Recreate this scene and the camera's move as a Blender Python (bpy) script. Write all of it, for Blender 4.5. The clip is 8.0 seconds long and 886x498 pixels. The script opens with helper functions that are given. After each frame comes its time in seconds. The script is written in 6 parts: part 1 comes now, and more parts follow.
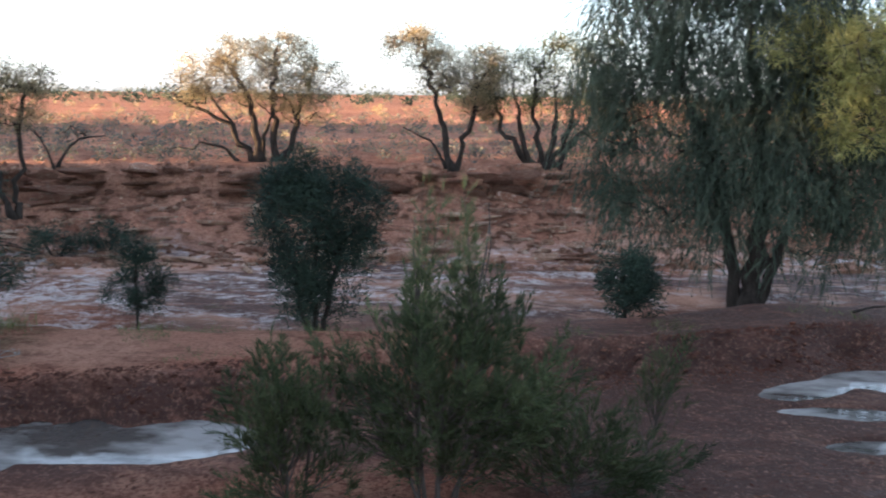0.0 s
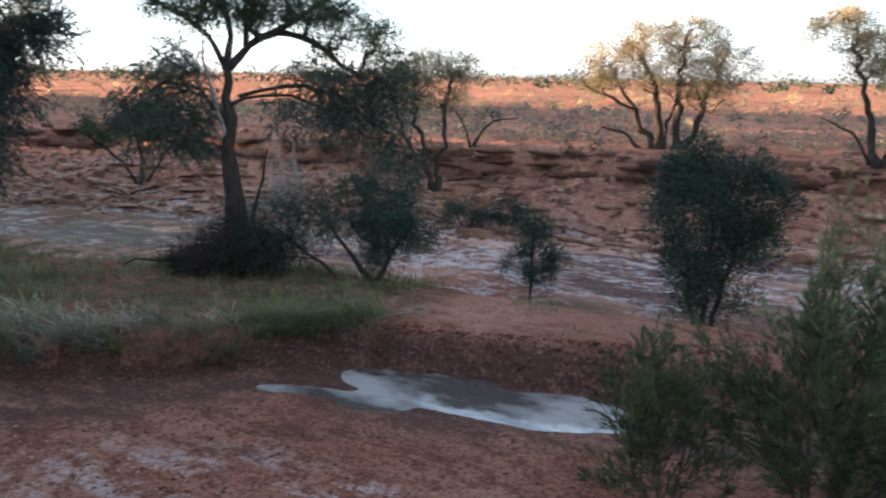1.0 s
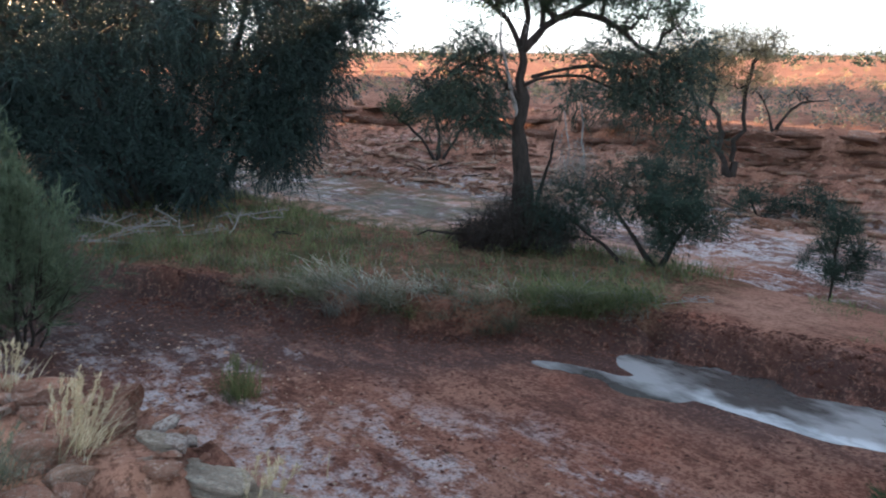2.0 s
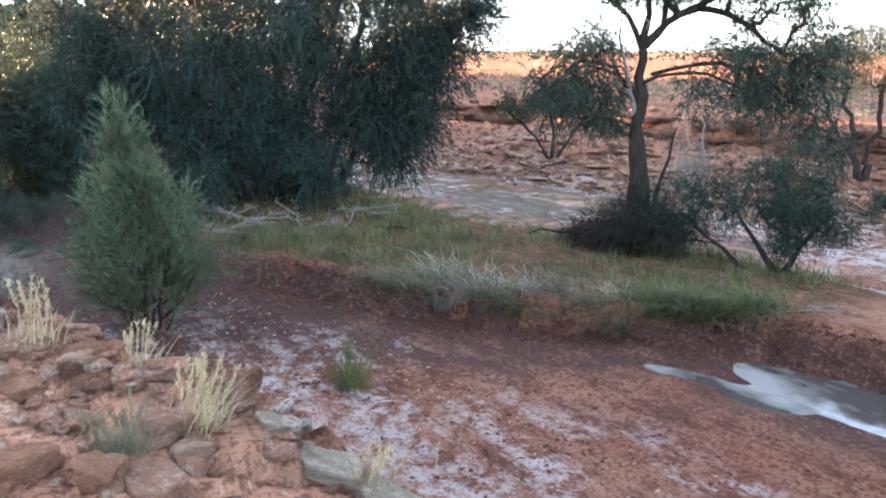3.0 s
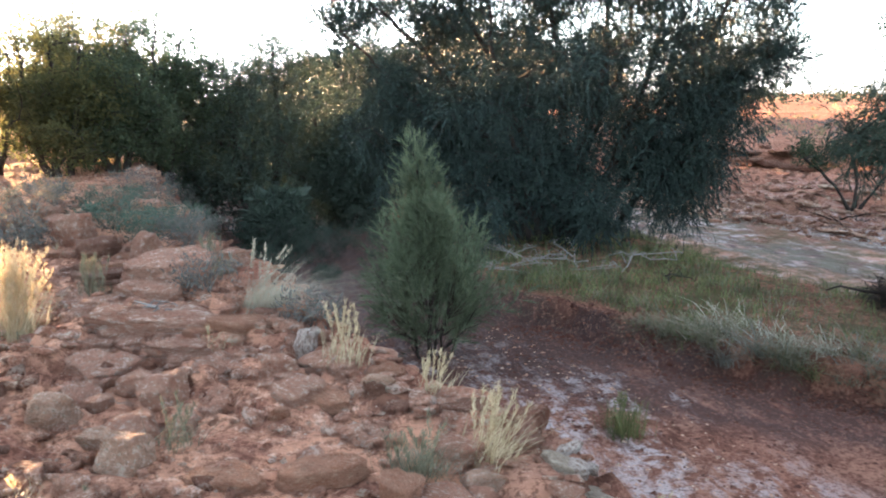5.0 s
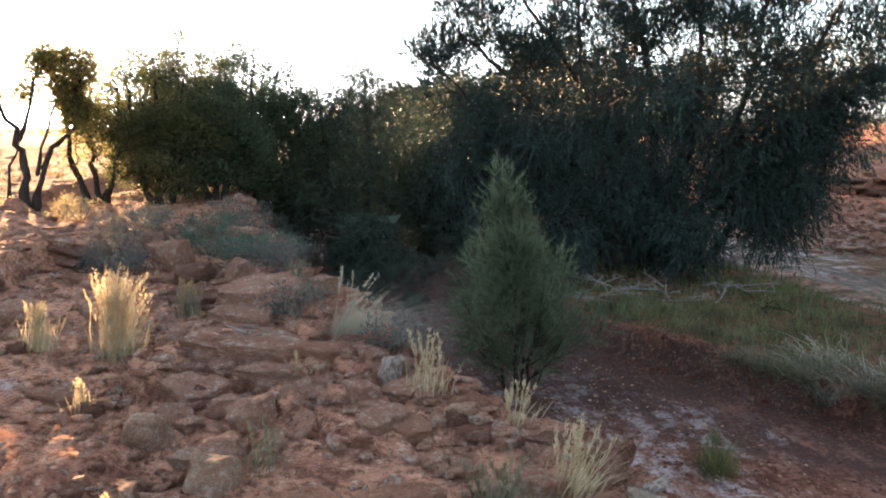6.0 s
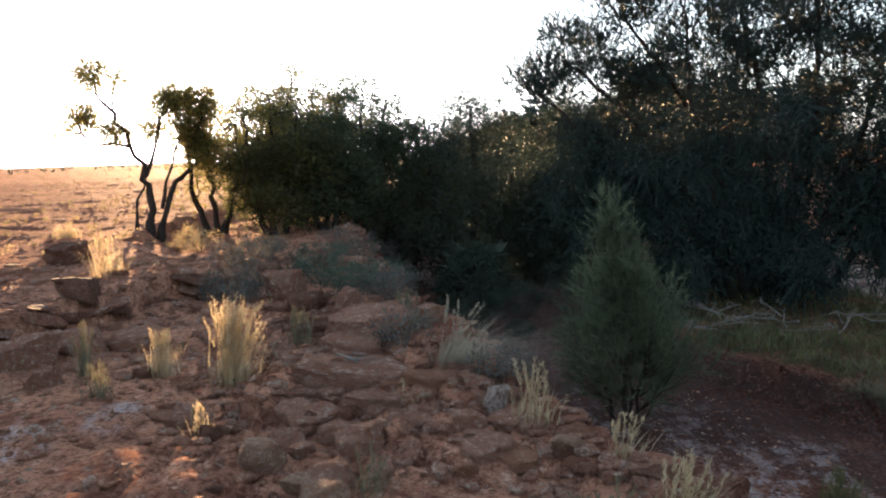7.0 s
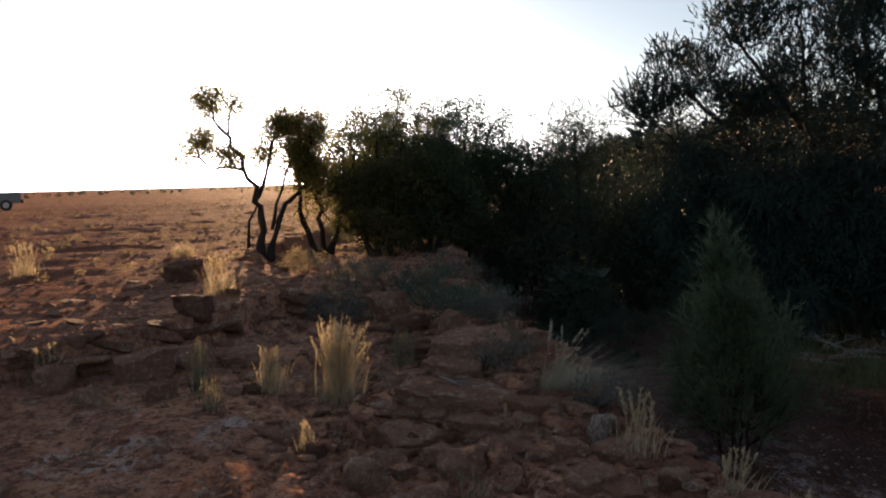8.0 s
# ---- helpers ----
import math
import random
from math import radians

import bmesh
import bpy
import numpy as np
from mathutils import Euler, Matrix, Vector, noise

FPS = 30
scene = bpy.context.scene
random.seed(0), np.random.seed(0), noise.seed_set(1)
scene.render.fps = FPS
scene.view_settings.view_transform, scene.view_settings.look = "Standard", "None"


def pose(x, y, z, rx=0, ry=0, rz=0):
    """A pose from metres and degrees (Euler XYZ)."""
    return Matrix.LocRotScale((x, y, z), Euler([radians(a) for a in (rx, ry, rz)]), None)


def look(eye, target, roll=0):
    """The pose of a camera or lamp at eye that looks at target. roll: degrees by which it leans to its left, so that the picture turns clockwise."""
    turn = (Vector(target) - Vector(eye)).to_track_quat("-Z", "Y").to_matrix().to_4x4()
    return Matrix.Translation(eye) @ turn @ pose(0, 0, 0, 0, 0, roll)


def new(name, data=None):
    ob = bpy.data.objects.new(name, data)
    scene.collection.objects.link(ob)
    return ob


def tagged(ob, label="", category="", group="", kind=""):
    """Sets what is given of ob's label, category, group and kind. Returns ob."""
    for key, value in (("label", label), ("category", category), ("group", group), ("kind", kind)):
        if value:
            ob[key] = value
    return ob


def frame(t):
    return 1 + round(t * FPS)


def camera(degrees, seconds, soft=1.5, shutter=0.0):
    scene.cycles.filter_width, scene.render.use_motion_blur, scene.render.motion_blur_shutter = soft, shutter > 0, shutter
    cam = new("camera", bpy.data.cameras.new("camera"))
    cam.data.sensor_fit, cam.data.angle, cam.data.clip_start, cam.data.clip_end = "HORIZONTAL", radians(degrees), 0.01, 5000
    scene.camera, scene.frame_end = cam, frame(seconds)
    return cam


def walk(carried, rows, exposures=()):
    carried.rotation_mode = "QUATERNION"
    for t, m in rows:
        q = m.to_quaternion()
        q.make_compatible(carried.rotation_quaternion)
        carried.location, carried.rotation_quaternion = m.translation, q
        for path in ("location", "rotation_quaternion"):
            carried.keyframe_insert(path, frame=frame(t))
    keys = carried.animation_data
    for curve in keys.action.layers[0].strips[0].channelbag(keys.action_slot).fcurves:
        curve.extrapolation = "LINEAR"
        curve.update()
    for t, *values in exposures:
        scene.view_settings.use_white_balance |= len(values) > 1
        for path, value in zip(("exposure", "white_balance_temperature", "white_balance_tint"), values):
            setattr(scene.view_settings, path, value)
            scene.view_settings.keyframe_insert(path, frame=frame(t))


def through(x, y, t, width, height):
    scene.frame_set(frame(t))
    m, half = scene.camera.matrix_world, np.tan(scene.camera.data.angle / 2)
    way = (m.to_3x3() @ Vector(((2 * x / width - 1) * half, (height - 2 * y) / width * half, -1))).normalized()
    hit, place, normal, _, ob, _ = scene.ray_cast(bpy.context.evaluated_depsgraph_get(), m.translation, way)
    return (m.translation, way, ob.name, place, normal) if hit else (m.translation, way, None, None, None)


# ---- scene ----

cam = camera(55.4, 8.0, soft=1.9, shutter=0.15)
PATH = [
    (0, (-0.058, -0.158, 1.659), (-0.2463, 1.801, 1.3), 0.71),
    (0.5, (-0.073, -0.144, 1.629), (-0.6718, 1.7269, 1.255), 0.79),
    (1, (-0.087, -0.161, 1.64), (-1.1237, 1.5016, 1.238), 1.01),
    (1.5, (-0.094, -0.145, 1.637), (-1.4444, 1.2669, 1.206), 0.95),
    (2, (-0.064, -0.169, 1.645), (-1.5864, 1.046, 1.191), 0.37),
    (2.2, (-0.067, -0.176, 1.643), (-1.643, 0.9658, 1.182), -0.02),
    (3.5, (-0.091, -0.186, 1.612), (-1.8039, 0.748, 1.169), 0.83),
    (4, (-0.103, -0.233, 1.614), (-1.8912, 0.5596, 1.195), 1.02),
    (4.5, (-0.097, -0.281, 1.624), (-1.9612, 0.3222, 1.227), 0.74),
    (5, (-0.105, -0.307, 1.63), (-2.0262, 0.1159, 1.269), -0.16),
    (6.5, (-0.103, -0.271, 1.645), (-2.0826, -0.1534, 1.382), -1.03),
    (7, (-0.069, -0.27, 1.654), (-2.0559, -0.3024, 1.43), -1.83),
    (7.5, (-0.059, -0.282, 1.66), (-2.042, -0.4704, 1.478), -1.88),
    (8, (-0.061, -0.292, 1.666), (-2.0356, -0.5613, 1.503), -1.61),
]
EXPOSURES = [(0.0, 4.58, 5350, 10), (1.5, 4.6, 5350, 10), (2.0, 4.75, 5350, 10), (2.2, 5.15, 5350, 10), (3.5, 5.72, 5450, 10), (4.5, 5.75, 5550, 10), (5.0, 5.45, 5600, 10), (6.5, 4.3, 5650, 10), (7.2, 3.6, 5650, 10), (8.0, 2.4, 5650, 10)]
walk(cam, [(t, look(eye, target, roll)) for t, eye, target, roll in PATH], EXPOSURES)

# ---------------------------------------------------------------- light
SUN_YAW, SUN_UP = 108.4, 3.6
world = bpy.data.worlds.new("dusk_sky")
scene.world = world
world.use_nodes = True
wn = world.node_tree
sky = wn.nodes.new("ShaderNodeTexSky")
sky.sky_type = "NISHITA"
sky.sun_disc = False
sky.sun_elevation = radians(SUN_UP)
sky.sun_rotation = radians(-SUN_YAW)
sky.air_density, sky.dust_density, sky.ozone_density = 1.0, 0.7, 2.0
wn.nodes["Background"].inputs["Strength"].default_value = 0.047
haze = wn.nodes.new("ShaderNodeHueSaturation")
haze.inputs["Saturation"].default_value = 0.34
wn.links.new(sky.outputs["Color"], haze.inputs["Color"])
wn.links.new(haze.outputs["Color"], wn.nodes["Background"].inputs["Color"])

sun_data = bpy.data.lights.new("low_sun", "SUN")
sun_data.energy, sun_data.angle, sun_data.color = 2.5, radians(0.6), (1.0, 0.58, 0.26)
sun = new("low_sun", sun_data)
a, e = radians(SUN_YAW), radians(SUN_UP)
to_sun = Vector((-math.sin(a) * math.cos(e), math.cos(a) * math.cos(e), math.sin(e)))
sun.matrix_world = look(to_sun * 200, (0, 0, 0))


# ---------------------------------------------------------------- small tools
def hash01(ix, iy, seed):
    n = (ix.astype(np.int64) * 374761393 + iy.astype(np.int64) * 668265263 + seed * 974634777) & 0x7FFFFFFF
    n = ((n ^ (n >> 13)) * 1274126177) & 0x7FFFFFFF
    return ((n ^ (n >> 16)) & 0xFFFF) / 65535.0


def vnoise(x, y, size, seed=0):
    """Smooth noise from -1 to 1 with bumps of about that size."""
    x, y = np.asarray(x, float) / size, np.asarray(y, float) / size
    ix, iy = np.floor(x), np.floor(y)
    fx, fy = x - ix, y - iy
    fx, fy = fx * fx * (3 - 2 * fx), fy * fy * (3 - 2 * fy)
    h = lambda dx, dy: hash01(ix + dx, iy + dy, seed)
    low = h(0, 0) * (1 - fx) + h(1, 0) * fx
    high = h(0, 1) * (1 - fx) + h(1, 1) * fx
    return (low * (1 - fy) + high * fy) * 2 - 1


def fbm(x, y, size, seed=0, octaves=4):
    total, amp = 0.0, 1.0
    for k in range(octaves):
        total = total + amp * vnoise(x, y, size / 2**k, seed + 17 * k)
        amp *= 0.5
    return total / 1.9


def smooth(v, lo, hi):
    u = np.clip((np.asarray(v, float) - lo) / (hi - lo), 0, 1)
    return u * u * (3 - 2 * u)


def mesh_np(name, verts, faces, shade_smooth=False):
    """A mesh from arrays of places and of faces with one corner count."""
    verts, faces = np.asarray(verts, np.float32), np.asarray(faces, np.int32)
    me = bpy.data.meshes.new(name)
    k = faces.shape[1]
    me.vertices.add(len(verts))
    me.vertices.foreach_set("co", verts.ravel())
    me.loops.add(faces.size)
    me.loops.foreach_set("vertex_index", faces.ravel())
    me.polygons.add(len(faces))
    me.polygons.foreach_set("loop_start", np.arange(0, faces.size, k, dtype=np.int32))
    me.polygons.foreach_set("loop_total", np.full(len(faces), k, np.int32))
    me.polygons.foreach_set("use_smooth", np.full(len(faces), shade_smooth))
    me.update(calc_edges=True)
    return me


def part(name, me, material, parent, label=""):
    ob = new(name, me)
    if not me.materials:
        me.materials.append(material)
    ob.parent = parent
    if label:
        tagged(ob, label)
    return ob


# ---------------------------------------------------------------- materials
def shader(name):
    m = bpy.data.materials.new(name)
    m.use_nodes = True
    nt = m.node_tree
    return m, nt, nt.nodes["Principled BSDF"]


def node(nt, kind, **values):
    n = nt.nodes.new(kind)
    for key, value in values.items():
        n.inputs[key].default_value = value
    return n


def noise_fac(nt, size, detail=6.0, rough=0.6, seed=0.0, stretch=(1, 1, 1), coord="Object"):
    tc = node(nt, "ShaderNodeTexCoord")
    mp = node(nt, "ShaderNodeMapping")
    mp.inputs["Scale"].default_value = stretch
    mp.inputs["Location"].default_value = (seed, seed * 0.7, seed * 0.3)
    nt.links.new(tc.outputs[coord], mp.inputs["Vector"])
    n = node(nt, "ShaderNodeTexNoise", Scale=1.0 / size, Detail=detail, Roughness=rough)
    nt.links.new(mp.outputs["Vector"], n.inputs["Vector"])
    return n.outputs["Fac"]


def ramp(nt, fac, lo, hi):
    r = node(nt, "ShaderNodeMapRange")
    r.inputs["From Min"].default_value, r.inputs["From Max"].default_value = lo, hi
    nt.links.new(fac, r.inputs["Value"])
    return r.outputs["Result"]


def blend(nt, fac, a, b):
    n = nt.nodes.new("ShaderNodeMix")
    n.data_type = "RGBA"
    for sock, v in ((n.inputs["Factor"], fac), (n.inputs["A"], a), (n.inputs["B"], b)):
        if isinstance(v, bpy.types.NodeSocket):
            nt.links.new(v, sock)
        elif isinstance(v, (int, float)):
            sock.default_value = v
        else:
            sock.default_value = (*v, 1)
    return n.outputs["Result"]


def times(nt, a, b, op="MULTIPLY"):
    n = nt.nodes.new("ShaderNodeMath")
    n.operation = op
    for sock, v in zip(n.inputs, (a, b)):
        if isinstance(v, bpy.types.NodeSocket):
            nt.links.new(v, sock)
        else:
            sock.default_value = v
    return n.outputs[0]


def attr(nt, name):
    n = nt.nodes.new("ShaderNodeAttribute")
    n.attribute_name = name
    return n.outputs["Fac"]


def bump(nt, bsdf, height, strength, distance):
    b = node(nt, "ShaderNodeBump", Strength=strength, Distance=distance)
    nt.links.new(height, b.inputs["Height"])
    nt.links.new(b.outputs["Normal"], bsdf.inputs["Normal"])


def earth_material(name="red_earth", damp=False):
    m, nt, p = shader(name)
    broad, mid = noise_fac(nt, 1.6, 5), noise_fac(nt, 0.22, 8, 0.72, 3.1)
    fine, grit = noise_fac(nt, 0.05, 6, 0.75, 7.7), noise_fac(nt, 0.5, 9, 0.75, 11.3)
    streak = noise_fac(nt, 0.32, 8, 0.75, 15.0, (0.4, 1.0, 1.0))
    c = blend(nt, ramp(nt, broad, 0.38, 0.62), (0.33, 0.138, 0.09), (0.435, 0.222, 0.148))
    drift, tone = noise_fac(nt, 3.2, 8, 0.7, 31.0), noise_fac(nt, 5.5, 7, 0.7, 37.0)
    c = blend(nt, times(nt, ramp(nt, drift, 0.52, 0.6), 0.35), c, (0.47, 0.29, 0.20))
    c = blend(nt, times(nt, ramp(nt, tone, 0.52, 0.62), 0.7), c, (0.19, 0.085, 0.058))
    c = blend(nt, times(nt, ramp(nt, mid, 0.47, 0.58), 0.75), c, (0.21, 0.097, 0.067))
    # loose pale sand
    c = blend(nt, times(nt, attr(nt, "sand"), ramp(nt, mid, 0.80, 0.54)), c, (0.54, 0.31, 0.22))
    # grey gravel and dust
    c = blend(nt, times(nt, attr(nt, "gravel"), ramp(nt, grit, 0.38, 0.54)), c, (0.70, 0.365, 0.225))
    # loose grit: pale chips and dark specks
    chips = noise_fac(nt, 0.11, 9, 0.8, 41.0)
    c = blend(nt, times(nt, attr(nt, "gravel"), ramp(nt, chips, 0.55, 0.6)), c, (0.80, 0.52, 0.37))
    c = blend(nt, times(nt, attr(nt, "gravel"), times(nt, ramp(nt, chips, 0.44, 0.39), 0.8)), c, (0.13, 0.055, 0.036))
    # damp mud
    mud = times(nt, attr(nt, "mud"), ramp(nt, streak, 0.34, 0.50))
    c = blend(nt, 0.85 if damp else mud, c, (0.098, 0.052, 0.042))
    # standing damp, with deep shade put into the colour, nearly black
    c = blend(nt, times(nt, attr(nt, "wet_shade"), ramp(nt, mid, 0.66, 0.50)), c, (0.050, 0.030, 0.026))
    # salt crust, in broken sheets
    sheet = noise_fac(nt, 0.7, 10, 0.8, 21.0, (0.32, 1.0, 1.0))
    salt = times(nt, times(nt, attr(nt, "salt"), ramp(nt, sheet, 0.47, 0.55)), ramp(nt, mid, 0.56, 0.46))
    c = blend(nt, salt, c, (0.66, 0.575, 0.545))
    # dry grass litter
    c = blend(nt, times(nt, attr(nt, "litter"), ramp(nt, grit, 0.40, 0.56)), c, (0.12, 0.105, 0.06))
    calm = times(nt, times(nt, attr(nt, "sand"), -0.85), 1.0, "ADD")
    c = blend(nt, times(nt, times(nt, ramp(nt, fine, 0.51, 0.58), 0.65), calm), c, (0.11, 0.048, 0.032))
    c = blend(nt, times(nt, times(nt, ramp(nt, fine, 0.46, 0.40), 0.38), calm), c, (0.52, 0.285, 0.185))
    c = blend(nt, times(nt, times(nt, ramp(nt, streak, 0.54, 0.60), 0.6), calm), c, (0.11, 0.05, 0.036))
    nt.links.new(c, p.inputs["Base Color"])
    wet_shade = times(nt, attr(nt, "mud"), -0.3)
    nt.links.new(times(nt, wet_shade, 0.97, "ADD"), p.inputs["Roughness"])
    nt.links.new(times(nt, times(nt, attr(nt, "mud"), 0.168), 0.0012, "ADD"), p.inputs["Specular IOR Level"])
    bump(nt, p, times(nt, times(nt, ramp(nt, mid, 0.3, 0.7), 0.7), times(nt, ramp(nt, fine, 0.3, 0.7), 0.35), "ADD"), 1.0, 0.06)
    return m


def stone_material(name, a, b, crust, crust_at=0.6):
    m, nt, p = shader(name)
    broad, mid, fine = noise_fac(nt, 0.5, 6, 0.7), noise_fac(nt, 0.18, 9, 0.78, 5.0), noise_fac(nt, 0.06, 6, 0.75, 9.0)
    info = nt.nodes.new("ShaderNodeObjectInfo")
    geo = nt.nodes.new("ShaderNodeNewGeometry")
    c = blend(nt, ramp(nt, broad, 0.4, 0.6), a, b)
    c = blend(nt, times(nt, info.outputs["Random"], 0.35), c, (0.28, 0.13, 0.085))
    c = blend(nt, times(nt, geo.outputs["Random Per Island"], 0.25), c, (0.22, 0.10, 0.065))
    c = blend(nt, ramp(nt, mid, crust_at - 0.05, crust_at), c, crust)
    c = blend(nt, times(nt, ramp(nt, noise_fac(nt, 0.09, 8, 0.8, 13.0), 0.55, 0.6), 0.6), c, tuple(min(0.8, 1.2 * v) for v in crust))
    c = blend(nt, times(nt, ramp(nt, mid, 0.45, 0.37), 0.55), c, tuple(0.42 * v for v in a))
    c = blend(nt, times(nt, ramp(nt, fine, 0.55, 0.61), 0.5), c, tuple(0.35 * v for v in a))
    # dark specks put the shade and dirt of small cavities into the colour
    cavity_tone = noise_fac(nt, 0.022, 5, 0.7, 17.0)
    c = blend(nt, times(nt, ramp(nt, cavity_tone, 0.56, 0.63), 0.7), c, tuple(0.28 * v for v in a))
    c = blend(nt, times(nt, ramp(nt, cavity_tone, 0.44, 0.38), 0.45), c, tuple(min(0.85, 1.12 * v) for v in crust))
    nt.links.new(c, p.inputs["Base Color"])
    p.inputs["Roughness"].default_value = 0.95
    p.inputs["Specular IOR Level"].default_value = 0.08
    bump(nt, p, times(nt, ramp(nt, mid, 0.3, 0.7), times(nt, ramp(nt, fine, 0.3, 0.7), 0.4), "ADD"), 1.0, 0.16)
    return m


def leaf_material(name, dark, light, tip=0.0, through=0.35):
    m = bpy.data.materials.new(name)
    m.use_nodes = True
    nt = m.node_tree
    p = nt.nodes["Principled BSDF"]
    geo = nt.nodes.new("ShaderNodeNewGeometry")
    c = blend(nt, geo.outputs["Random Per Island"], dark, light)
    c = blend(nt, ramp(nt, noise_fac(nt, 0.7, 3), 0.4, 0.7), c, tuple(0.65 * v for v in dark))
    nt.links.new(c, p.inputs["Base Color"])
    p.inputs["Roughness"].default_value = 0.6
    p.inputs["Specular IOR Level"].default_value = 0.25
    t = nt.nodes.new("ShaderNodeBsdfTranslucent")
    nt.links.new(c, t.inputs["Color"])
    mix = nt.nodes.new("ShaderNodeMixShader")
    mix.inputs["Fac"].default_value = through
    nt.links.new(p.outputs[0], mix.inputs[1])
    nt.links.new(t.outputs[0], mix.inputs[2])
    nt.links.new(mix.outputs[0], nt.nodes["Material Output"].inputs["Surface"])
    return m


def bark_material(name, a, b):
    m, nt, p = shader(name)
    long = noise_fac(nt, 0.06, 6, 0.7, 2.0, (1, 1, 0.18))
    c = blend(nt, ramp(nt, long, 0.35, 0.65), a, b)
    c = blend(nt, times(nt, ramp(nt, noise_fac(nt, 0.4, 3), 0.5, 0.7), 0.5), c, tuple(0.6 * v for v in a))
    nt.links.new(c, p.inputs["Base Color"])
    p.inputs["Roughness"].default_value = 0.95
    p.inputs["Specular IOR Level"].default_value = 0.1
    bump(nt, p, long, 1.0, 0.02)
    return m


def water_material():
    m, nt, p = shader("muddy_water")
    # pale blotches put sky reflection, along with silt, into the water's colour
    c = blend(nt, ramp(nt, noise_fac(nt, 0.9, 6, 0.6, 4.0, (0.6, 1.3, 1.0)), 0.42, 0.6), (0.08, 0.07, 0.062), (0.36, 0.34, 0.32))
    nt.links.new(c, p.inputs["Base Color"])
    p.inputs["Roughness"].default_value = 0.06
    p.inputs["IOR"].default_value = 1.42
    p.inputs["Specular IOR Level"].default_value = 0.9
    bump(nt, p, noise_fac(nt, 0.25, 4), 0.12, 0.02)
    return m


EARTH = earth_material()
DAMP_EARTH = earth_material("damp_red_mud", True)
STONE = stone_material("red_sandstone", (0.64, 0.30, 0.19), (0.73, 0.41, 0.275), (0.82, 0.61, 0.475), 0.60)
ORANGE_STONE = stone_material("orange_sandstone", (0.62, 0.285, 0.165), (0.70, 0.38, 0.24), (0.76, 0.50, 0.35), 0.62)
CRUST = stone_material("pale_cemented_sand", (0.64, 0.51, 0.38), (0.76, 0.62, 0.46), (0.82, 0.69, 0.53), 0.58)
QUARTZ = stone_material("white_quartz_crust", (0.56, 0.38, 0.28), (0.70, 0.53, 0.42), (0.82, 0.70, 0.60), 0.52)
PALE_STONE = stone_material("pale_limestone", (0.74, 0.42, 0.27), (0.82, 0.52, 0.36), (0.86, 0.65, 0.49), 0.58)
DARK_STONE = stone_material("weathered_sandstone", (0.26, 0.12, 0.075), (0.37, 0.20, 0.135), (0.50, 0.36, 0.27), 0.62)
BARK = bark_material("grey_bark", (0.075, 0.06, 0.05), (0.17, 0.145, 0.125))
DARK_BARK = bark_material("dark_bark", (0.024, 0.019, 0.016), (0.056, 0.045, 0.037))
DEAD_WOOD = bark_material("bleached_wood", (0.21, 0.185, 0.165), (0.37, 0.335, 0.30))
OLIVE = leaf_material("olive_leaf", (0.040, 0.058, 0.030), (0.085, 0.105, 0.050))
DARK_GREEN = leaf_material("dark_green_leaf", (0.024, 0.040, 0.029), (0.048, 0.072, 0.045), 0, 0.2)
SHE_OAK = leaf_material("grey_green_needle", (0.019, 0.034, 0.028), (0.040, 0.061, 0.047), 0, 0.08)
SHE_OAK_LIGHT = leaf_material("young_she_oak_needle", (0.034, 0.052, 0.038), (0.075, 0.10, 0.068), 0, 0.2)
WEEPING = leaf_material("weeping_grey_green_leaf", (0.055, 0.075, 0.05), (0.125, 0.15, 0.10), 0, 0.3)
FRESH = leaf_material("fresh_needle", (0.050, 0.070, 0.032), (0.14, 0.16, 0.07))
# olive again, brightened and yellowed: backlight put into the colour, here and below
LIT_LEAF = leaf_material("thin_lit_olive_leaf", (0.075, 0.085, 0.035), (0.17, 0.16, 0.06), 0, 0.62)
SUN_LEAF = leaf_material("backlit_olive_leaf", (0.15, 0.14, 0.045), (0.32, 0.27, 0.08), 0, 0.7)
# gold of the low sun put into the colour of crowns and scrub
GOLD_LEAF = leaf_material("sunlit_golden_leaf", (0.24, 0.195, 0.11), (0.44, 0.36, 0.20), 0, 0.5)
# leaf colour raised to stand for sun on the wattle's crown
YELLOW_GREEN = leaf_material("yellow_green_leaf", (0.32, 0.32, 0.11), (0.56, 0.52, 0.20), 0, 0.5)
LIGHT_TIP = leaf_material("pale_wattle_tip", (0.13, 0.15, 0.07), (0.27, 0.28, 0.13))
PALE_NEEDLE = leaf_material("pale_grey_green_needle", (0.085, 0.115, 0.065), (0.23, 0.27, 0.155))
GRASS = leaf_material("green_grass", (0.085, 0.105, 0.04), (0.27, 0.28, 0.11))
GREY_GRASS = leaf_material("grey_dry_grass", (0.135, 0.125, 0.075), (0.30, 0.275, 0.18))
BLUE_GRASS = leaf_material("blue_grey_dry_grass", (0.17, 0.165, 0.13), (0.36, 0.35, 0.29))
STRAW = leaf_material("straw_grass", (0.42, 0.33, 0.19), (0.68, 0.58, 0.39), 0, 0.5)
PALE_GRASS = leaf_material("pale_bleached_grass", (0.36, 0.32, 0.23), (0.58, 0.53, 0.41), 0, 0.4)
SALTBUSH = leaf_material("grey_saltbush", (0.10, 0.10, 0.085), (0.20, 0.19, 0.16))
BLUE_GREEN = leaf_material("blue_green_leaf", (0.06, 0.095, 0.065), (0.13, 0.17, 0.12))
WATER = water_material()

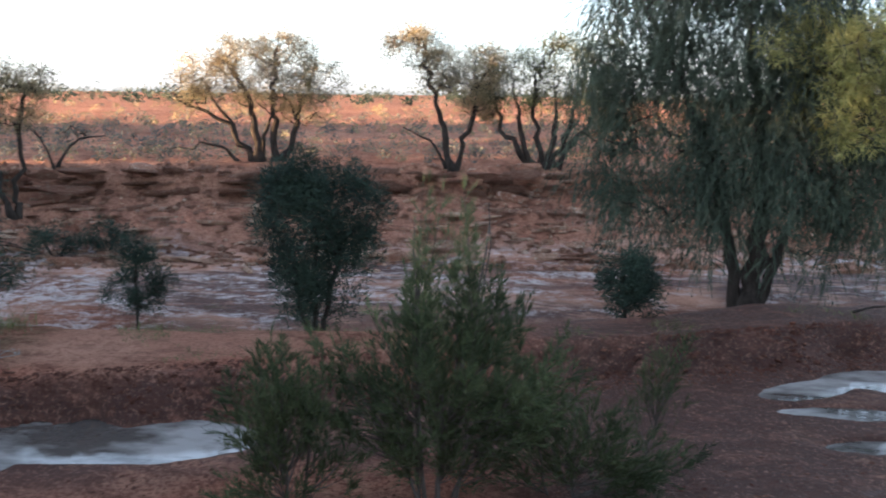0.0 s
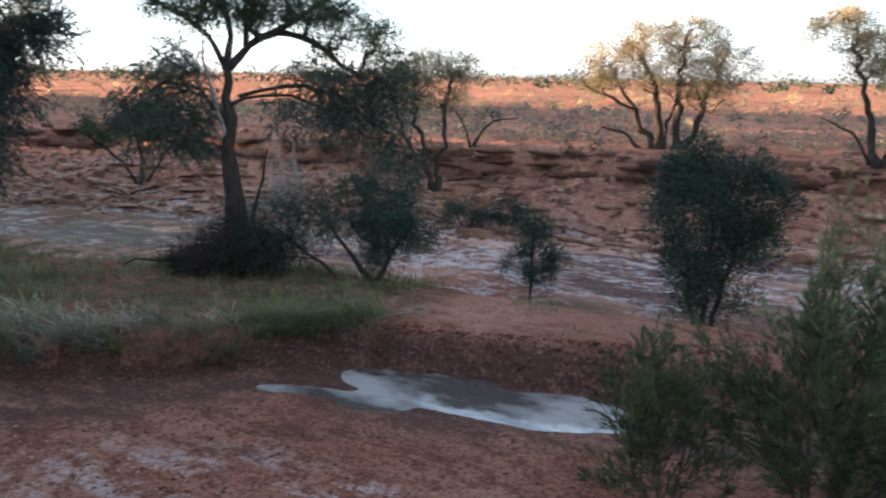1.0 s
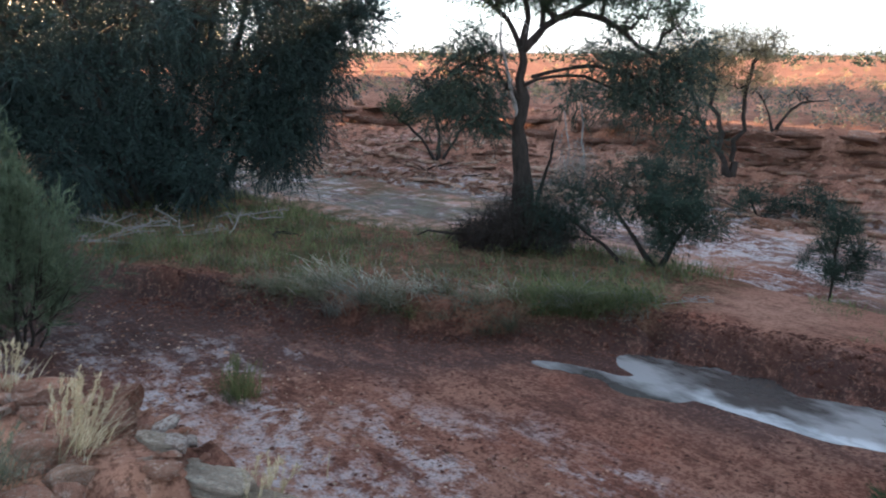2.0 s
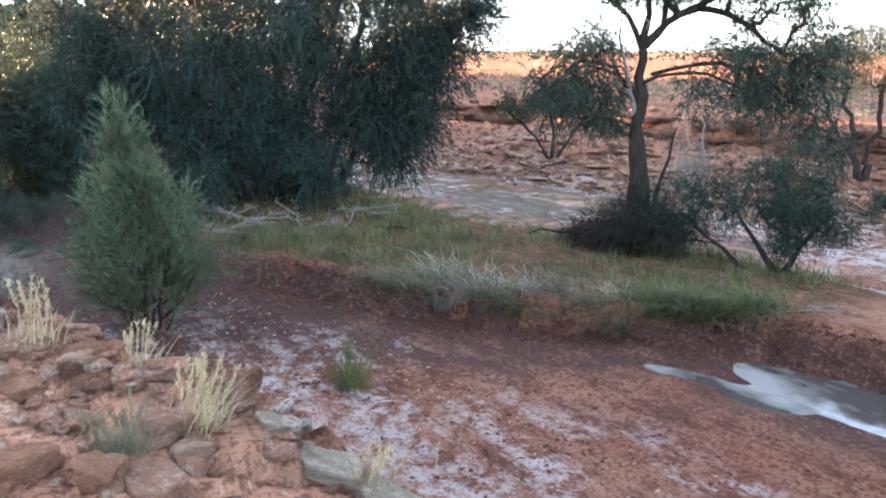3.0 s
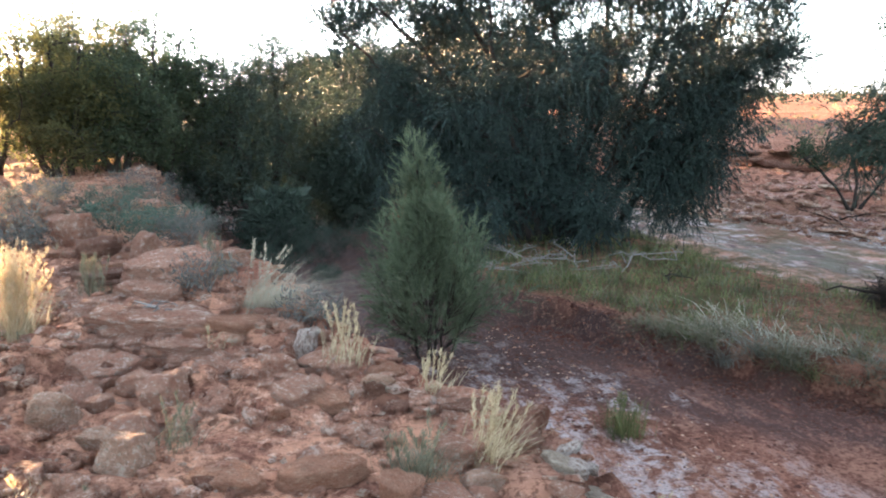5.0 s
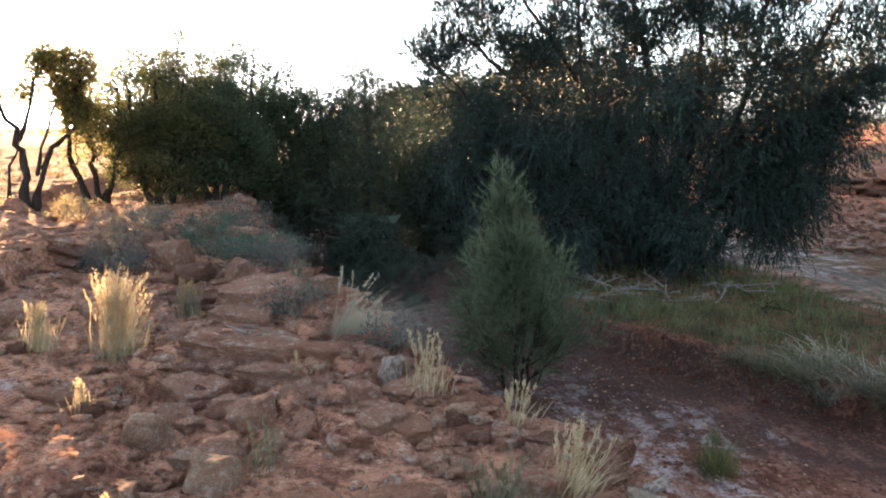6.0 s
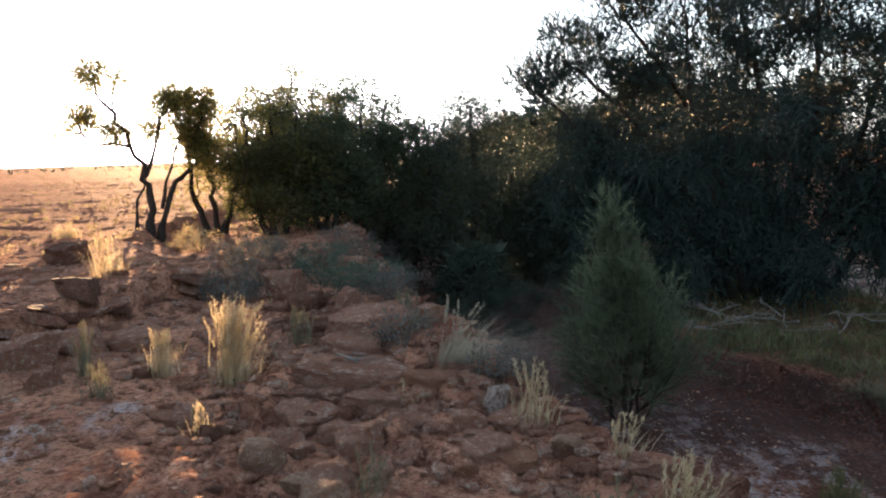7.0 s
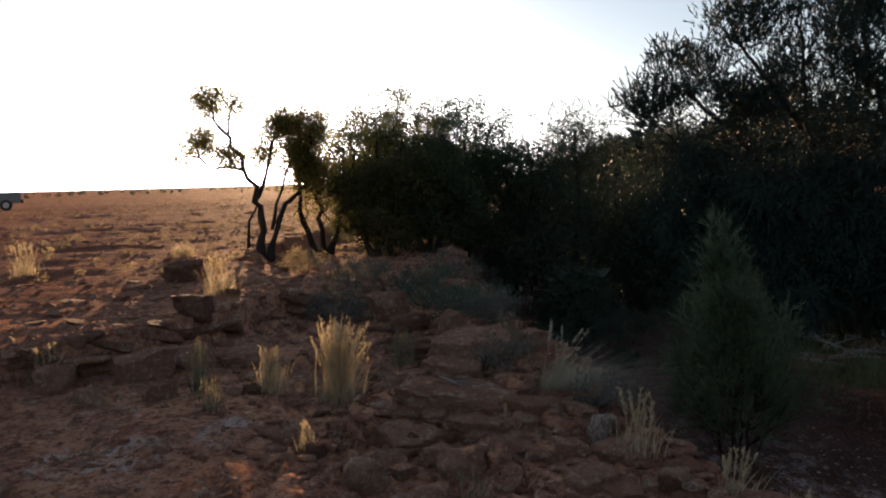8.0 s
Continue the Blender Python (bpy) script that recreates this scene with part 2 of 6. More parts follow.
# ---------------------------------------------------------------- the lie of the land
EDGE = ((-400, -60), (-60, -9), (-28, -3.4), (-21, -2.7), (-16, -2.2), (-13, -1.55), (-12, -1.25), (-10.2, -0.85), (-9, -0.55), (-7.5, -0.12), (-6.5, -0.08), (-5.8, 0.06), (-5.1, 0.32), (-4.1, 0.8), (-3.4, 1.02), (-2.7, 1.25), (0, 1.75), (6, 2.5), (60, 8), (400, 60))
FAR_FOOT = ((-400, -10), (-60, 2), (-34, 8.5), (-21, 12.2), (-16, 13.8), (-8, 15.5), (0, 16.5), (5, 17.3), (60, 24), (400, 80))
FAR_LIP = ((-400, 5), (-60, 9), (-34, 14), (-22, 17.5), (-16, 18), (-12, 18.3), (-9, 19), (-5, 20.2), (0, 20.8), (5, 22), (60, 30), (400, 90))
BAR_NEAR = ((-60, 0), (-34, 3), (-16, 3.0), (-12.8, 3.6), (-11.4, 4.2), (-10.6, 4.85), (-10.0, 5.1), (-9.0, 5.5), (-8.1, 6.3), (-7.3, 6.95), (-6.7, 7.7), (-6.1, 8.2), (-5.1, 8.32), (-4.2, 8.55), (-3.5, 8.85), (-1, 9.7), (2.4, 11.0), (5, 11.9), (20, 13.4), (60, 17))
BAR_FAR = ((-60, 1), (-34, 6.5), (-21, 7.6), (-16, 8.6), (-14, 8.6), (-11.5, 9.6), (-9, 10.7), (-6.5, 10.9), (-3, 11.4), (0, 12), (3.5, 13.6), (20, 16), (60, 19))
BENCH = ((-20, 4.6), (-7, 5.9), (-5.0, 6.6), (-4.3, 7.3), (-4.0, 8.6), (-3.85, 10.0), (-3.2, 10.7), (-2.7, 11.3), (-2.2, 12.8), (-1.5, 15))
BED, BAR = -1.85, -1.42


def along(line, x):
    p = np.array(line, float)
    return np.interp(x, p[:, 0], p[:, 1])


def pools(x, y):
    """How deep the puddles' hollows are."""
    def dip(cx, cy, rx, ry, turn):
        c, s = math.cos(turn), math.sin(turn)
        u, v = (x - cx) * c + (y - cy) * s, (y - cy) * c - (x - cx) * s
        return np.clip(1.35 - (u / rx) ** 2 - (v / ry) ** 2, 0, 1)
    d = dip(-4.3, 7.72, 1.5, 0.62, 0.12) + dip(-5.5, 7.55, 0.7, 0.42, 0.1) + dip(-6.2, 7.95, 0.42, 0.10, 0.05)
    d = d + dip(-6.1, 6.72, 0.62, 0.17, 0.30) + dip(-5.35, 6.92, 0.45, 0.30, 0.3)
    d = d + dip(3.55, 10.25, 0.75, 0.28, 0.5) + dip(4.7, 10.7, 0.9, 0.42, 0.15) + dip(3.7, 9.42, 0.75, 0.2, 0.02) + dip(3.9, 8.5, 0.7, 0.2, 0.1) + dip(5.4, 9.5, 1.0, 0.7, 0.0)
    return np.clip(d, 0, 1)


def plates(x, y, size, seed):
    """Cracked plates: each one's own height (-1 to 1), and how near a crack is (0 in it, 1 well away)."""
    x, y = np.asarray(x, float) / size, np.asarray(y, float) / size
    x = x + 0.25 * vnoise(x, y, 0.7, seed + 5)
    y = y + 0.25 * vnoise(x, y, 0.7, seed + 6)
    ix, iy = np.floor(x), np.floor(y)
    best, second, own = np.full(x.shape, 9.0), np.full(x.shape, 9.0), np.zeros(x.shape)
    for dx in (-1, 0, 1):
        for dy in (-1, 0, 1):
            cx, cy = ix + dx, iy + dy
            d = np.hypot(cx + hash01(cx, cy, seed) - x, cy + hash01(cx, cy, seed + 1) - y)
            near = d < best
            second = np.where(near, best, np.minimum(second, d))
            own = np.where(near, hash01(cx, cy, seed + 2) * 2 - 1, own)
            best = np.where(near, d, best)
    return own, smooth(second - best, 0.03, 0.22)


def worn(x, y):
    """Where the bar's cut bank has slumped to a grassed slope (1) and where it stands steep and red (0)."""
    return np.maximum(smooth(fbm(x, y, 1.0, 24, 3), -0.12, 0.25), smooth(x, -7.5, -7.1) * smooth(-6.4 - x, 0, 0.4))


def land(x, y):
    x, y = np.asarray(x, float), np.asarray(y, float)
    wob = 0.35 * vnoise(x, y, 1.7, 3) + 0.16 * vnoise(x, y, 0.6, 4)
    near = y - along(EDGE, x) - 0.5 * wob
    z = np.full(np.broadcast(x, y).shape, BED)
    # the bar between the two channels
    inn = y - along(BAR_NEAR, x) - 0.35 * wob - 0.22 * vnoise(x, y, 1.1, 23) - 0.30 * fbm(x, y, 0.5, 21, 4)
    out = along(BAR_FAR, x) - y + 0.5 * wob
    w = worn(x, y)
    bar = smooth(inn, -0.05 - 0.6 * w, 0.08 + 0.2 * w) * smooth(out, -0.5, 1.1)
    z = z + (BAR - BED) * bar
    z = z + 0.14 * smooth(-out, -0.2, 1.0) + 0.10 * smooth(y, 12, 16)
    # far bank with a broken upper shelf
    foot, lip = along(FAR_FOOT, x), along(FAR_LIP, x)
    u = (y - foot + 0.7 * wob) / np.maximum(lip - foot, 0.5)
    rise = 0.62 * smooth(u, -0.15, 0.9) + 0.38 * smooth(u, 0.86, 1.03)
    z = z + rise * (-0.12 - z)
    z = z + 0.35 * smooth(y - lip, 2, 45) * smooth(u, 0.9, 1.2)
    rough = smooth(u, 0.0, 0.25) * smooth(1.5 - u, 0, 0.4)
    z = z + rough * (0.16 * fbm(x, y, 0.9, 31, 4))
    own, away = plates(x, y * 1.8, 1.1, 47)
    sandy = smooth(-x, 11, 13.5) * smooth(0.8 - u, 0, 0.15)
    rough = rough * (1 - 0.8 * sandy)
    z = z + rough * (0.09 * own * away - 0.04 * (1 - away))
    tread = (z + 0.10 * vnoise(x, y, 2.3, 33)) / 0.24
    z = z + 0.8 * rough * 0.24 * (np.floor(tread) + smooth(tread - np.floor(tread), 0.55, 1.0) - tread)
    # near ledge
    top = 0.05 * fbm(x, y, 1.1, 41, 5) + 0.03 * fbm(x, y, 0.28, 42, 3)
    rocky = smooth(fbm(x, y, 1.9, 44, 3), -0.45, 0.1) * smooth(near, -3.6, -1.6) * smooth(0.7 - near, 0, 0.4)
    own, away = plates(x * 0.9 + y * 0.3, y * 1.3, 0.62, 45)
    own2, away2 = plates(x, y, 0.19, 46)
    top = top + rocky * (0.06 * own * away - 0.06 * (1 - away) + 0.03 * own2 * away2 - 0.028 * (1 - away2))
    b = -x - along(BENCH, y) + 0.5 * wob
    b = np.minimum(b, -near - 1.0 - 0.8 * smooth(-x, 9.5, 12) - 2.2 * smooth(-x, 12.0, 15))
    top = top + 0.31 * smooth(b, -0.06, 0.14) + 0.12 * smooth(b, 8, 50)
    slope = np.clip(1.05 - near, 0, 1.05) / 1.05
    slope = slope + 0.10 * np.sin(slope * 12.6) * slope * (1 - slope) * 4
    led = z + (top - z) * np.where(near < 0, 1.0, slope)
    z = np.where(near < 1.05, led, z)
    z = z + 0.16 * np.clip(near / 1.05, 0, 1) * np.clip(1.05 - near, 0, 1) * fbm(x, y, 0.7, 51, 4)
    # the plain's low swells
    away = np.maximum(smooth(b, 0.6, 5.0) * smooth(-near, 3, 9), smooth(u, 1.2, 2.0) * smooth(y - lip, 2, 10))
    own, gap = plates(x, y, 1.5, 48)
    own2, gap2 = plates(x, y, 0.55, 49)
    z = z + away * (0.10 * fbm(x, y, 6.0, 61, 3) + 0.03 * fbm(x, y, 1.3, 62, 4) + 0.012 * own * gap + 0.010 * own2 * gap2)
    u2, v2 = 0.951 * x + 0.309 * y, -0.309 * x + 0.951 * y
    z = z + away * (0.06 * fbm(u2, v2 * 0.25, 4.5, 63, 4) + 0.035 * fbm(u2, v2 * 0.2, 0.8, 64, 4))
    z = z + 0.04 * fbm(x, y, 0.5, 71, 5) * (near > 1.0)
    return z - (0.18 + 0.09 * fbm(x, y, 0.7, 72, 3)) * pools(x, y) * smooth(near, 1.2, 2.0)


def masks(x, y):
    near = y - along(EDGE, x)
    foot, lip = along(FAR_FOOT, x), along(FAR_LIP, x)
    bn, bf = along(BAR_NEAR, x), along(BAR_FAR, x)
    n1, n2 = fbm(x, y, 2.2, 81, 4), fbm(x, y, 0.9, 82, 4)
    bed = smooth(near, 0.9, 1.6)
    nearbed = bed * smooth(bn - y, -0.1, 0.3)
    farbed = smooth(y - bf, -0.2, 0.7) * smooth(foot + 0.8 - y, -0.6, 0.8)
    salt = 1.1 * nearbed * (0.15 + 0.85 * smooth(x, -12.0, -9.5)) * smooth(4.9 + 1.6 * n1 - (y - along(EDGE, x)), -0.6, 1.2) * (0.6 + 0.5 * smooth(n2, -0.3, 0.5)) + farbed * (0.85 + 0.7 * n1)
    salt = salt + 0.35 * smooth(y, foot - 0.5, foot + 1.0) * smooth(lip - 0.7 - y, 0, 1.0) * smooth(n1, -0.2, 0.5)
    for cx, cy, rx, ry in ((-4.85, -2.95, 0.4, 0.26), (-4.95, -3.3, 0.5, 0.3), (-5.5, -2.55, 0.42, 0.22), (-5.45, -2.15, 0.3, 0.2)):
        salt = salt + smooth(1.2 - ((x - cx) / rx) ** 2 - ((y - cy) / ry) ** 2, 0, 0.9)
    # the extra mud upstream also stands in for shade under the trees
    mud = nearbed * smooth(2.6 + 1.1 * n1 - (bn - y), -0.5, 0.9) + (0.10 + 0.6 * smooth(-x, 8.0, 9.8)) * nearbed
    mud = np.maximum(mud, smooth(y - bn, -1.0, -0.4) * smooth(bn - 0.12 - y, -0.05, 0.15) * bed)
    mud = np.maximum(mud, smooth(x, -1.0, 1.0) * smooth(near, 1.5, 3) * smooth(bf + 0.8 - y, 0.2, 1.4))
    mud = np.maximum(mud, farbed * smooth(fbm(x, y * 2.5, 2.5, 84, 4), -0.35, 0.25))
    # damp mud, plus the upstream bed's shade painted as dark colour
    wet_shade = 0.85 * nearbed * smooth(-x, 8.8, 10.4) + 0.7 * smooth(y - bn, -0.75, -0.35) * smooth(bn - 0.05 - y, -0.05, 0.2) * bed * smooth(-x, 3.0, 6.5) + 0.6 * smooth(x, -0.8, 0.8) * smooth(near, 2.5, 4.5) * smooth(bf - y, 0.2, 1.4)
    onbar = smooth(y - bn, 0.0, 0.5) * smooth(bf - y, -0.3, 0.5)
    sand = 0.75 * nearbed * smooth(3.6 - near + 0.9 * n1, 0, 1.2) * smooth(x, -8.5, -6.5) + 0.4 * onbar * smooth(x, -6.8, -5.6) * smooth(-2.4 - x, 0, 1.0) + farbed * smooth(-n1, -0.4, 0.2)
    litter = np.maximum(onbar, smooth(y - bn, -0.5, 0.1) * smooth(bf - y, -0.3, 0.5) * worn(x, y)) * smooth(-6.1 - x, -0.6, 0.8) + 0.9 * smooth(-10.8 - x, 0, 2) * smooth(y - bn, -0.4, 0.4) * smooth(lip - 3 - y, 0, 3)
    gravel = smooth(-near, 0.0, 0.6) * smooth(near, -6.5, -3.5) * (0.85 + 0.4 * n1) + smooth(y - lip, -0.3, 1.0) * (0.25 + 0.5 * n1) + 0.25 * smooth(y, foot, foot + 1.5) * smooth(lip + 1 - y, 0, 1)
    return {k: np.clip(v, 0, 1) for k, v in dict(salt=salt, wet_shade=wet_shade, mud=mud, sand=sand, litter=litter, gravel=gravel).items()}


def grid_line(stops):
    """Places along one axis: (from, to, step) stretches, then wider and wider out to 2.5 km."""
    mid = np.concatenate([np.arange(a, b - 1e-6, s) for a, b, s in stops])
    out = np.cumsum(0.5 * 1.17 ** np.arange(42))
    out = out[out < 2600]
    return np.concatenate([mid[0] - out[::-1], mid, mid[-1] + out])


SHEET = []


def build_ground():
    xs = grid_line([(-62, -30, 0.5), (-30, -12, 0.22), (-12, -9, 0.09), (-9, -2, 0.065), (-2, 1, 0.1), (1, 9, 0.17)])
    ys = grid_line([(-26, -14, 0.35), (-14, -5, 0.17), (-5, -4, 0.09), (-4, 1.6, 0.065), (1.6, 4.8, 0.1), (4.8, 9.6, 0.062), (9.6, 12, 0.1), (12, 24, 0.16)])
    gx, gy = np.meshgrid(xs, ys)
    gz = land(gx, gy)
    SHEET.extend((xs, ys, gz))
    verts = np.stack([gx, gy, gz], -1).reshape(-1, 3)
    i = (np.arange(len(ys) - 1)[:, None] * len(xs) + np.arange(len(xs) - 1)[None]).ravel()
    me = mesh_np("ground", verts, np.stack([i, i + 1, i + 1 + len(xs), i + len(xs)], -1), True)
    for key, v in masks(gx, gy).items():
        me.attributes.new(key, "FLOAT", "POINT").data.foreach_set("value", v.ravel().astype(np.float32))
    me.materials.append(EARTH)
    return tagged(new("ground", me), "red desert earth with a creek bed, salt crust and mud", "ground", kind="structure")


build_ground()


def ground_at(x, y):
    """The ground's height, between the sheet's corners."""
    xs, ys, gz = SHEET
    i, j = int(np.searchsorted(xs, x)) - 1, int(np.searchsorted(ys, y)) - 1
    u, v = (x - xs[i]) / (xs[i + 1] - xs[i]), (y - ys[j]) / (ys[j + 1] - ys[j])
    return float((gz[j, i] * (1 - u) + gz[j, i + 1] * u) * (1 - v) + (gz[j + 1, i] * (1 - u) + gz[j + 1, i + 1] * u) * v)


def build_water(x0, x1, y0, y1, label):
    n = 24
    u = np.linspace(0, 2 * math.pi, n, endpoint=False)
    cx, cy, rx, ry = (x0 + x1) / 2, (y0 + y1) / 2, (x1 - x0) / 2, (y1 - y0) / 2
    verts = [(cx, cy, BED - 0.045)] + [(cx + rx * math.cos(v), cy + ry * math.sin(v), BED - 0.045) for v in u]
    faces = [(0, 1 + k, 1 + (k + 1) % n) for k in range(n)]
    me = mesh_np("water", verts, faces)
    me.materials.append(WATER)
    return tagged(new("water", me), label, "puddle", kind="structure")


build_water(-7.4, -2.0, 5.9, 9.0, "shallow still puddle reflecting the sky in red mud")
build_water(1.6, 12.0, 7.6, 12.2, "shallow pale puddle beside the muddy bank")


# ---------------------------------------------------------------- plants
def tubes(chains, sides=5):
    """Tapered tubes along chains of (places, radii), as verts and quads."""
    V, F, at = [], [], 0
    ring = np.linspace(0, 2 * math.pi, sides, endpoint=False)
    for pts, rad in chains:
        pts, rad = np.asarray(pts, float), np.asarray(rad, float)
        if sides > 6:
            a, c = pts[0] - pts[1], pts[-1] - pts[-2]
            a, c = a / (np.linalg.norm(a) + 1e-9), c / (np.linalg.norm(c) + 1e-9)
            pts = np.vstack([pts[:1] + a * rad[0], pts[:1] + a * 0.7 * rad[0], pts, pts[-1:] + c * 0.7 * rad[-1], pts[-1:] + c * rad[-1]])
            rad = np.r_[0.05 * rad[0], 0.7 * rad[0], rad, 0.7 * rad[-1], 0.05 * rad[-1]]
        d = np.gradient(pts, axis=0)
        d /= np.linalg.norm(d, axis=1, keepdims=True) + 1e-9
        ref = np.where(np.abs(d[:, 2:3]) > 0.9, np.array([[1.0, 0, 0]]), np.array([[0, 0, 1.0]]))
        s = np.cross(d, ref)
        s /= np.linalg.norm(s, axis=1, keepdims=True) + 1e-9
        for k in range(1, len(s)):
            if s[k] @ s[k - 1] < 0:
                s[k] = -s[k]
        t = np.cross(d, s)
        v = pts[:, None] + rad[:, None, None] * (np.cos(ring)[None, :, None] * s[:, None] + np.sin(ring)[None, :, None] * t[:, None])
        V.append(v.reshape(-1, 3))
        n = len(pts)
        i = at + (np.arange(n - 1)[:, None] * sides + np.arange(sides)[None])
        j = at + (np.arange(n - 1)[:, None] * sides + (np.arange(sides)[None] + 1) % sides)
        F.append(np.stack([i, j, j + sides, i + sides], -1).reshape(-1, 4))
        at += n * sides
    return np.concatenate(V), np.concatenate(F)


def leaves(rng, centres, spread, count, length, width, lean, lift=None):
    """Narrow leaves round clump centres. lean: (x, y, z, loose) way in which they point, and how loosely."""
    centres, spread = np.asarray(centres, float), np.asarray(spread, float)
    k = rng.integers(0, len(centres), count)
    off = rng.normal(size=(count, 3))
    off *= np.minimum(1.0, 1.6 / np.linalg.norm(off, axis=1, keepdims=True))
    p = centres[k] + off * spread[k] * 0.6
    d = np.array(lean[:3])[None] + lean[3] * rng.normal(size=(count, 3)) + 0.5 * off * lean[3]
    if lift:
        d[:, 2] += lift[0] * smooth(p[:, 2], lift[1], lift[2])
    d /= np.linalg.norm(d, axis=1, keepdims=True) + 1e-9
    s = np.cross(d, rng.normal(size=(count, 3)))
    s /= np.linalg.norm(s, axis=1, keepdims=True) + 1e-9
    L = length * rng.uniform(0.6, 1.35, (count, 1))
    w = width * rng.uniform(0.7, 1.3, (count, 1)) * 0.5
    bow = 0.12 * L * np.cross(s, d)
    q = np.stack([p, p + d * L * 0.5 + s * w + bow, p + d * L, p + d * L * 0.5 - s * w + bow], 1)
    V = q.reshape(-1, 3)
    F = np.arange(count)[:, None] * 4 + np.arange(4)[None]
    return V, F


def clumps_in(rng, blobs, n, share=0.75):
    """Clump centres in ellipsoids (x, y, z, rx, ry, rz), more of them near the skin."""
    blobs = np.array(blobs, float)
    size = blobs[:, 3] * blobs[:, 4] * blobs[:, 5]
    k = rng.choice(len(blobs), n, p=size**share / (size**share).sum())
    d = rng.normal(size=(n, 3))
    d /= np.linalg.norm(d, axis=1, keepdims=True)
    r = rng.uniform(0.15, 1.0, (n, 1)) ** 0.45
    return blobs[k, :3] + d * r * blobs[k, 3:]


def grow(rng, stems, tips, crook=0.12, wobble=0.03):
    """Stems, and branches from them to every tip: (chain, radii, stem or not)."""
    P, parent, chains = [], [], []
    for pts, r0 in stems:
        pts = np.array(pts, float)
        seg = np.linalg.norm(np.diff(pts, axis=0), axis=1)
        u = np.r_[0, np.cumsum(seg)]
        m = max(3, int(u[-1] / 0.22))
        w = np.linspace(0, u[-1], m)
        line = np.stack([np.interp(w, u, pts[:, a]) for a in range(3)], -1)
        for _ in range(3):
            line[1:-1] = 0.25 * line[:-2] + 0.5 * line[1:-1] + 0.25 * line[2:]
        line[1:] += rng.normal(size=(m - 1, 3)) * wobble * min(1, u[-1] / 2)
        ids = list(range(len(P), len(P) + m))
        for q, i in enumerate(ids):
            P.append(line[q])
            parent.append(i - 1 if q else -1)
        chains.append((ids, r0, True))
    order = np.argsort([min(np.linalg.norm(t - p) for p in P) for t in tips])
    for o in order:
        t = tips[o]
        A = np.array(P)
        gap = t - A
        dist = np.linalg.norm(gap, axis=1)
        j = int(np.argmin(dist + 0.7 * np.maximum(0, -gap[:, 2]) + 0.25 * (np.abs(gap[:, 2]) < 0.05)))
        m = max(2, int(dist[j] / 0.25) + 1)
        w = np.linspace(0, 1, m + 1)[1:, None]
        line = A[j] + (t - A[j]) * w + np.array([0, 0, 0.18 * dist[j]]) * np.sin(w * math.pi)
        line[:-1] += rng.normal(size=(m - 1, 3)) * crook * min(1.0, dist[j])
        ids = [j]
        for q in range(m):
            parent.append(ids[-1])
            ids.append(len(P))
            P.append(line[q])
        chains.append((ids, None, False))
    load = np.zeros(len(P))
    for ids, _, _ in chains:
        load[ids[-1]] += 1
    for i in range(len(P) - 1, -1, -1):
        if parent[i] >= 0:
            load[parent[i]] += load[i]
    return np.array(P), chains, load


def needles(rng, p, d, length, width):
    """Narrow leaves from the places p, pointing along d."""
    count = len(p)
    d = d / (np.linalg.norm(d, axis=1, keepdims=True) + 1e-9)
    s = np.cross(d, rng.normal(size=(count, 3)))
    s /= np.linalg.norm(s, axis=1, keepdims=True) + 1e-9
    L = length * rng.uniform(0.6, 1.3, (count, 1))
    w = width * rng.uniform(0.7, 1.3, (count, 1)) * 0.5
    q = np.stack([p - s * w, p + d * L, p + s * w], 1)
    return q.reshape(-1, 3), np.arange(count)[:, None] * 3 + np.arange(3)[None]


def sprays(rng, tips, spread, lean, lift, spec):
    """Shoots set with needles, in a tuft round every tip: (shoots, length, needles on each, needle length, width, droop)."""
    k, length, per, nl, nw, droop = spec
    o = np.repeat(tips, k, 0)
    n = len(o)
    off = rng.normal(size=(n, 3))
    off *= np.minimum(1.0, 1.5 / np.linalg.norm(off, axis=1, keepdims=True))
    d = np.array(lean[:3])[None] + lean[3] * rng.normal(size=(n, 3)) + 0.45 * off
    up = np.zeros(n)
    if lift:
        up = smooth(o[:, 2], lift[1], lift[2])
        d[:, 2] += lift[0] * up
    d /= np.linalg.norm(d, axis=1, keepdims=True) + 1e-9
    o = o + off * np.array(spread) * 0.6
    L = length * rng.uniform(0.5, 1.25, (n, 1)) * (1 - 0.45 * up)[:, None]
    fall = droop * (1 - up)[:, None]
    u = (np.arange(per) + rng.uniform(0, 1, (n, per))) / per
    p = o[:, None] + d[:, None] * (L * u)[..., None]
    p[..., 2] -= fall * L * u * u
    t = np.repeat(d[:, None], per, 1)
    t[..., 2] -= 2 * fall * u
    t = t + 0.30 * rng.normal(size=t.shape)
    return needles(rng, p.reshape(-1, 3), t.reshape(-1, 3), nl, nw)


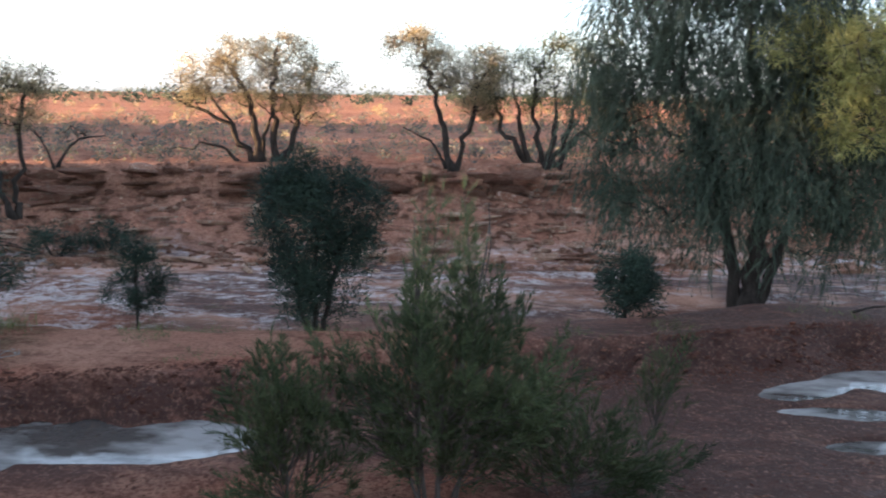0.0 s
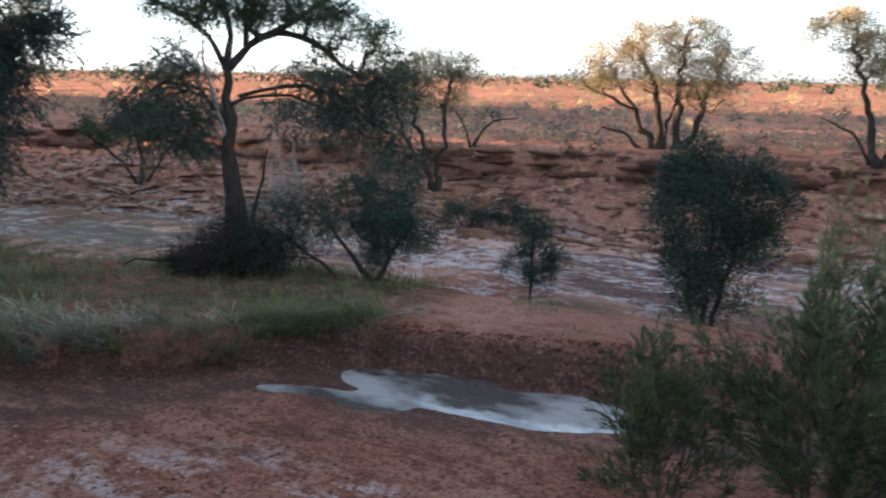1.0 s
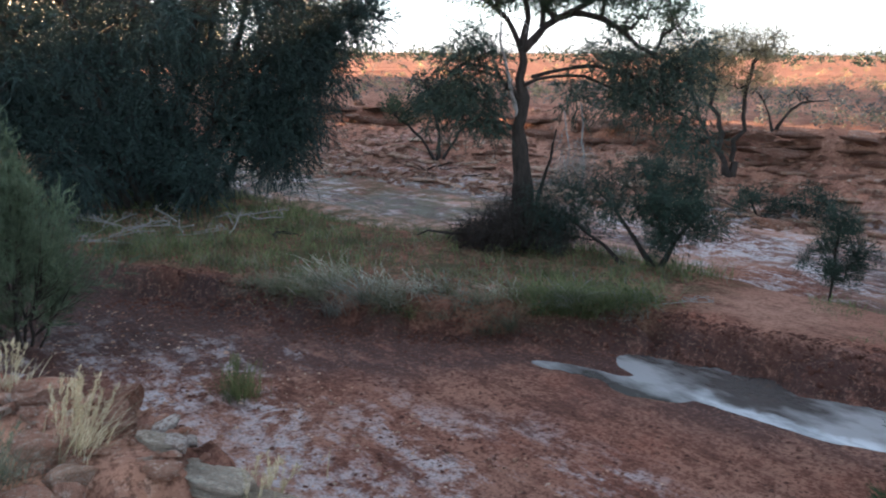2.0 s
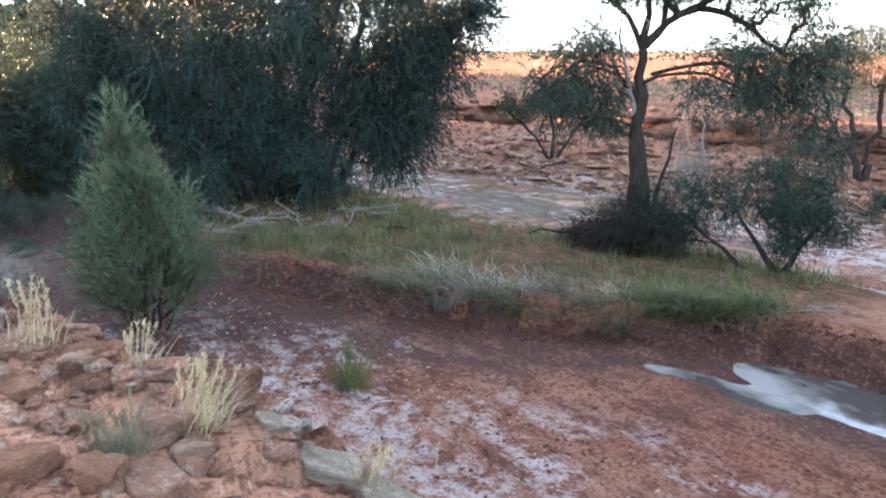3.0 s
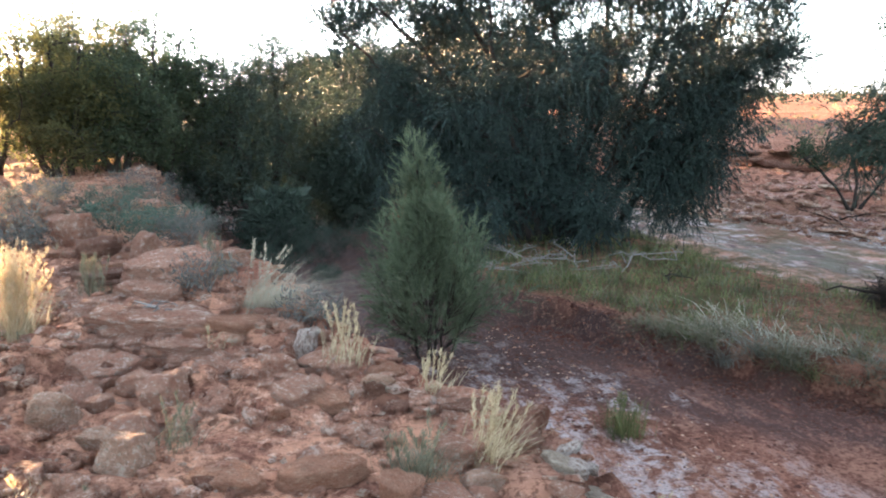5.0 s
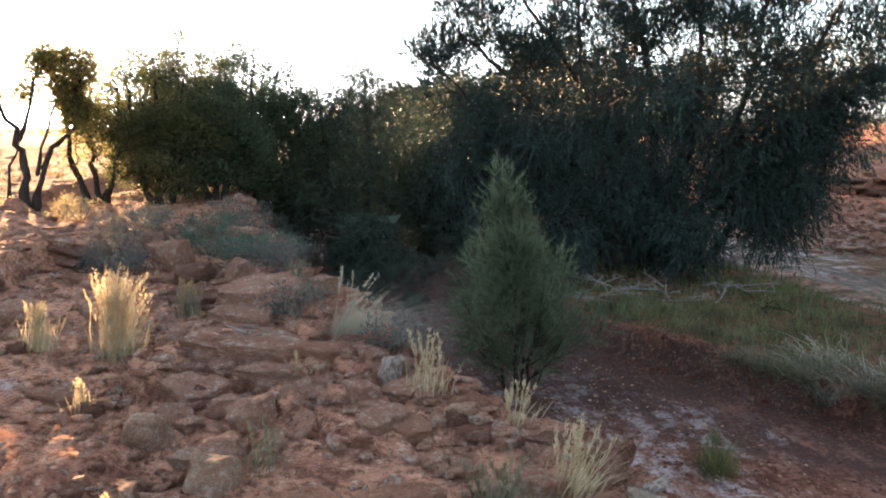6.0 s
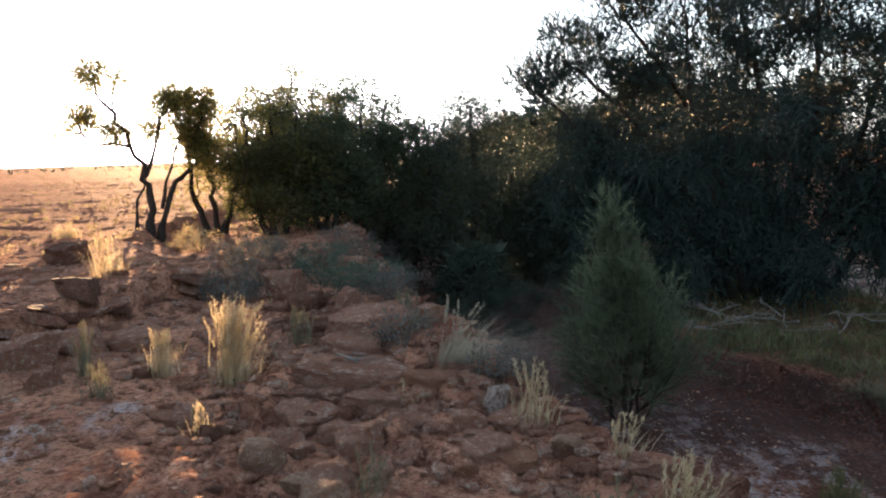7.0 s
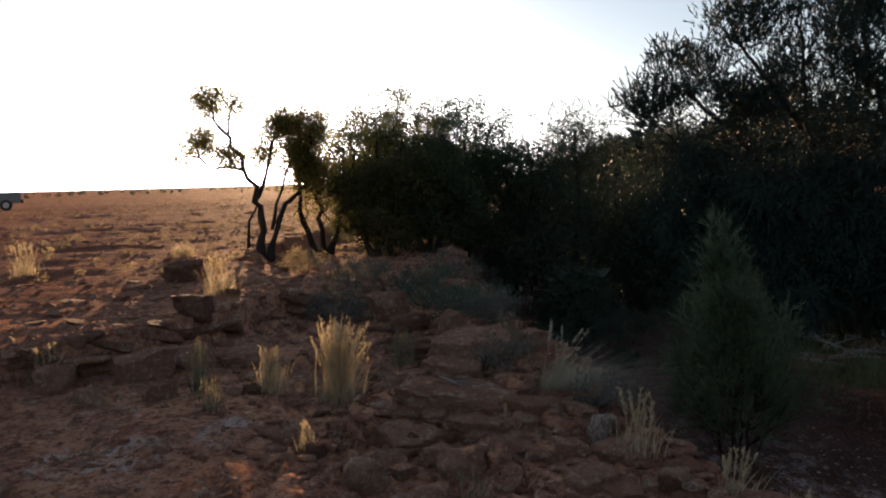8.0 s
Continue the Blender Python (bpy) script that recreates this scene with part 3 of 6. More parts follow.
def feathery(name, rng, base, stems, profile, shoots, per, needle, bark, foliage, label, category, pull=(0.0, 0.0), rise=0.5, twiglet=0.2):
    """A soft shrub of long upswept shoots. profile: rows of height, the outline's two sides, and half its depth; stems from its base."""
    top = tagged(new(name), label, category)
    top.location = base
    f = across(base)
    stems = bent(base, *stems)
    pts = []
    for line, r in stems:
        line = np.array(line, float)
        line[0, 2] -= 0.1
        m = 10
        u = np.linspace(0, len(line) - 1, m)
        line = np.stack([np.interp(u, np.arange(len(line)), line[:, a]) for a in range(3)], -1)
        line[1:] += rng.normal(size=(m - 1, 3)) * 0.015
        V, F = tubes([(line, np.linspace(r, 0.25 * r, m))], 7)
        part("trunk", mesh_np("trunk", V, F, True), bark, top)
        pts.append(line)
    pts = np.concatenate(pts)
    prof = np.array(profile, float)
    zz = rng.uniform(prof[0, 0], prof[-1, 0], 6 * shoots)
    wide = np.interp(zz, prof[:, 0], prof[:, 2] - prof[:, 1])
    zz = zz[rng.uniform(0, 1, len(zz)) < (0.12 + wide / wide.max()) / 1.12][:shoots]
    lo, hi, dp = (np.interp(zz, prof[:, 0], prof[:, k]) for k in (1, 2, 3))
    q = rng.uniform(0, 2 * math.pi, len(zz))
    r = rng.uniform(0.05, 1.0, len(zz)) ** 0.45 * rng.uniform(0.8, 1.28, len(zz))
    r = r * (1 + 0.22 * np.sin(3 * q + 4.0 * zz + rng.uniform(0, 6)) + 0.12 * np.sin(7 * q - 3.0 * zz))
    tip = np.array([f((a + b) / 2 + (b - a) / 2 * c * math.cos(w), e * c * math.sin(w), h) for a, b, e, c, w, h in zip(lo, hi, dp, r, q, zz)])
    chains, P, D = [], [], []
    for t in tip:
        want = max(0.06, t[2] * (1 - rise) - 0.1)
        gap = np.linalg.norm(pts - np.array([t[0] * 0.35, t[1] * 0.35, want]), axis=1)
        o = pts[int(np.argmin(gap))]
        mid = o + (t - o) * 0.5 + np.array([(t - o)[0] * 0.22, (t - o)[1] * 0.22, -0.06 * np.linalg.norm(t - o)])
        u = np.linspace(0, 1, 7)[:, None]
        line = o * (1 - u) ** 2 + mid * 2 * u * (1 - u) + t * u * u
        chains.append((line, np.linspace(0.006, 0.0012, 7)))
        side = max(4, int(11 * min(1.3, np.linalg.norm(t - o))))
        for v in np.r_[rng.uniform(0.3, 0.97, side), 0.98]:
            at = o * (1 - v) ** 2 + mid * 2 * v * (1 - v) + t * v * v
            d = (mid - o) * (1 - v) + (t - mid) * v
            d /= np.linalg.norm(d) + 1e-9
            out = rng.normal(size=3)
            out -= d * (out @ d)
            out /= np.linalg.norm(out) + 1e-9
            d = d * (1.0 if v > 0.975 else 0.78) + out * (0.1 if v > 0.975 else 0.62)
            reach = twiglet * rng.uniform(0.6, 1.3) * (1.2 - 0.5 * v)
            w = rng.uniform(0, 1, (per, 1))
            P.append(at + d * reach * w + np.array([0, 0, -0.18 * reach]) * w * w)
            D.append(np.repeat(d[None], per, 0))
    V, F = tubes(chains, 3)
    tagged(part("branchwork", mesh_np("branchwork", V, F, True), bark, top), kind="stuff")
    P, D = np.concatenate(P), np.concatenate(D)
    pl = f(pull[0], 0, pull[1])
    V, F = needles(rng, P, D + 0.38 * rng.normal(size=D.shape) + np.array(pl), needle[0], needle[1])
    tagged(part("foliage", mesh_np("foliage", V, F), foliage, top), kind="stuff")
    return top


def plant(name, rng, base, stems, blobs, n_clumps, clump, n_leaf, leaf, lean, bark, foliage, label, category,
          twig=0.006, power=0.42, crook=0.12, lift=None, sink=0.12, grp="", wobble=0.03, core=None, spray=None, share=0.75):
    """A tree or shrub: stems and blobs are given from its base. Parts: trunks, limbs, twigs, foliage."""
    top = tagged(new(name), label, category, grp)
    top.location = base
    stems = [([np.array(p) - (np.array([0, 0, sink]) if i == 0 and p[2] < 0.3 else 0) for i, p in enumerate(pts)], r) for pts, r in stems]
    tips = clumps_in(rng, blobs, n_clumps, share)
    tips[:, 2] = np.maximum(tips[:, 2], 0.08)
    P, chains, load = grow(rng, stems, tips, crook, wobble)
    limbs, thin = [], []
    for ids, r0, is_stem in chains:
        r = twig * np.maximum(load[ids], 1) ** power
        if is_stem:
            u = np.linspace(0, 1, len(ids))
            flare = 0.5 if P[ids[0]][2] < 0.3 else 0.0
            r = np.maximum(r0 * (1 - 0.75 * u) * (1 + flare * np.exp(-u * 9)), np.minimum(r, r0))
            q = np.arange(len(ids))
            r = r * (1 + 0.09 * np.sin(2.1 * q) + 0.07 * np.sin(5.3 * q))
            V, F = tubes([(P[ids], r)], 9)
            part("trunk", mesh_np("trunk", V, F, True), bark, top)
        else:
            r[0] = min(r[0], 1.4 * r[1])
            (limbs if r[1] > 0.022 and len(limbs) < 12 else thin).append((P[ids], r))
    for c in limbs:
        V, F = tubes([c], 7)
        part("limb", mesh_np("limb", V, F, True), bark, top)
    if thin:
        V, F = tubes(thin, 3)
        tagged(part("branchwork", mesh_np("branchwork", V, F, True), bark, top), kind="stuff")
    if n_leaf:
        sp = np.full((len(tips), 3), 1.0) * np.array(clump)[None] * rng.uniform(0.6, 1.3, (len(tips), 1))
        V, F = leaves(rng, tips, sp, n_leaf, leaf[0], leaf[1], lean, lift)
        tagged(part("foliage", mesh_np("foliage", V, F), foliage, top), kind="stuff")
    if spray:
        V, F = sprays(rng, tips, clump, lean, lift, spray)
        tagged(part("needle_spray", mesh_np("needle_spray", V, F), foliage, top), kind="stuff")
    if core:
        # coarse old foliage in the shaded heart of the crown
        n, size, width, lo = core
        heart = np.array([b for b in blobs if b[2] < lo])
        size_of = (heart[:, 3] * heart[:, 4] * heart[:, 5]) ** 0.85
        k = rng.choice(len(heart), n, p=size_of / size_of.sum())
        d = rng.normal(size=(n, 3))
        d *= (rng.uniform(0, 1, n) ** 0.5 * 0.66 / np.linalg.norm(d, axis=1))[:, None]
        c = heart[k, :3] + d * heart[k, 3:]
        c = c[c[:, 2] > 0.25]
        V, F = leaves(rng, c, np.full((len(c), 3), 0.05), 2 * len(c), size, width, lean, lift)
        tagged(part("inner_foliage", mesh_np("inner_foliage", V, F), foliage, top), kind="stuff")
    return top


def rooted(x, y, dz=0.0):
    return (x, y, ground_at(x, y) + dz)


def R(seed):
    return np.random.default_rng(seed)


def across(base):
    """Ways square to and away from the walker's stand, to lay out crowns along the creek's curve."""
    v = Vector((base[0] + 0.1, base[1] + 0.2)).normalized()
    return lambda s, d, z: (s * v.y + d * v.x, -s * v.x + d * v.y, z)


def laid(base, blobs):
    f = across(base)
    return [(*f(s, d, z), rs, rd, rz) for s, d, z, rs, rd, rz in blobs]


def bent(base, *stems):
    f = across(base)
    return [([f(*p) for p in pts], r) for pts, r in stems]


ANY = (0, 0, 0.15, 0.8)

# --- the she-oak that fills the creek
b = rooted(-16.7, 5.8)
plant("she_oak_tree", R(1), b,
      bent(b, ([(-0.5, 0, 0), (-1.2, 0.2, 1.6), (-2.2, 0.3, 3.2), (-3.3, 0.1, 4.4), (-4.0, 0, 5.0)], 0.10), ([(-0.2, 0.2, 0), (-0.6, 0.3, 1.8), (-1.3, 0.2, 3.6), (-2.2, 0, 5.0), (-2.9, -0.2, 5.9)], 0.10),
           ([(0, 0, 0), (0.1, 0.3, 1.8), (0.0, 0.1, 3.8), (-0.4, 0, 5.4), (-0.8, -0.1, 6.6)], 0.12), ([(0.1, -0.2, 0), (0.5, -0.2, 1.9), (0.9, 0, 3.8), (0.9, 0, 5.6), (0.6, 0, 7.0)], 0.10),
           ([(0.4, 0, 0), (1.1, -0.2, 1.7), (1.8, 0, 3.6), (2.1, 0, 5.2), (2.3, 0, 6.4)], 0.10), ([(0.6, 0.3, 0), (1.6, 0.2, 1.6), (2.6, 0.1, 3.4), (3.2, 0, 4.8), (3.6, 0, 5.6)], 0.09), ([(1.0, 0.5, 0), (2.0, 0.4, 1.4), (3.0, 0.2, 2.8), (4.0, 0, 4.1)], 0.08),
           ([(-0.6, 0.1, 0), (-1.8, 0, 1.4), (-3.0, 0, 2.9), (-4.5, 0, 4.3)], 0.08), ([(-0.3, 0, 0), (-0.9, -0.2, 2.0), (-1.4, -0.3, 4.0), (-1.5, -0.2, 6.2)], 0.08), ([(0.3, 0, 0), (0.6, 0.3, 2.0), (1.4, 0.3, 4.0), (1.5, 0.2, 6.2)], 0.08)),
      laid(b, [(-2.4, 0, 1.7, 1.6, 1.5, 1.2), (-0.6, -0.2, 1.6, 1.7, 1.6, 1.2), (1.2, 0, 1.7, 1.4, 1.4, 1.2), (2.0, 0, 2.0, 0.9, 0.9, 1.0), (2.4, 0, 1.1, 0.8, 0.8, 0.8), (2.8, 0, 1.9, 0.75, 0.8, 0.8), (3.2, 0, 2.7, 0.7, 0.8, 0.6), (-3.4, 0.2, 2.2, 1.1, 1.1, 1.2), (-1.7, 0, 2.9, 2.0, 1.6, 0.9), (0.8, 0, 2.9, 1.9, 1.6, 0.9), (2.5, 0, 3.0, 1.1, 1.0, 0.8), (-3.4, 0, 3.4, 1.0, 1.0, 0.7),
               (-1.5, -0.9, 0.8, 1.4, 0.6, 0.6), (0.6, -0.9, 0.8, 1.5, 0.6, 0.6), (-0.2, -0.6, 3.7, 2.6, 1.0, 0.6), (1.8, -0.2, 3.8, 1.6, 1.0, 0.6),
               (-1.6, 0, 4.5, 2.4, 1.3, 0.7), (1.6, 0, 4.5, 2.2, 1.3, 0.7), (-1.0, 0, 5.6, 2.2, 1.2, 0.7), (1.4, 0, 5.7, 2.0, 1.2, 0.7), (0.2, 0, 6.8, 2.0, 1.0, 0.6), (-4.4, 0, 4.5, 0.8, 0.8, 0.5), (-3.7, 0.2, 5.2, 0.9, 0.8, 0.55), (-2.7, 0, 4.4, 0.9, 0.8, 0.5), (-2.5, -0.2, 6.0, 0.95, 0.8, 0.6), (-1.6, 0.2, 5.1, 0.9, 0.8, 0.55), (-1.4, 0, 6.9, 1.0, 0.8, 0.6), (-0.5, -0.2, 6.0, 0.9, 0.8, 0.6), (-0.3, 0.3, 4.8, 0.9, 0.8, 0.5),
               (0.6, 0, 7.1, 1.0, 0.8, 0.6), (0.8, 0.2, 5.5, 0.95, 0.8, 0.6), (1.9, 0, 6.5, 1.0, 0.8, 0.6), (2.1, 0, 4.8, 0.95, 0.8, 0.5), (3.0, 0, 5.7, 0.95, 0.8, 0.55), (3.7, 0, 4.7, 0.95, 0.8, 0.55), (4.0, 0, 3.8, 0.75, 0.7, 0.45), (3.4, 0, 3.5, 0.8, 0.7, 0.45)]),
      1800, (0.30, 0.30, 0.26), 0, (0.13, 0.011), (0, 0, -0.35, 0.55), DARK_BARK, SHE_OAK,
      "large weeping she-oak tree with dense grey-green needles in the creek", "tree", twig=0.0055, wobble=0.02, lift=(1.3, 3.2, 4.6), core=(22000, 0.075, 0.028, 4.0), spray=(15, 0.42, 21, 0.078, 0.0165, 0.3), share=0.06)

# --- the crooked tree in the middle of the bar
b = rooted(-9.75, 9.2)
plant("crooked_tree", R(2), b,
      bent(b, ([(0.05, 0, 0), (0.0, 0, 0.7), (-0.06, 0.03, 1.4), (-0.10, 0, 2.05), (-0.04, 0, 2.6), (-0.09, 0, 3.16)], 0.205),
           ([(-0.09, 0, 3.1), (-0.26, 0.1, 3.55), (-0.45, 0.1, 3.8), (-0.75, 0, 3.88), (-1.1, 0, 4.1)], 0.045), ([(-0.09, 0, 3.12), (0.04, 0, 3.5), (0.10, -0.1, 3.8), (-0.18, 0, 4.1), (-0.32, 0, 4.5), (-0.2, 0, 4.9)], 0.065),
           ([(-0.06, 0, 3.1), (0.22, 0, 3.45), (0.5, 0, 3.62), (0.88, 0.1, 3.72), (1.22, 0, 3.6), (1.45, -0.1, 3.35), (1.9, 0, 3.05)], 0.07), ([(0.55, 0, 3.62), (1.0, -0.1, 3.85), (1.4, 0, 4.1), (1.75, 0, 4.45)], 0.045),
           ([(0.22, 0, 3.45), (0.34, 0.1, 3.85), (0.16, 0.1, 4.2), (0.24, 0, 4.8)], 0.05), ([(0.06, 0.2, 0), (0.22, 0.2, 0.8), (0.42, 0.1, 1.35), (0.5, 0, 1.9)], 0.05),
           ([(-0.05, 0, 2.55), (0.3, -0.1, 2.75), (0.9, 0, 2.75), (1.5, 0, 2.5), (2.1, 0, 2.35)], 0.032), ([(-0.09, 0, 2.3), (-0.4, -0.1, 2.75), (-0.8, 0, 2.95), (-1.3, 0, 2.6)], 0.03)),
      laid(b, [(-0.5, 0, 4.0, 0.6, 0.6, 0.3), (0.15, 0, 4.2, 0.65, 0.6, 0.4), (0.75, 0, 3.98, 0.55, 0.55, 0.28), (1.3, 0, 4.0, 0.6, 0.5, 0.32), (1.85, 0, 3.85, 0.6, 0.5, 0.34), (1.1, 0, 4.5, 0.7, 0.6, 0.3), (2.3, 0, 3.6, 0.45, 0.4, 0.3), (-1.0, 0, 4.05, 0.3, 0.3, 0.2), (1.6, 0, 3.5, 0.4, 0.4, 0.2), (0.4, 0, 3.8, 0.3, 0.3, 0.16), (-0.2, 0, 4.7, 0.6, 0.5, 0.3)]),
      380, (0.24, 0.24, 0.2), 25000, (0.085, 0.015), (0, 0, -0.35, 0.7), DARK_BARK, OLIVE,
      "gnarled dark-barked tree with forked limbs and olive crown", "tree", twig=0.008, crook=0.24, wobble=0.022)
plant("hanging_bough", R(3), b,
      bent(b, ([(-0.1, 0, 2.4), (-0.6, 0, 2.9), (-1.1, 0, 3.0), (-1.5, 0, 2.4)], 0.03), ([(0.1, 0, 2.7), (0.9, 0, 2.9), (1.6, 0, 2.8), (2.3, 0, 2.2)], 0.03), ([(-0.1, 0, 1.9), (-0.5, 0, 2.2), (-1.0, 0, 2.0)], 0.02)),
      laid(b, [(-0.95, 0, 3.15, 0.5, 0.5, 0.36), (-1.15, 0, 2.55, 0.45, 0.4, 0.42), (-0.6, 0, 2.7, 0.3, 0.4, 0.5), (-1.3, 0, 2.05, 0.28, 0.3, 0.3), (-0.65, 0, 2.05, 0.3, 0.3, 0.32), (-1.55, 0, 2.5, 0.22, 0.3, 0.28),
               (1.25, 0, 3.05, 0.42, 0.45, 0.34), (1.85, 0, 2.8, 0.48, 0.45, 0.42), (2.4, 0, 2.9, 0.42, 0.4, 0.45), (1.5, 0, 2.3, 0.34, 0.4, 0.34), (2.25, 0, 2.15, 0.45, 0.4, 0.36), (2.55, 0, 1.7, 0.35, 0.35, 0.3), (0.8, 0, 2.5, 0.26, 0.3, 0.34)]),
      230, (0.22, 0.22, 0.2), 0, (0.12, 0.012), (0, 0, -0.2, 0.7), DARK_BARK, SHE_OAK_LIGHT,
      "drooping dark green mistletoe boughs on the crooked tree", "foliage", sink=0, twig=0.005, crook=0.2, spray=(16, 0.26, 14, 0.085, 0.012, 0.25))
plant("dead_limb", R(49), b, bent(b, ([(-0.08, 0.0, 1.9), (-0.20, -0.12, 2.35), (-0.28, -0.16, 2.75), (-0.40, -0.16, 3.1), (-0.50, -0.1, 3.4), (-0.38, -0.05, 3.75)], 0.042)),
      laid(b, [(-0.3, -0.1, 3.3, 0.5, 0.3, 0.5)]), 9, (0.1, 0.1, 0.1), 0, (0.1, 0.01), ANY, DEAD_WOOD, DEAD_WOOD, "bleached dead limb on the crooked tree", "branch", twig=0.006, wobble=0.02, sink=0)
plant("dead_twig_spray", R(48), b, bent(b, ([(0.85, -0.2, 2.3), (0.95, -0.2, 1.8), (0.9, -0.2, 1.2), (0.95, -0.2, 0.7)], 0.014), ([(0.6, -0.2, 2.2), (0.7, -0.2, 1.6), (0.7, -0.2, 1.0)], 0.012)),
      laid(b, [(0.9, -0.2, 1.2, 0.25, 0.2, 0.6), (0.65, -0.2, 1.4, 0.2, 0.2, 0.5)]), 60, (0.1, 0.1, 0.2), 900, (0.22, 0.005), (0, 0, -1, 0.25), DEAD_WOOD, DEAD_WOOD, "grey dead twigs hanging from the crooked tree", "twigs", twig=0.003, sink=0)
b = rooted(-7.6, 9.9)
plant("drooping_shrub", R(4), b, bent(b, ([(0, 0, 0), (-0.4, 0, 0.6), (-0.9, 0, 1.1)], 0.05), ([(0, 0, 0), (0.3, 0, 0.5), (0.6, 0, 0.9)], 0.045), ([(-0.3, 0, 0), (-0.9, 0.1, 0.4), (-1.5, 0, 0.8)], 0.04)),
      laid(b, [(-0.8, 0, 1.0, 0.8, 0.6, 0.5), (0.1, 0, 0.75, 0.6, 0.5, 0.55), (0.75, 0, 0.85, 0.4, 0.4, 0.28), (-1.6, 0, 0.75, 0.5, 0.4, 0.5), (0.1, 0, 1.3, 0.6, 0.5, 0.5)]),
      130, (0.22, 0.22, 0.25), 18000, (0.12, 0.010), (0, 0, -0.6, 0.6), DARK_BARK, DARK_GREEN, "drooping dark green shrub beside the crooked tree", "shrub")

# --- shrubs on and before the bar
b = rooted(-0.74, 6.7)
feathery("feathery_shrub", R(5), b,
         [([(0, 0, 0), (0.05, 0, 0.7), (0.3, 0, 1.6), (0.4, 0, 2.5)], 0.026), ([(-0.1, 0, 0), (-0.15, 0, 0.8), (-0.2, 0, 2.2)], 0.022), ([(0.1, 0.1, 0), (0.4, 0.1, 0.6), (0.7, 0, 1.1)], 0.018), ([(-0.1, -0.1, 0), (-0.35, 0, 0.6), (-0.6, 0, 1.1)], 0.018)],
         [(0.35, -0.6, 0.6, 0.4), (0.7, -0.9, 1.05, 0.55), (1.15, -1.05, 1.3, 0.65), (1.5, -0.8, 1.0, 0.5), (1.85, -0.5, 0.68, 0.35), (2.1, -0.32, 0.52, 0.2)],
         250, 22, (0.09, 0.0078), BARK, FRESH, "feathery green wattle shrub with pale upright tips", "shrub", (0, 0.1), 0.4)
feathery("wattle_shoot", R(52), b, [([(-0.15, 0, 0), (-0.2, 0, 1.2), (-0.2, 0, 2.5)], 0.016), ([(0.15, 0, 0), (0.32, 0, 1.2), (0.4, 0, 2.6)], 0.016)],
         [(1.5, -0.45, 0.6, 0.2), (2.1, -0.38, 0.55, 0.16), (2.5, -0.28, 0.47, 0.1), (2.85, -0.2, 0.42, 0.05)], 36, 18, (0.08, 0.005), BARK, LIGHT_TIP, "thin pale green wattle shoots rising from the shrub", "shrub", (0, 0.7), 0.35)
b = rooted(-1.95, 6.2)
feathery("feathery_shrub", R(6), b, [([(0, 0, 0), (0, 0, 0.5), (-0.2, 0, 1.0)], 0.016), ([(0.1, 0, 0), (0.2, 0, 0.6), (0.25, 0, 1.1)], 0.016)],
         [(0.15, -0.35, 0.35, 0.25), (0.6, -0.55, 0.55, 0.4), (1.1, -0.5, 0.45, 0.3), (1.55, -0.15, 0.2, 0.1)], 90, 20, (0.09, 0.0078), BARK, FRESH, "low green wattle shrub by the puddle", "shrub", (0, 0.25))
b = rooted(0.45, 6.9)
feathery("feathery_shrub", R(7), b, [([(0, 0, 0), (0, 0, 0.4), (0.2, 0, 0.7)], 0.014), ([(-0.2, 0, 0), (-0.3, 0, 0.4), (-0.4, 0, 0.7)], 0.014)],
         [(0.1, -0.7, 0.8, 0.4), (0.5, -0.75, 0.85, 0.4), (0.9, -0.3, 0.3, 0.2)], 90, 20, (0.09, 0.0078), BARK, FRESH, "low olive wattle shrub on damp ground", "shrub", (0, 0.2))
b = rooted(1.2, 7.9)
feathery("feathery_shrub", R(53), b, [([(0, 0, 0), (0.1, 0, 0.4), (0.3, 0, 1.1)], 0.012)], [(0.2, -0.3, 0.35, 0.2), (0.7, -0.2, 0.4, 0.2), (1.25, 0.15, 0.5, 0.08)], 26, 18, (0.08, 0.005), BARK, FRESH, "sparse thin wattle seedling on damp ground", "shrub", (0, 0.3))
b = rooted(-2.9, 11.0)
plant("round_shrub", R(8), b, bent(b, ([(0, 0, 0), (0, 0, 0.6), (0, 0, 1.4)], 0.045), ([(0.1, 0, 0), (0.2, 0, 0.7), (0.4, 0, 1.4)], 0.035), ([(-0.1, 0, 0), (-0.25, 0, 0.7), (-0.4, 0, 1.4)], 0.035)),
      laid(b, [(-0.25, 0, 1.5, 0.68, 0.6, 0.65), (0.35, 0, 1.8, 0.6, 0.5, 0.6), (0.0, 0, 2.1, 0.5, 0.4, 0.35), (0, 0, 1.0, 0.62, 0.5, 0.45), (-0.35, 0, 2.05, 0.4, 0.35, 0.3), (0.5, 0, 1.2, 0.4, 0.4, 0.4), (0.05, 0, 0.5, 0.55, 0.5, 0.4)]), 150, (0.2, 0.2, 0.22), 25000, (0.12, 0.013), (0, 0, 0.5, 0.65), DARK_BARK, DARK_GREEN, "dense rounded dark green shrub on the sand bar", "shrub")
b = rooted(-5.6, 11.25)
plant("sapling", R(9), b, bent(b, ([(0, 0, 0), (0.02, 0, 0.6), (0, 0, 1.25)], 0.018)),
      laid(b, [(0, 0, 0.6, 0.5, 0.4, 0.35), (0, 0, 1.0, 0.35, 0.3, 0.35)]), 40, (0.13, 0.13, 0.15), 5600, (0.11, 0.009), (0, 0, 0.5, 0.65), DARK_BARK, DARK_GREEN, "small sparse dark green sapling by the salt flat", "sapling")
b = rooted(-10.7, 1.85)
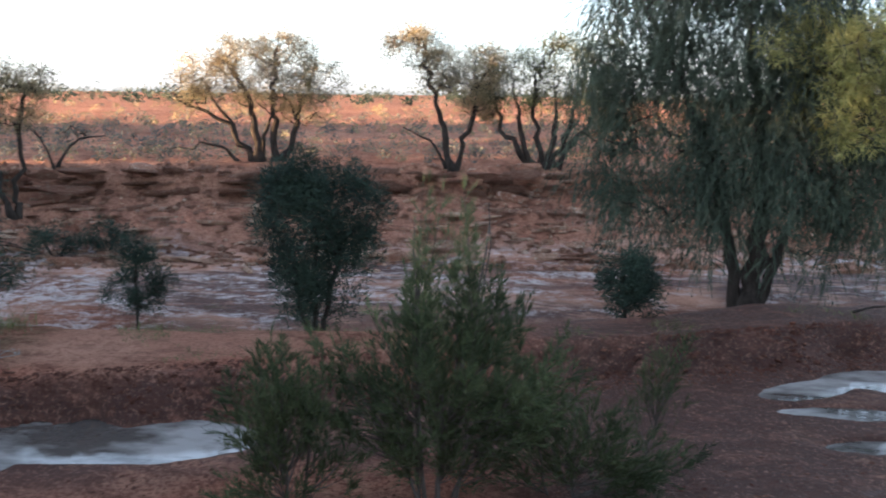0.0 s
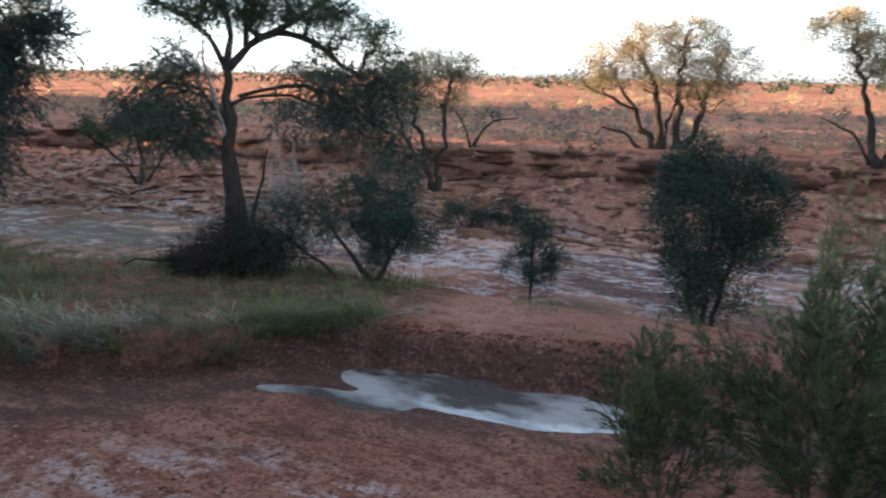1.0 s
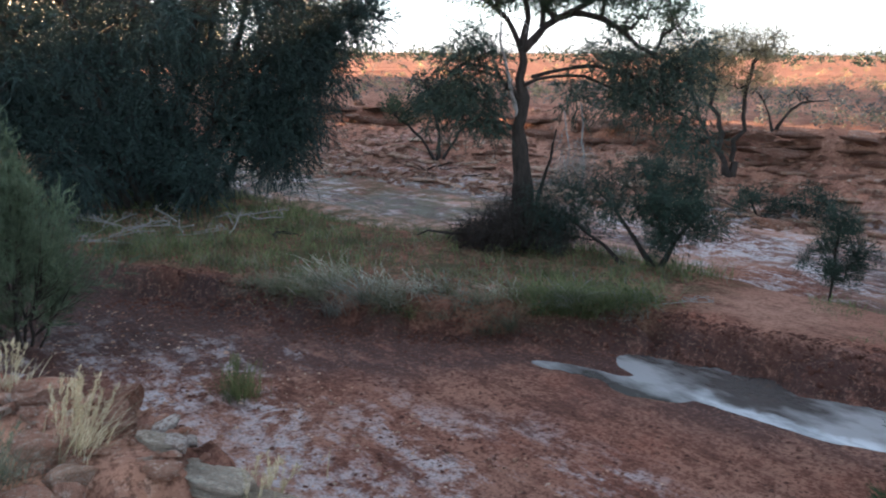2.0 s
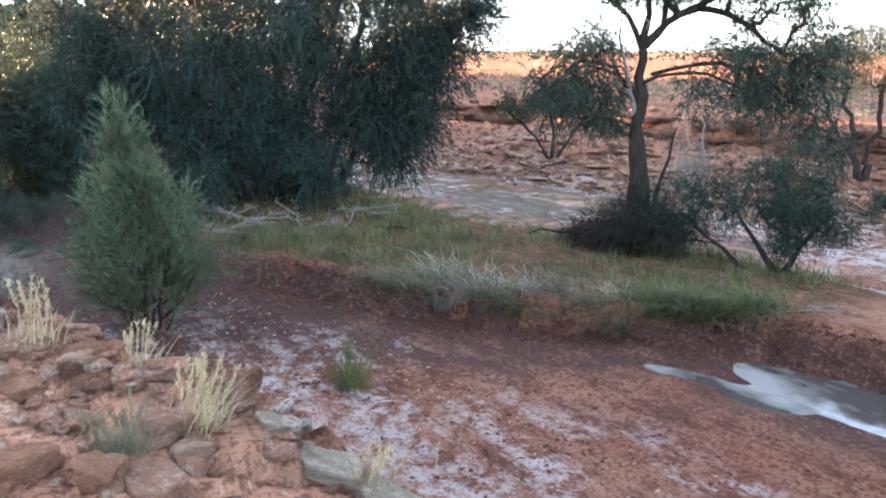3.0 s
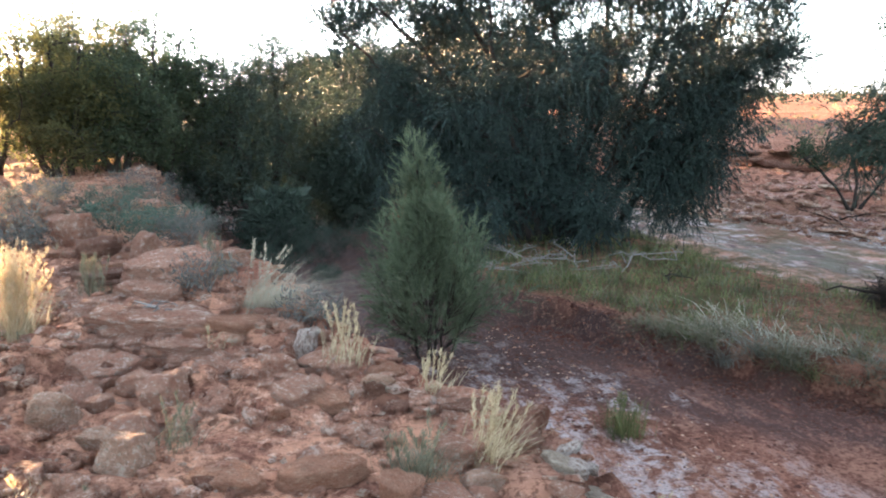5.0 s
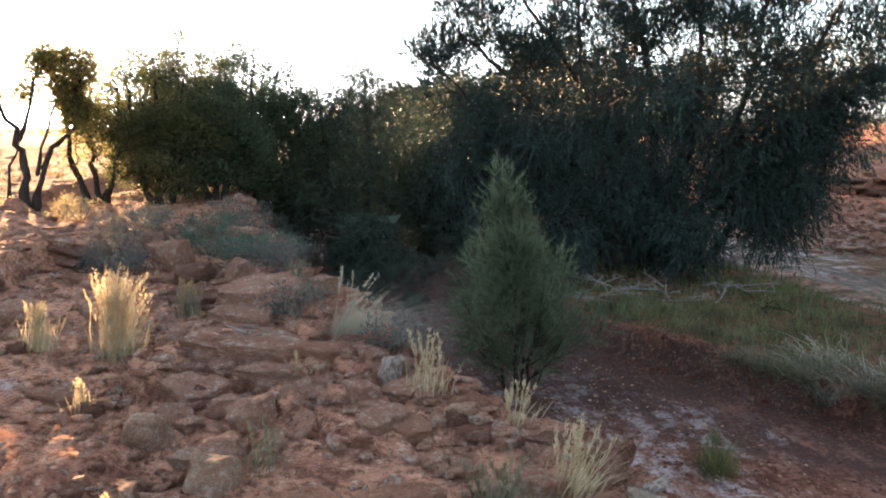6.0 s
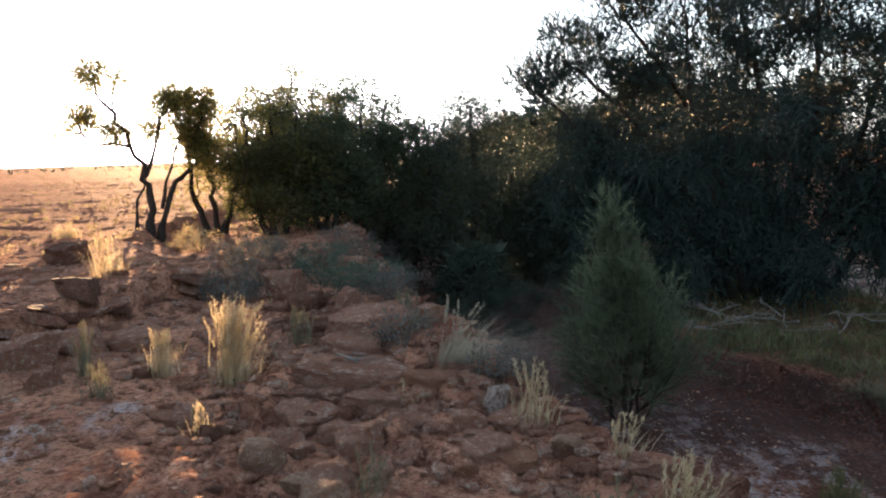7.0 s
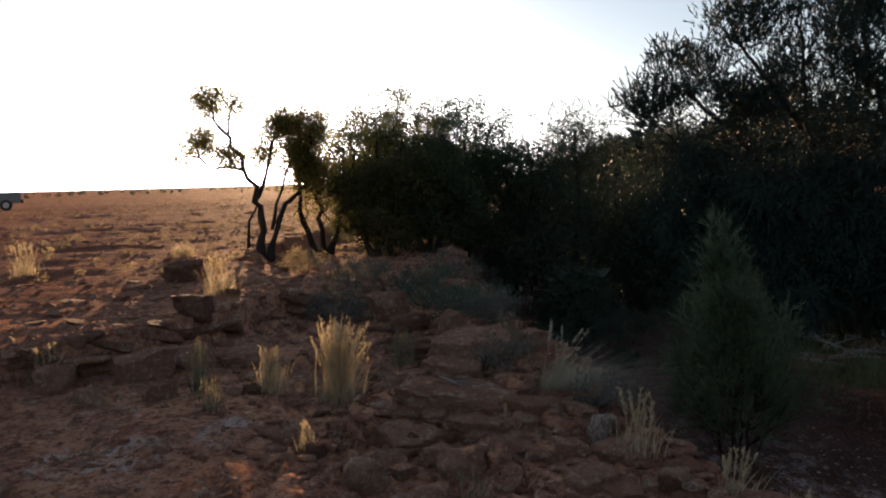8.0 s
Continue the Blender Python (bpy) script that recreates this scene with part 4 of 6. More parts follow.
feathery("she_oak_sapling", R(10), b,
         [([(0, 0, 0), (0, 0, 0.9), (-0.06, 0, 1.9), (-0.18, 0, 2.75)], 0.035), ([(0.1, 0, 0), (0.25, 0, 0.8), (0.45, 0, 1.5)], 0.022), ([(-0.1, 0, 0), (-0.3, 0, 0.7), (-0.5, 0, 1.3)], 0.022), ([(0.05, 0.15, 0), (0.1, 0.3, 0.7), (0.1, 0.45, 1.3)], 0.018), ([(0.15, -0.1, 0), (0.45, -0.2, 0.5), (0.7, -0.2, 0.9)], 0.016)],
         [(0.3, -0.3, 0.35, 0.3), (0.6, -0.72, 0.8, 0.55), (1.0, -0.92, 0.98, 0.6), (1.4, -0.75, 0.85, 0.5), (1.8, -0.58, 0.62, 0.4), (2.2, -0.48, 0.32, 0.25), (2.6, -0.38, 0.04, 0.12), (2.98, -0.26, -0.14, 0.04)],
         230, 22, (0.11, 0.007), DARK_BARK, PALE_NEEDLE, "feathery grey-green she-oak sapling over the creek bed", "sapling", (-0.15, 0.0), 0.5, 0.32)

# --- right of the bar
b = rooted(3.6, 13.7)
plant("weeping_tree", R(11), b,
      bent(b, ([(0, 0, 0), (0.15, 0, 1.6), (0, 0, 3.2), (-0.4, 0, 5.0)], 0.16), ([(-0.15, 0, 0), (-0.4, 0, 1.5), (-1.1, 0, 3.4), (-1.8, 0, 4.8)], 0.1), ([(0.2, 0, 0), (0.6, 0, 1.8), (1.2, 0, 3.6)], 0.09)),
      laid(b, [(-2.35, 0, 3.3, 0.7, 0.7, 1.8), (-2.0, 0, 1.7, 0.4, 0.4, 0.8), (-0.75, 0, 2.7, 0.75, 0.7, 1.9), (0.4, 0, 3.2, 0.7, 0.7, 1.7), (1.3, 0.2, 3.0, 0.8, 0.7, 1.6), (-0.4, 0, 5.3, 2.4, 1.8, 1.1), (2.2, 0.4, 4.2, 0.9, 0.9, 1.2), (-1.5, 0.2, 4.0, 0.7, 0.7, 1.2), (-0.7, -0.3, 1.8, 0.45, 0.5, 1.0), (0.3, -0.4, 2.0, 0.6, 0.5, 1.0), (-0.2, -0.4, 3.4, 0.9, 0.5, 1.2), (1.1, 0, 1.6, 0.6, 0.5, 0.8), (1.9, 0.2, 2.4, 0.6, 0.6, 1.2), (0.9, 0.2, 4.2, 1.0, 0.8, 1.2)]),
      540, (0.3, 0.3, 0.42), 0, (0.18, 0.012), (0, 0, -0.6, 0.42), DARK_BARK, WEEPING, "tall weeping tree with hanging grey-green foliage", "tree", core=(7000, 0.2, 0.03, 9), spray=(16, 0.5, 14, 0.13, 0.016, 0.5))
b = rooted(1.45, 12.1)
plant("round_shrub", R(12), b, bent(b, ([(0, 0, 0), (0, 0, 0.5), (0, 0, 0.9)], 0.03)), laid(b, [(0, 0, 0.6, 0.45, 0.4, 0.5), (0.3, 0, 0.4, 0.3, 0.3, 0.3)]), 40, (0.16, 0.16, 0.2), 6500, (0.1, 0.015), ANY, DARK_BARK, DARK_GREEN, "small dark green shrub on damp red earth", "shrub")
b = rooted(6.2, 12.6)
plant("yellow_wattle_tree", R(13), b, bent(b, ([(0, 0, 0), (-0.3, 0, 1.6), (-1.2, 0, 2.9), (-2.2, 0, 3.6)], 0.12), ([(0.2, 0, 0), (0.4, 0, 1.8), (0.3, 0, 3.8)], 0.1)),
      laid(b, [(-2.1, -0.6, 3.7, 0.95, 0.8, 0.7), (-1.0, -0.3, 3.9, 1.2, 1.0, 0.9), (0.4, 0, 4.0, 1.3, 1.0, 0.9), (-1.5, -0.5, 2.9, 0.6, 0.6, 0.5)]),
      130, (0.24, 0.24, 0.26), 20000, (0.16, 0.014), (0, 0, -0.5, 0.6), BARK, YELLOW_GREEN, "yellow-green weeping wattle tree catching the sun", "tree")

# --- along the far bank
b = rooted(-7.0, 21.6)
plant("bank_tree", R(14), b,
      bent(b, ([(-0.2, 0, 0), (-0.5, 0, 0.7), (-1.2, 0, 1.2), (-2.2, 0, 1.7)], 0.085), ([(0, 0, 0), (-0.1, 0, 0.9), (-0.3, 0, 1.7), (-0.8, 0, 2.6)], 0.12), ([(0.3, 0, 0), (0.4, 0, 1.0), (0.3, 0, 2.0), (0.5, 0, 3.0)], 0.11), ([(0.5, 0, 0), (0.9, 0, 0.8), (1.1, 0, 1.7), (1.6, 0, 2.6)], 0.1), ([(0.1, 0.2, 0), (0.0, 0.3, 0.8), (0.7, 0.3, 1.6)], 0.07), ([(-0.1, 0, 0), (-0.7, 0.2, 0.9), (-1.5, 0.2, 2.2)], 0.08), ([(-0.4, 0, 0), (-0.9, 0, 0.4), (-1.5, 0, 0.55), (-2.3, 0, 0.3)], 0.05)),
      laid(b, [(-1.4, 0, 2.3, 0.9, 0.8, 0.55), (-0.5, 0, 2.7, 0.9, 0.8, 0.6), (0.6, 0, 2.9, 0.9, 0.8, 0.6), (1.5, 0, 2.2, 0.8, 0.7, 0.6), (0.2, 0, 1.9, 1.4, 0.8, 0.6), (-1.6, 0, 1.6, 0.8, 0.6, 0.4), (1.2, 0, 1.4, 0.8, 0.6, 0.4)]),
      420, (0.26, 0.26, 0.2), 27000, (0.065, 0.02), ANY, DARK_BARK, GOLD_LEAF, "crooked many-stemmed tree with sparse leaves coloured as sunlit", "tree", twig=0.008, crook=0.26, wobble=0.05, grp="trees along the far bank")
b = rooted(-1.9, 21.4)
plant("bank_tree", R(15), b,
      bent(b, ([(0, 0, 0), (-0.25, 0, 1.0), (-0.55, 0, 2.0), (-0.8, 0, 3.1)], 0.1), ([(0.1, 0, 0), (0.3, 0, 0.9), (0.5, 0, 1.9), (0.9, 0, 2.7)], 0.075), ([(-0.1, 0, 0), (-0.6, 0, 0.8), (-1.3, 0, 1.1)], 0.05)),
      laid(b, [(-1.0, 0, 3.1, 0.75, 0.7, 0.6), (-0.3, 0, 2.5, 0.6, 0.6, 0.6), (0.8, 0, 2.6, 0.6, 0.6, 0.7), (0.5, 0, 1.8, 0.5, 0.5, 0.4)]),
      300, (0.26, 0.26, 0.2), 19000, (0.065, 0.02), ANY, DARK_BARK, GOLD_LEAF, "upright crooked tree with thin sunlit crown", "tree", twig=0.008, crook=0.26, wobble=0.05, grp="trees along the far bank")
b = rooted(0.4, 21.8)
plant("bank_tree", R(16), b,
      bent(b, *[([(0.08 * k, 0, 0), (0.28 * k, 0.1 * k, 0.6), (0.5 * k, 0, 1.3), (0.62 * k, 0, 2.3)], 0.095) for k in (-2.4, -1.4, -0.5, 0.5, 1.5, 2.4)]),
      laid(b, [(-0.8, 0, 2.6, 0.9, 0.8, 0.6), (0.5, 0, 2.8, 1.0, 0.8, 0.7), (1.4, 0, 2.2, 0.7, 0.7, 0.6), (-1.3, 0, 1.8, 0.6, 0.5, 0.5), (0.3, 0, 1.8, 1.2, 0.7, 0.5), (1.7, 0, 1.5, 0.6, 0.5, 0.5)]),
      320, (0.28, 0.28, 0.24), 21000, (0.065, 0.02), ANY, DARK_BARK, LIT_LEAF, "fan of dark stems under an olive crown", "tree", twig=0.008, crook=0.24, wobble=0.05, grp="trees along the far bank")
b = rooted(-11.0, 16.9)
plant("bank_tree", R(17), b,
      bent(b, ([(0, 0, 0), (-0.25, 0, 0.6), (-0.3, 0, 1.2), (-0.55, 0, 1.9), (-0.5, 0, 2.6)], 0.08), ([(0.05, 0, 0), (0.0, 0, 0.7), (0.25, 0, 1.3), (0.2, 0, 2.1), (0.4, 0, 2.8)], 0.07), ([(-0.2, 0, 0.5), (-0.7, 0, 1.1), (-1.1, 0, 2.0)], 0.05)),
      laid(b, [(-0.95, 0, 2.6, 0.65, 0.6, 0.45), (-0.2, 0, 2.9, 0.65, 0.6, 0.45), (0.5, 0, 2.9, 0.5, 0.5, 0.4), (-0.5, 0, 2.1, 0.8, 0.6, 0.35), (0.3, 0, 2.2, 0.5, 0.5, 0.3)]),
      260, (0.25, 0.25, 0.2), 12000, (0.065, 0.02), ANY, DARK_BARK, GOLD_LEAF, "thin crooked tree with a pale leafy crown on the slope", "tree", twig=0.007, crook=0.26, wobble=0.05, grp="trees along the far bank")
b = rooted(-11.2, 19.0)
plant("dead_shrub", R(18), b, bent(b, ([(0, 0, 0), (0.1, 0, 0.5), (0.5, 0, 0.75), (1.1, 0, 0.8)], 0.05), ([(0, 0, 0), (-0.1, 0, 0.6), (-0.5, 0, 1.0)], 0.04)),
      laid(b, [(0.6, 0, 0.9, 0.7, 0.4, 0.2), (-0.4, 0, 1.0, 0.4, 0.3, 0.2)]), 26, (0.15, 0.15, 0.1), 500, (0.07, 0.025), ANY, DARK_BARK, SALTBUSH, "bare twisted dead shrub on the bank top", "shrub", twig=0.008, crook=0.25)
b = rooted(-18.6, 14.4)
plant("bank_tree", R(19), b, bent(b, ([(0, 0, 0), (0.1, 0, 0.8), (-0.2, 0, 1.5)], 0.06), ([(0, 0, 0), (-0.5, 0, 0.7), (-1.2, 0, 1.3)], 0.05), ([(0.1, 0, 0), (0.5, 0, 0.6), (0.9, 0, 1.2)], 0.05)),
      laid(b, [(-0.9, 0, 1.5, 0.9, 0.6, 0.4), (0.3, 0, 1.7, 0.8, 0.6, 0.4)]), 70, (0.22, 0.22, 0.18), 3600, (0.09, 0.03), ANY, DARK_BARK, OLIVE, "low crooked tree on the far slope", "tree", twig=0.009, crook=0.25, grp="trees along the far bank")

# --- upstream: the wall of bushes
# bushes farther upstream are unseen additions that block the sun on the far bank
for seed, x, y, h, w in ((45, -22.4, 1.9, 3.6, 1.5), (47, -31, 0.4, 4.0, 2.0), (48, -37, -1.5, 4.2, 2.2), (46, -19.4, 0.1, 1.3, 0.85), (20, -22.6, -0.3, 5.5, 2.2), (21, -25.6, 3.0, 4.6, 1.9), (22, -30, 6.5, 5.0, 2.3), (23, -35, 3.0, 5.6, 2.5), (24, -40, 8.5, 7.6, 3.6), (25, -47, 4.5, 5.6, 2.6), (26, -33, 10.0, 6.4, 3.2), (27, -50, 12, 7.6, 3.8), (28, -60, 7, 5.6, 3.0), (29, -44, 24, 6.6, 3.6), (40, -52, 21, 6.6, 3.6), (41, -61, 25, 6.6, 3.6), (42, -70, 17, 6.6, 3.6), (50, -62, 10, 6.2, 3.4), (51, -66, 4, 5.8, 3.2), (52, -68, 22, 6.6, 3.6), (53, -74, 13, 6.6, 3.8), (56, -60, 16, 6.4, 3.4), (57, -82, 6, 6.0, 3.4), (58, -19.6, 6.3, 2.0, 1.5), (59, -38, 5.6, 5.2, 2.4), (60, -43, 2.0, 5.4, 2.6), (61, -52, -0.5, 5.4, 2.8), (62, -57, 2.6, 5.6, 2.8)):
    b = rooted(x, y)
    plant("she_oak_bush", R(seed), b, bent(b, ([(-0.2, 0, 0), (-0.5, 0, 0.4 * h), (-0.7, 0, 0.8 * h)], 0.12), ([(0.3, 0, 0), (0.6, 0, 0.4 * h), (0.5, 0, 0.85 * h)], 0.12)),
          laid(b, [(0, 0, 0.22 * h, w, 0.9 * w, 0.24 * h), (0, 0, 0.4 * h, 1.05 * w, 0.9 * w, 0.3 * h), (0, 0, 0.62 * h, 0.85 * w, 0.8 * w, 0.32 * h), (0.2 * w, 0, 0.8 * h, 0.5 * w, 0.5 * w, 0.2 * h)]),
          300 if seed < 22 or seed == 45 else 80, (0.34, 0.34, 0.34), 0 if seed < 22 or seed == 45 else 9000 if 44 < seed < 49 else 2400, (0.21, 0.017) if 44 < seed < 49 else (0.36, 0.08), (0, 0, 0.1, 0.6), DARK_BARK, SHE_OAK_LIGHT if seed < 22 or seed in (45, 46) else SHE_OAK, "dense rounded grey-green she-oak bush, the unseen ones upstream added for shade", "bush", core=(4000 if seed < 22 or seed == 45 else 1000, 0.09 if seed < 22 or seed == 45 else 0.42, 0.035 if seed < 22 or seed == 45 else 0.2, 0.85 * h),
          spray=(18, 0.5, 18, 0.09, 0.016, 0.2) if seed < 22 or seed == 45 else None)
for seed, x, y, h, w, n in ((30, -21.7, -4.4, 4.2, 1.9, 27000), (31, -21.4, -2.6, 4.1, 1.8, 27000), (32, -18.6, -4.3, 3.3, 1.4, 16000), (49, -19.6, -3.3, 2.6, 1.5, 16000), (33, -18.9, -5.7, 3.1, 0.8, 3800), (38, -26.5, -3.4, 4.2, 1.7, 9000), (39, -33, -6.4, 4.4, 2.0, 9000), (44, -40, -8.4, 4.4, 2.2, 9000), (34, -24.5, -5.8, 4.0, 1.5, 13000), (35, -24.0, -1.8, 4.4, 1.7, 16000), (37, -29, -4.5, 4.6, 2.2, 12000)):
    b = rooted(x, y)
    plant("mulga_bush", R(seed), b, bent(b, ([(-0.1, 0, 0), (-0.4, 0, 0.35 * h), (-0.5, 0, 0.8 * h)], 0.08), ([(0.2, 0, 0), (0.5, 0, 0.4 * h), (0.6, 0, 0.8 * h)], 0.08), ([(0.05, 0, 0), (0.0, 0.3, 0.5 * h), (0.1, 0.2, 0.9 * h)], 0.07)),
          laid(b, [(0, 0, 0.68 * h, 0.95 * w, 0.8 * w, 0.28 * h), (-0.4 * w, 0, 0.45 * h, 0.7 * w, 0.7 * w, 0.25 * h), (0.45 * w, 0, 0.5 * h, 0.7 * w, 0.7 * w, 0.28 * h), (0.1 * w, 0, 0.88 * h, 0.5 * w, 0.5 * w, 0.12 * h), (0, 0, (0.6 if seed == 33 else 0.24) * h, 0.9 * w, 0.8 * w, 0.22 * h)]),
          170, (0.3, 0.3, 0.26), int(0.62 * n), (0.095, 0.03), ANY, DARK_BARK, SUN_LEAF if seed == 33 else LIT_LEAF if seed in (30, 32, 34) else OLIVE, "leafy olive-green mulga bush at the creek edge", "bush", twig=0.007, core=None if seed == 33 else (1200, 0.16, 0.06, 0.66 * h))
b = rooted(-17.0, -6.45)
snag = plant("snag_tree", R(36), b,
      bent(b, ([(0, 0, 0), (0.08, 0, 0.45), (-0.05, 0, 0.9), (0.02, 0, 1.3), (-0.15, 0, 1.6), (-0.34, 0, 1.95), (-0.40, 0, 2.3), (-0.58, 0, 2.6), (-0.85, 0, 3.0), (-1.0, 0, 3.45)], 0.085),
           ([(-0.2, 0, 0), (-0.30, 0, 0.35), (-0.2, 0, 0.8), (-0.03, 0, 1.2)], 0.05), ([(0, 0, 1.25), (0.13, 0, 1.5), (0.19, 0, 2.0), (0.28, 0, 2.4), (0.5, 0, 2.9)], 0.05), ([(-0.3, 0, 1.85), (-0.6, 0.1, 1.84), (-0.9, 0, 1.97), (-1.5, 0, 2.2)], 0.035),
           ([(0.22, 0, 0), (0.24, 0, 0.5), (0.38, 0, 0.75), (0.6, 0, 1.0), (0.86, 0, 1.3), (0.94, 0, 1.7), (1.05, 0, 2.4)], 0.07), ([(0.28, 0, 0.55), (0.36, 0.1, 1.1), (0.55, 0.1, 1.45), (0.7, 0, 2.0)], 0.045), ([(-0.58, 0, 2.6), (-0.6, 0.1, 2.9), (-0.5, 0.1, 3.3)], 0.025)),
      laid(b, [(-0.98, 0, 3.35, 0.3, 0.3, 0.3), (-0.5, 0, 3.25, 0.2, 0.2, 0.35), (-1.15, 0, 2.5, 0.32, 0.25, 0.25), (-1.6, 0, 2.3, 0.22, 0.2, 0.16), (-0.65, 0, 2.15, 0.25, 0.2, 0.2), (0.5, 0, 2.85, 0.32, 0.3, 0.32), (0.1, 0, 2.2, 0.3, 0.2, 0.25), (1.1, 0, 2.6, 0.55, 0.5, 0.55), (0.8, 0, 2.1, 0.45, 0.3, 0.4), (1.25, 0, 1.7, 0.5, 0.4, 0.5)]),
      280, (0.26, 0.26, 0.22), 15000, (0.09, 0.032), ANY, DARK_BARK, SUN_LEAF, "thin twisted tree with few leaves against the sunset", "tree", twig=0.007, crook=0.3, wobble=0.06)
snag.scale = (0.94, 0.94, 0.94)


# ---------------------------------------------------------------- stones
def stone_mesh(rng, flat, name="stone", cuts=9):
    """A broken block about 1 across, cut by random faces and roughened."""
    bm = bmesh.new()
    bmesh.ops.create_icosphere(bm, subdivisions=3 if flat > 1 else 2, radius=0.72)
    co = np.array([v.co[:] for v in bm.verts])
    for _ in range(cuts):
        d = rng.normal(size=3)
        d[2] *= 0.6
        d /= np.linalg.norm(d)
        lim = rng.uniform(0.31, 0.50)
        over = np.maximum(co @ d - lim, 0)
        co = co - over[:, None] * d * 0.96
    co[:, 2] = np.clip(co[:, 2], -0.42, rng.uniform(0.3, 0.42))
    a, c = co[:, 0] * 1.7 + 9 * rng.random(), co[:, 1] * 1.7 + co[:, 2] * 1.3
    co = co * (1 + 0.20 * fbm(a, c, 0.7, int(rng.integers(999)), 4)[:, None])
    co[:, 2] += 0.05 * vnoise(co[:, 0], co[:, 1], 0.25, 5)
    if flat > 1:
        layer = vnoise(co[:, 2] * 9 + 0.6 * vnoise(co[:, 0], co[:, 1], 0.5, 8), co[:, 0] * 0.7, 1.0, 6)
        co[:, :2] *= (1 + 0.15 * layer + 0.10 * fbm(co[:, 0] + co[:, 2], co[:, 1] - co[:, 2], 0.22, 9, 3))[:, None]
        co[:, 2] += 0.05 * fbm(co[:, 0], co[:, 1], 0.2, 10, 3)
    for v, p in zip(bm.verts, co):
        v.co = p
    me = bpy.data.meshes.new(name)
    bm.to_mesh(me)
    bm.free()
    return me


rs = R(100)
STONES = {m.name: [stone_mesh(rs, 1) for _ in range(9)] for m in (STONE, PALE_STONE, DARK_STONE, ORANGE_STONE, QUARTZ)}
ROUGH = {m.name: [stone_mesh(rs, 2) for _ in range(9)] for m in (STONE, PALE_STONE, DARK_STONE, ORANGE_STONE, QUARTZ)}
for m in (STONE, PALE_STONE, DARK_STONE, ORANGE_STONE, QUARTZ):
    for me in STONES[m.name] + ROUGH[m.name]:
        me.materials.append(m)


def stone(rng, x, y, sx, sy, sz, material, label, grp, sink=0.3, turn=None, tilt=6, z=None, name="rock", store=None):
    me = (STONES if store is not None or max(sx, sy) < 0.2 else ROUGH)[material.name][int(rng.integers(9))]
    z = ground_at(x, y) if z is None else z
    t = [radians(v) for v in (rng.normal() * tilt, rng.normal() * tilt, rng.uniform(0, 360) if turn is None else turn)]
    m = Matrix.LocRotScale((x, y, z + sz * (0.42 - sink)), Euler(t), (sx, sy, sz))
    if store is not None:
        store.append((me, m))
        return None
    ob = new(name, me)
    ob.matrix_world = m
    return tagged(ob, label, "rock", grp)


def joined_stones(name, store, material, label):
    """A great many stones as one piece of stuff."""
    V, F, at = [], [], 0
    for me, m in store:
        co = np.empty(len(me.vertices) * 3, np.float32)
        me.vertices.foreach_get("co", co)
        tri = np.empty(len(me.polygons) * 3, np.int32)
        me.loops.foreach_get("vertex_index", tri)
        k = np.array(m)
        V.append(co.reshape(-1, 3) @ k[:3, :3].T + k[:3, 3])
        F.append(tri.reshape(-1, 3) + at)
        at += len(me.vertices)
    out = mesh_np(name, np.concatenate(V), np.concatenate(F))
    out.materials.append(material)
    return tagged(new(name, out), label, "rocks", kind="stuff")


rs = R(101)
# boulders and slabs along the ledge's edge
BY_RIM = ((-7.6, -1.0, 0.86, 0.6, 0.36, STONE, "large red sandstone boulder at the ledge edge"), (-8.8, -1.4, 0.44, 0.34, 0.46, STONE, "tilted red sandstone block at the rim"), (-10.05, -2.4, 0.44, 0.4, 0.56, STONE, "upright red sandstone boulder in dry scrub"),
          (-9.42, -1.95, 0.62, 0.45, 0.26, DARK_STONE, "weathered sandstone block in dry scrub"), (-5.35, -0.06, 0.2, 0.18, 0.26, QUARTZ, "white quartz-crusted rock at the edge"), (-5.0, -0.25, 0.27, 0.24, 0.2, STONE, "red sandstone block at the rim"),
          (-8.46, -0.56, 0.42, 0.3, 0.28, STONE, "red sandstone boulder at the ledge edge"), (-11.5, -1.6, 0.7, 0.5, 0.42, STONE, "red sandstone boulder at the ledge edge"), (-12.4, -1.95, 0.8, 0.6, 0.42, DARK_STONE, "weathered sandstone boulder at the ledge edge"), (-13.4, -2.4, 0.7, 0.5, 0.4, STONE, "red sandstone boulder at the ledge edge"))
IN_RUBBLE = ((-4.6, -1.4, 0.3, 0.26, 0.2, PALE_STONE, "pale lichen-covered boulder on red dirt"), (-4.72, -0.86, 0.29, 0.26, 0.22, STONE, "broken red rock among rubble"), (-4.75, -1.2, 0.17, 0.15, 0.14, STONE, "broken red rock among rubble"), (-4.28, -0.96, 0.3, 0.26, 0.23, STONE, "crusted red rock in the rubble"),
             (-3.85, -0.92, 0.27, 0.24, 0.23, PALE_STONE, "pale crusted boulder in the rubble"), (-4.2, -1.12, 0.19, 0.16, 0.17, PALE_STONE, "pale crusted rock in the rubble"), (-5.0, -1.05, 0.24, 0.2, 0.15, STONE, "broken red rock among rubble"))
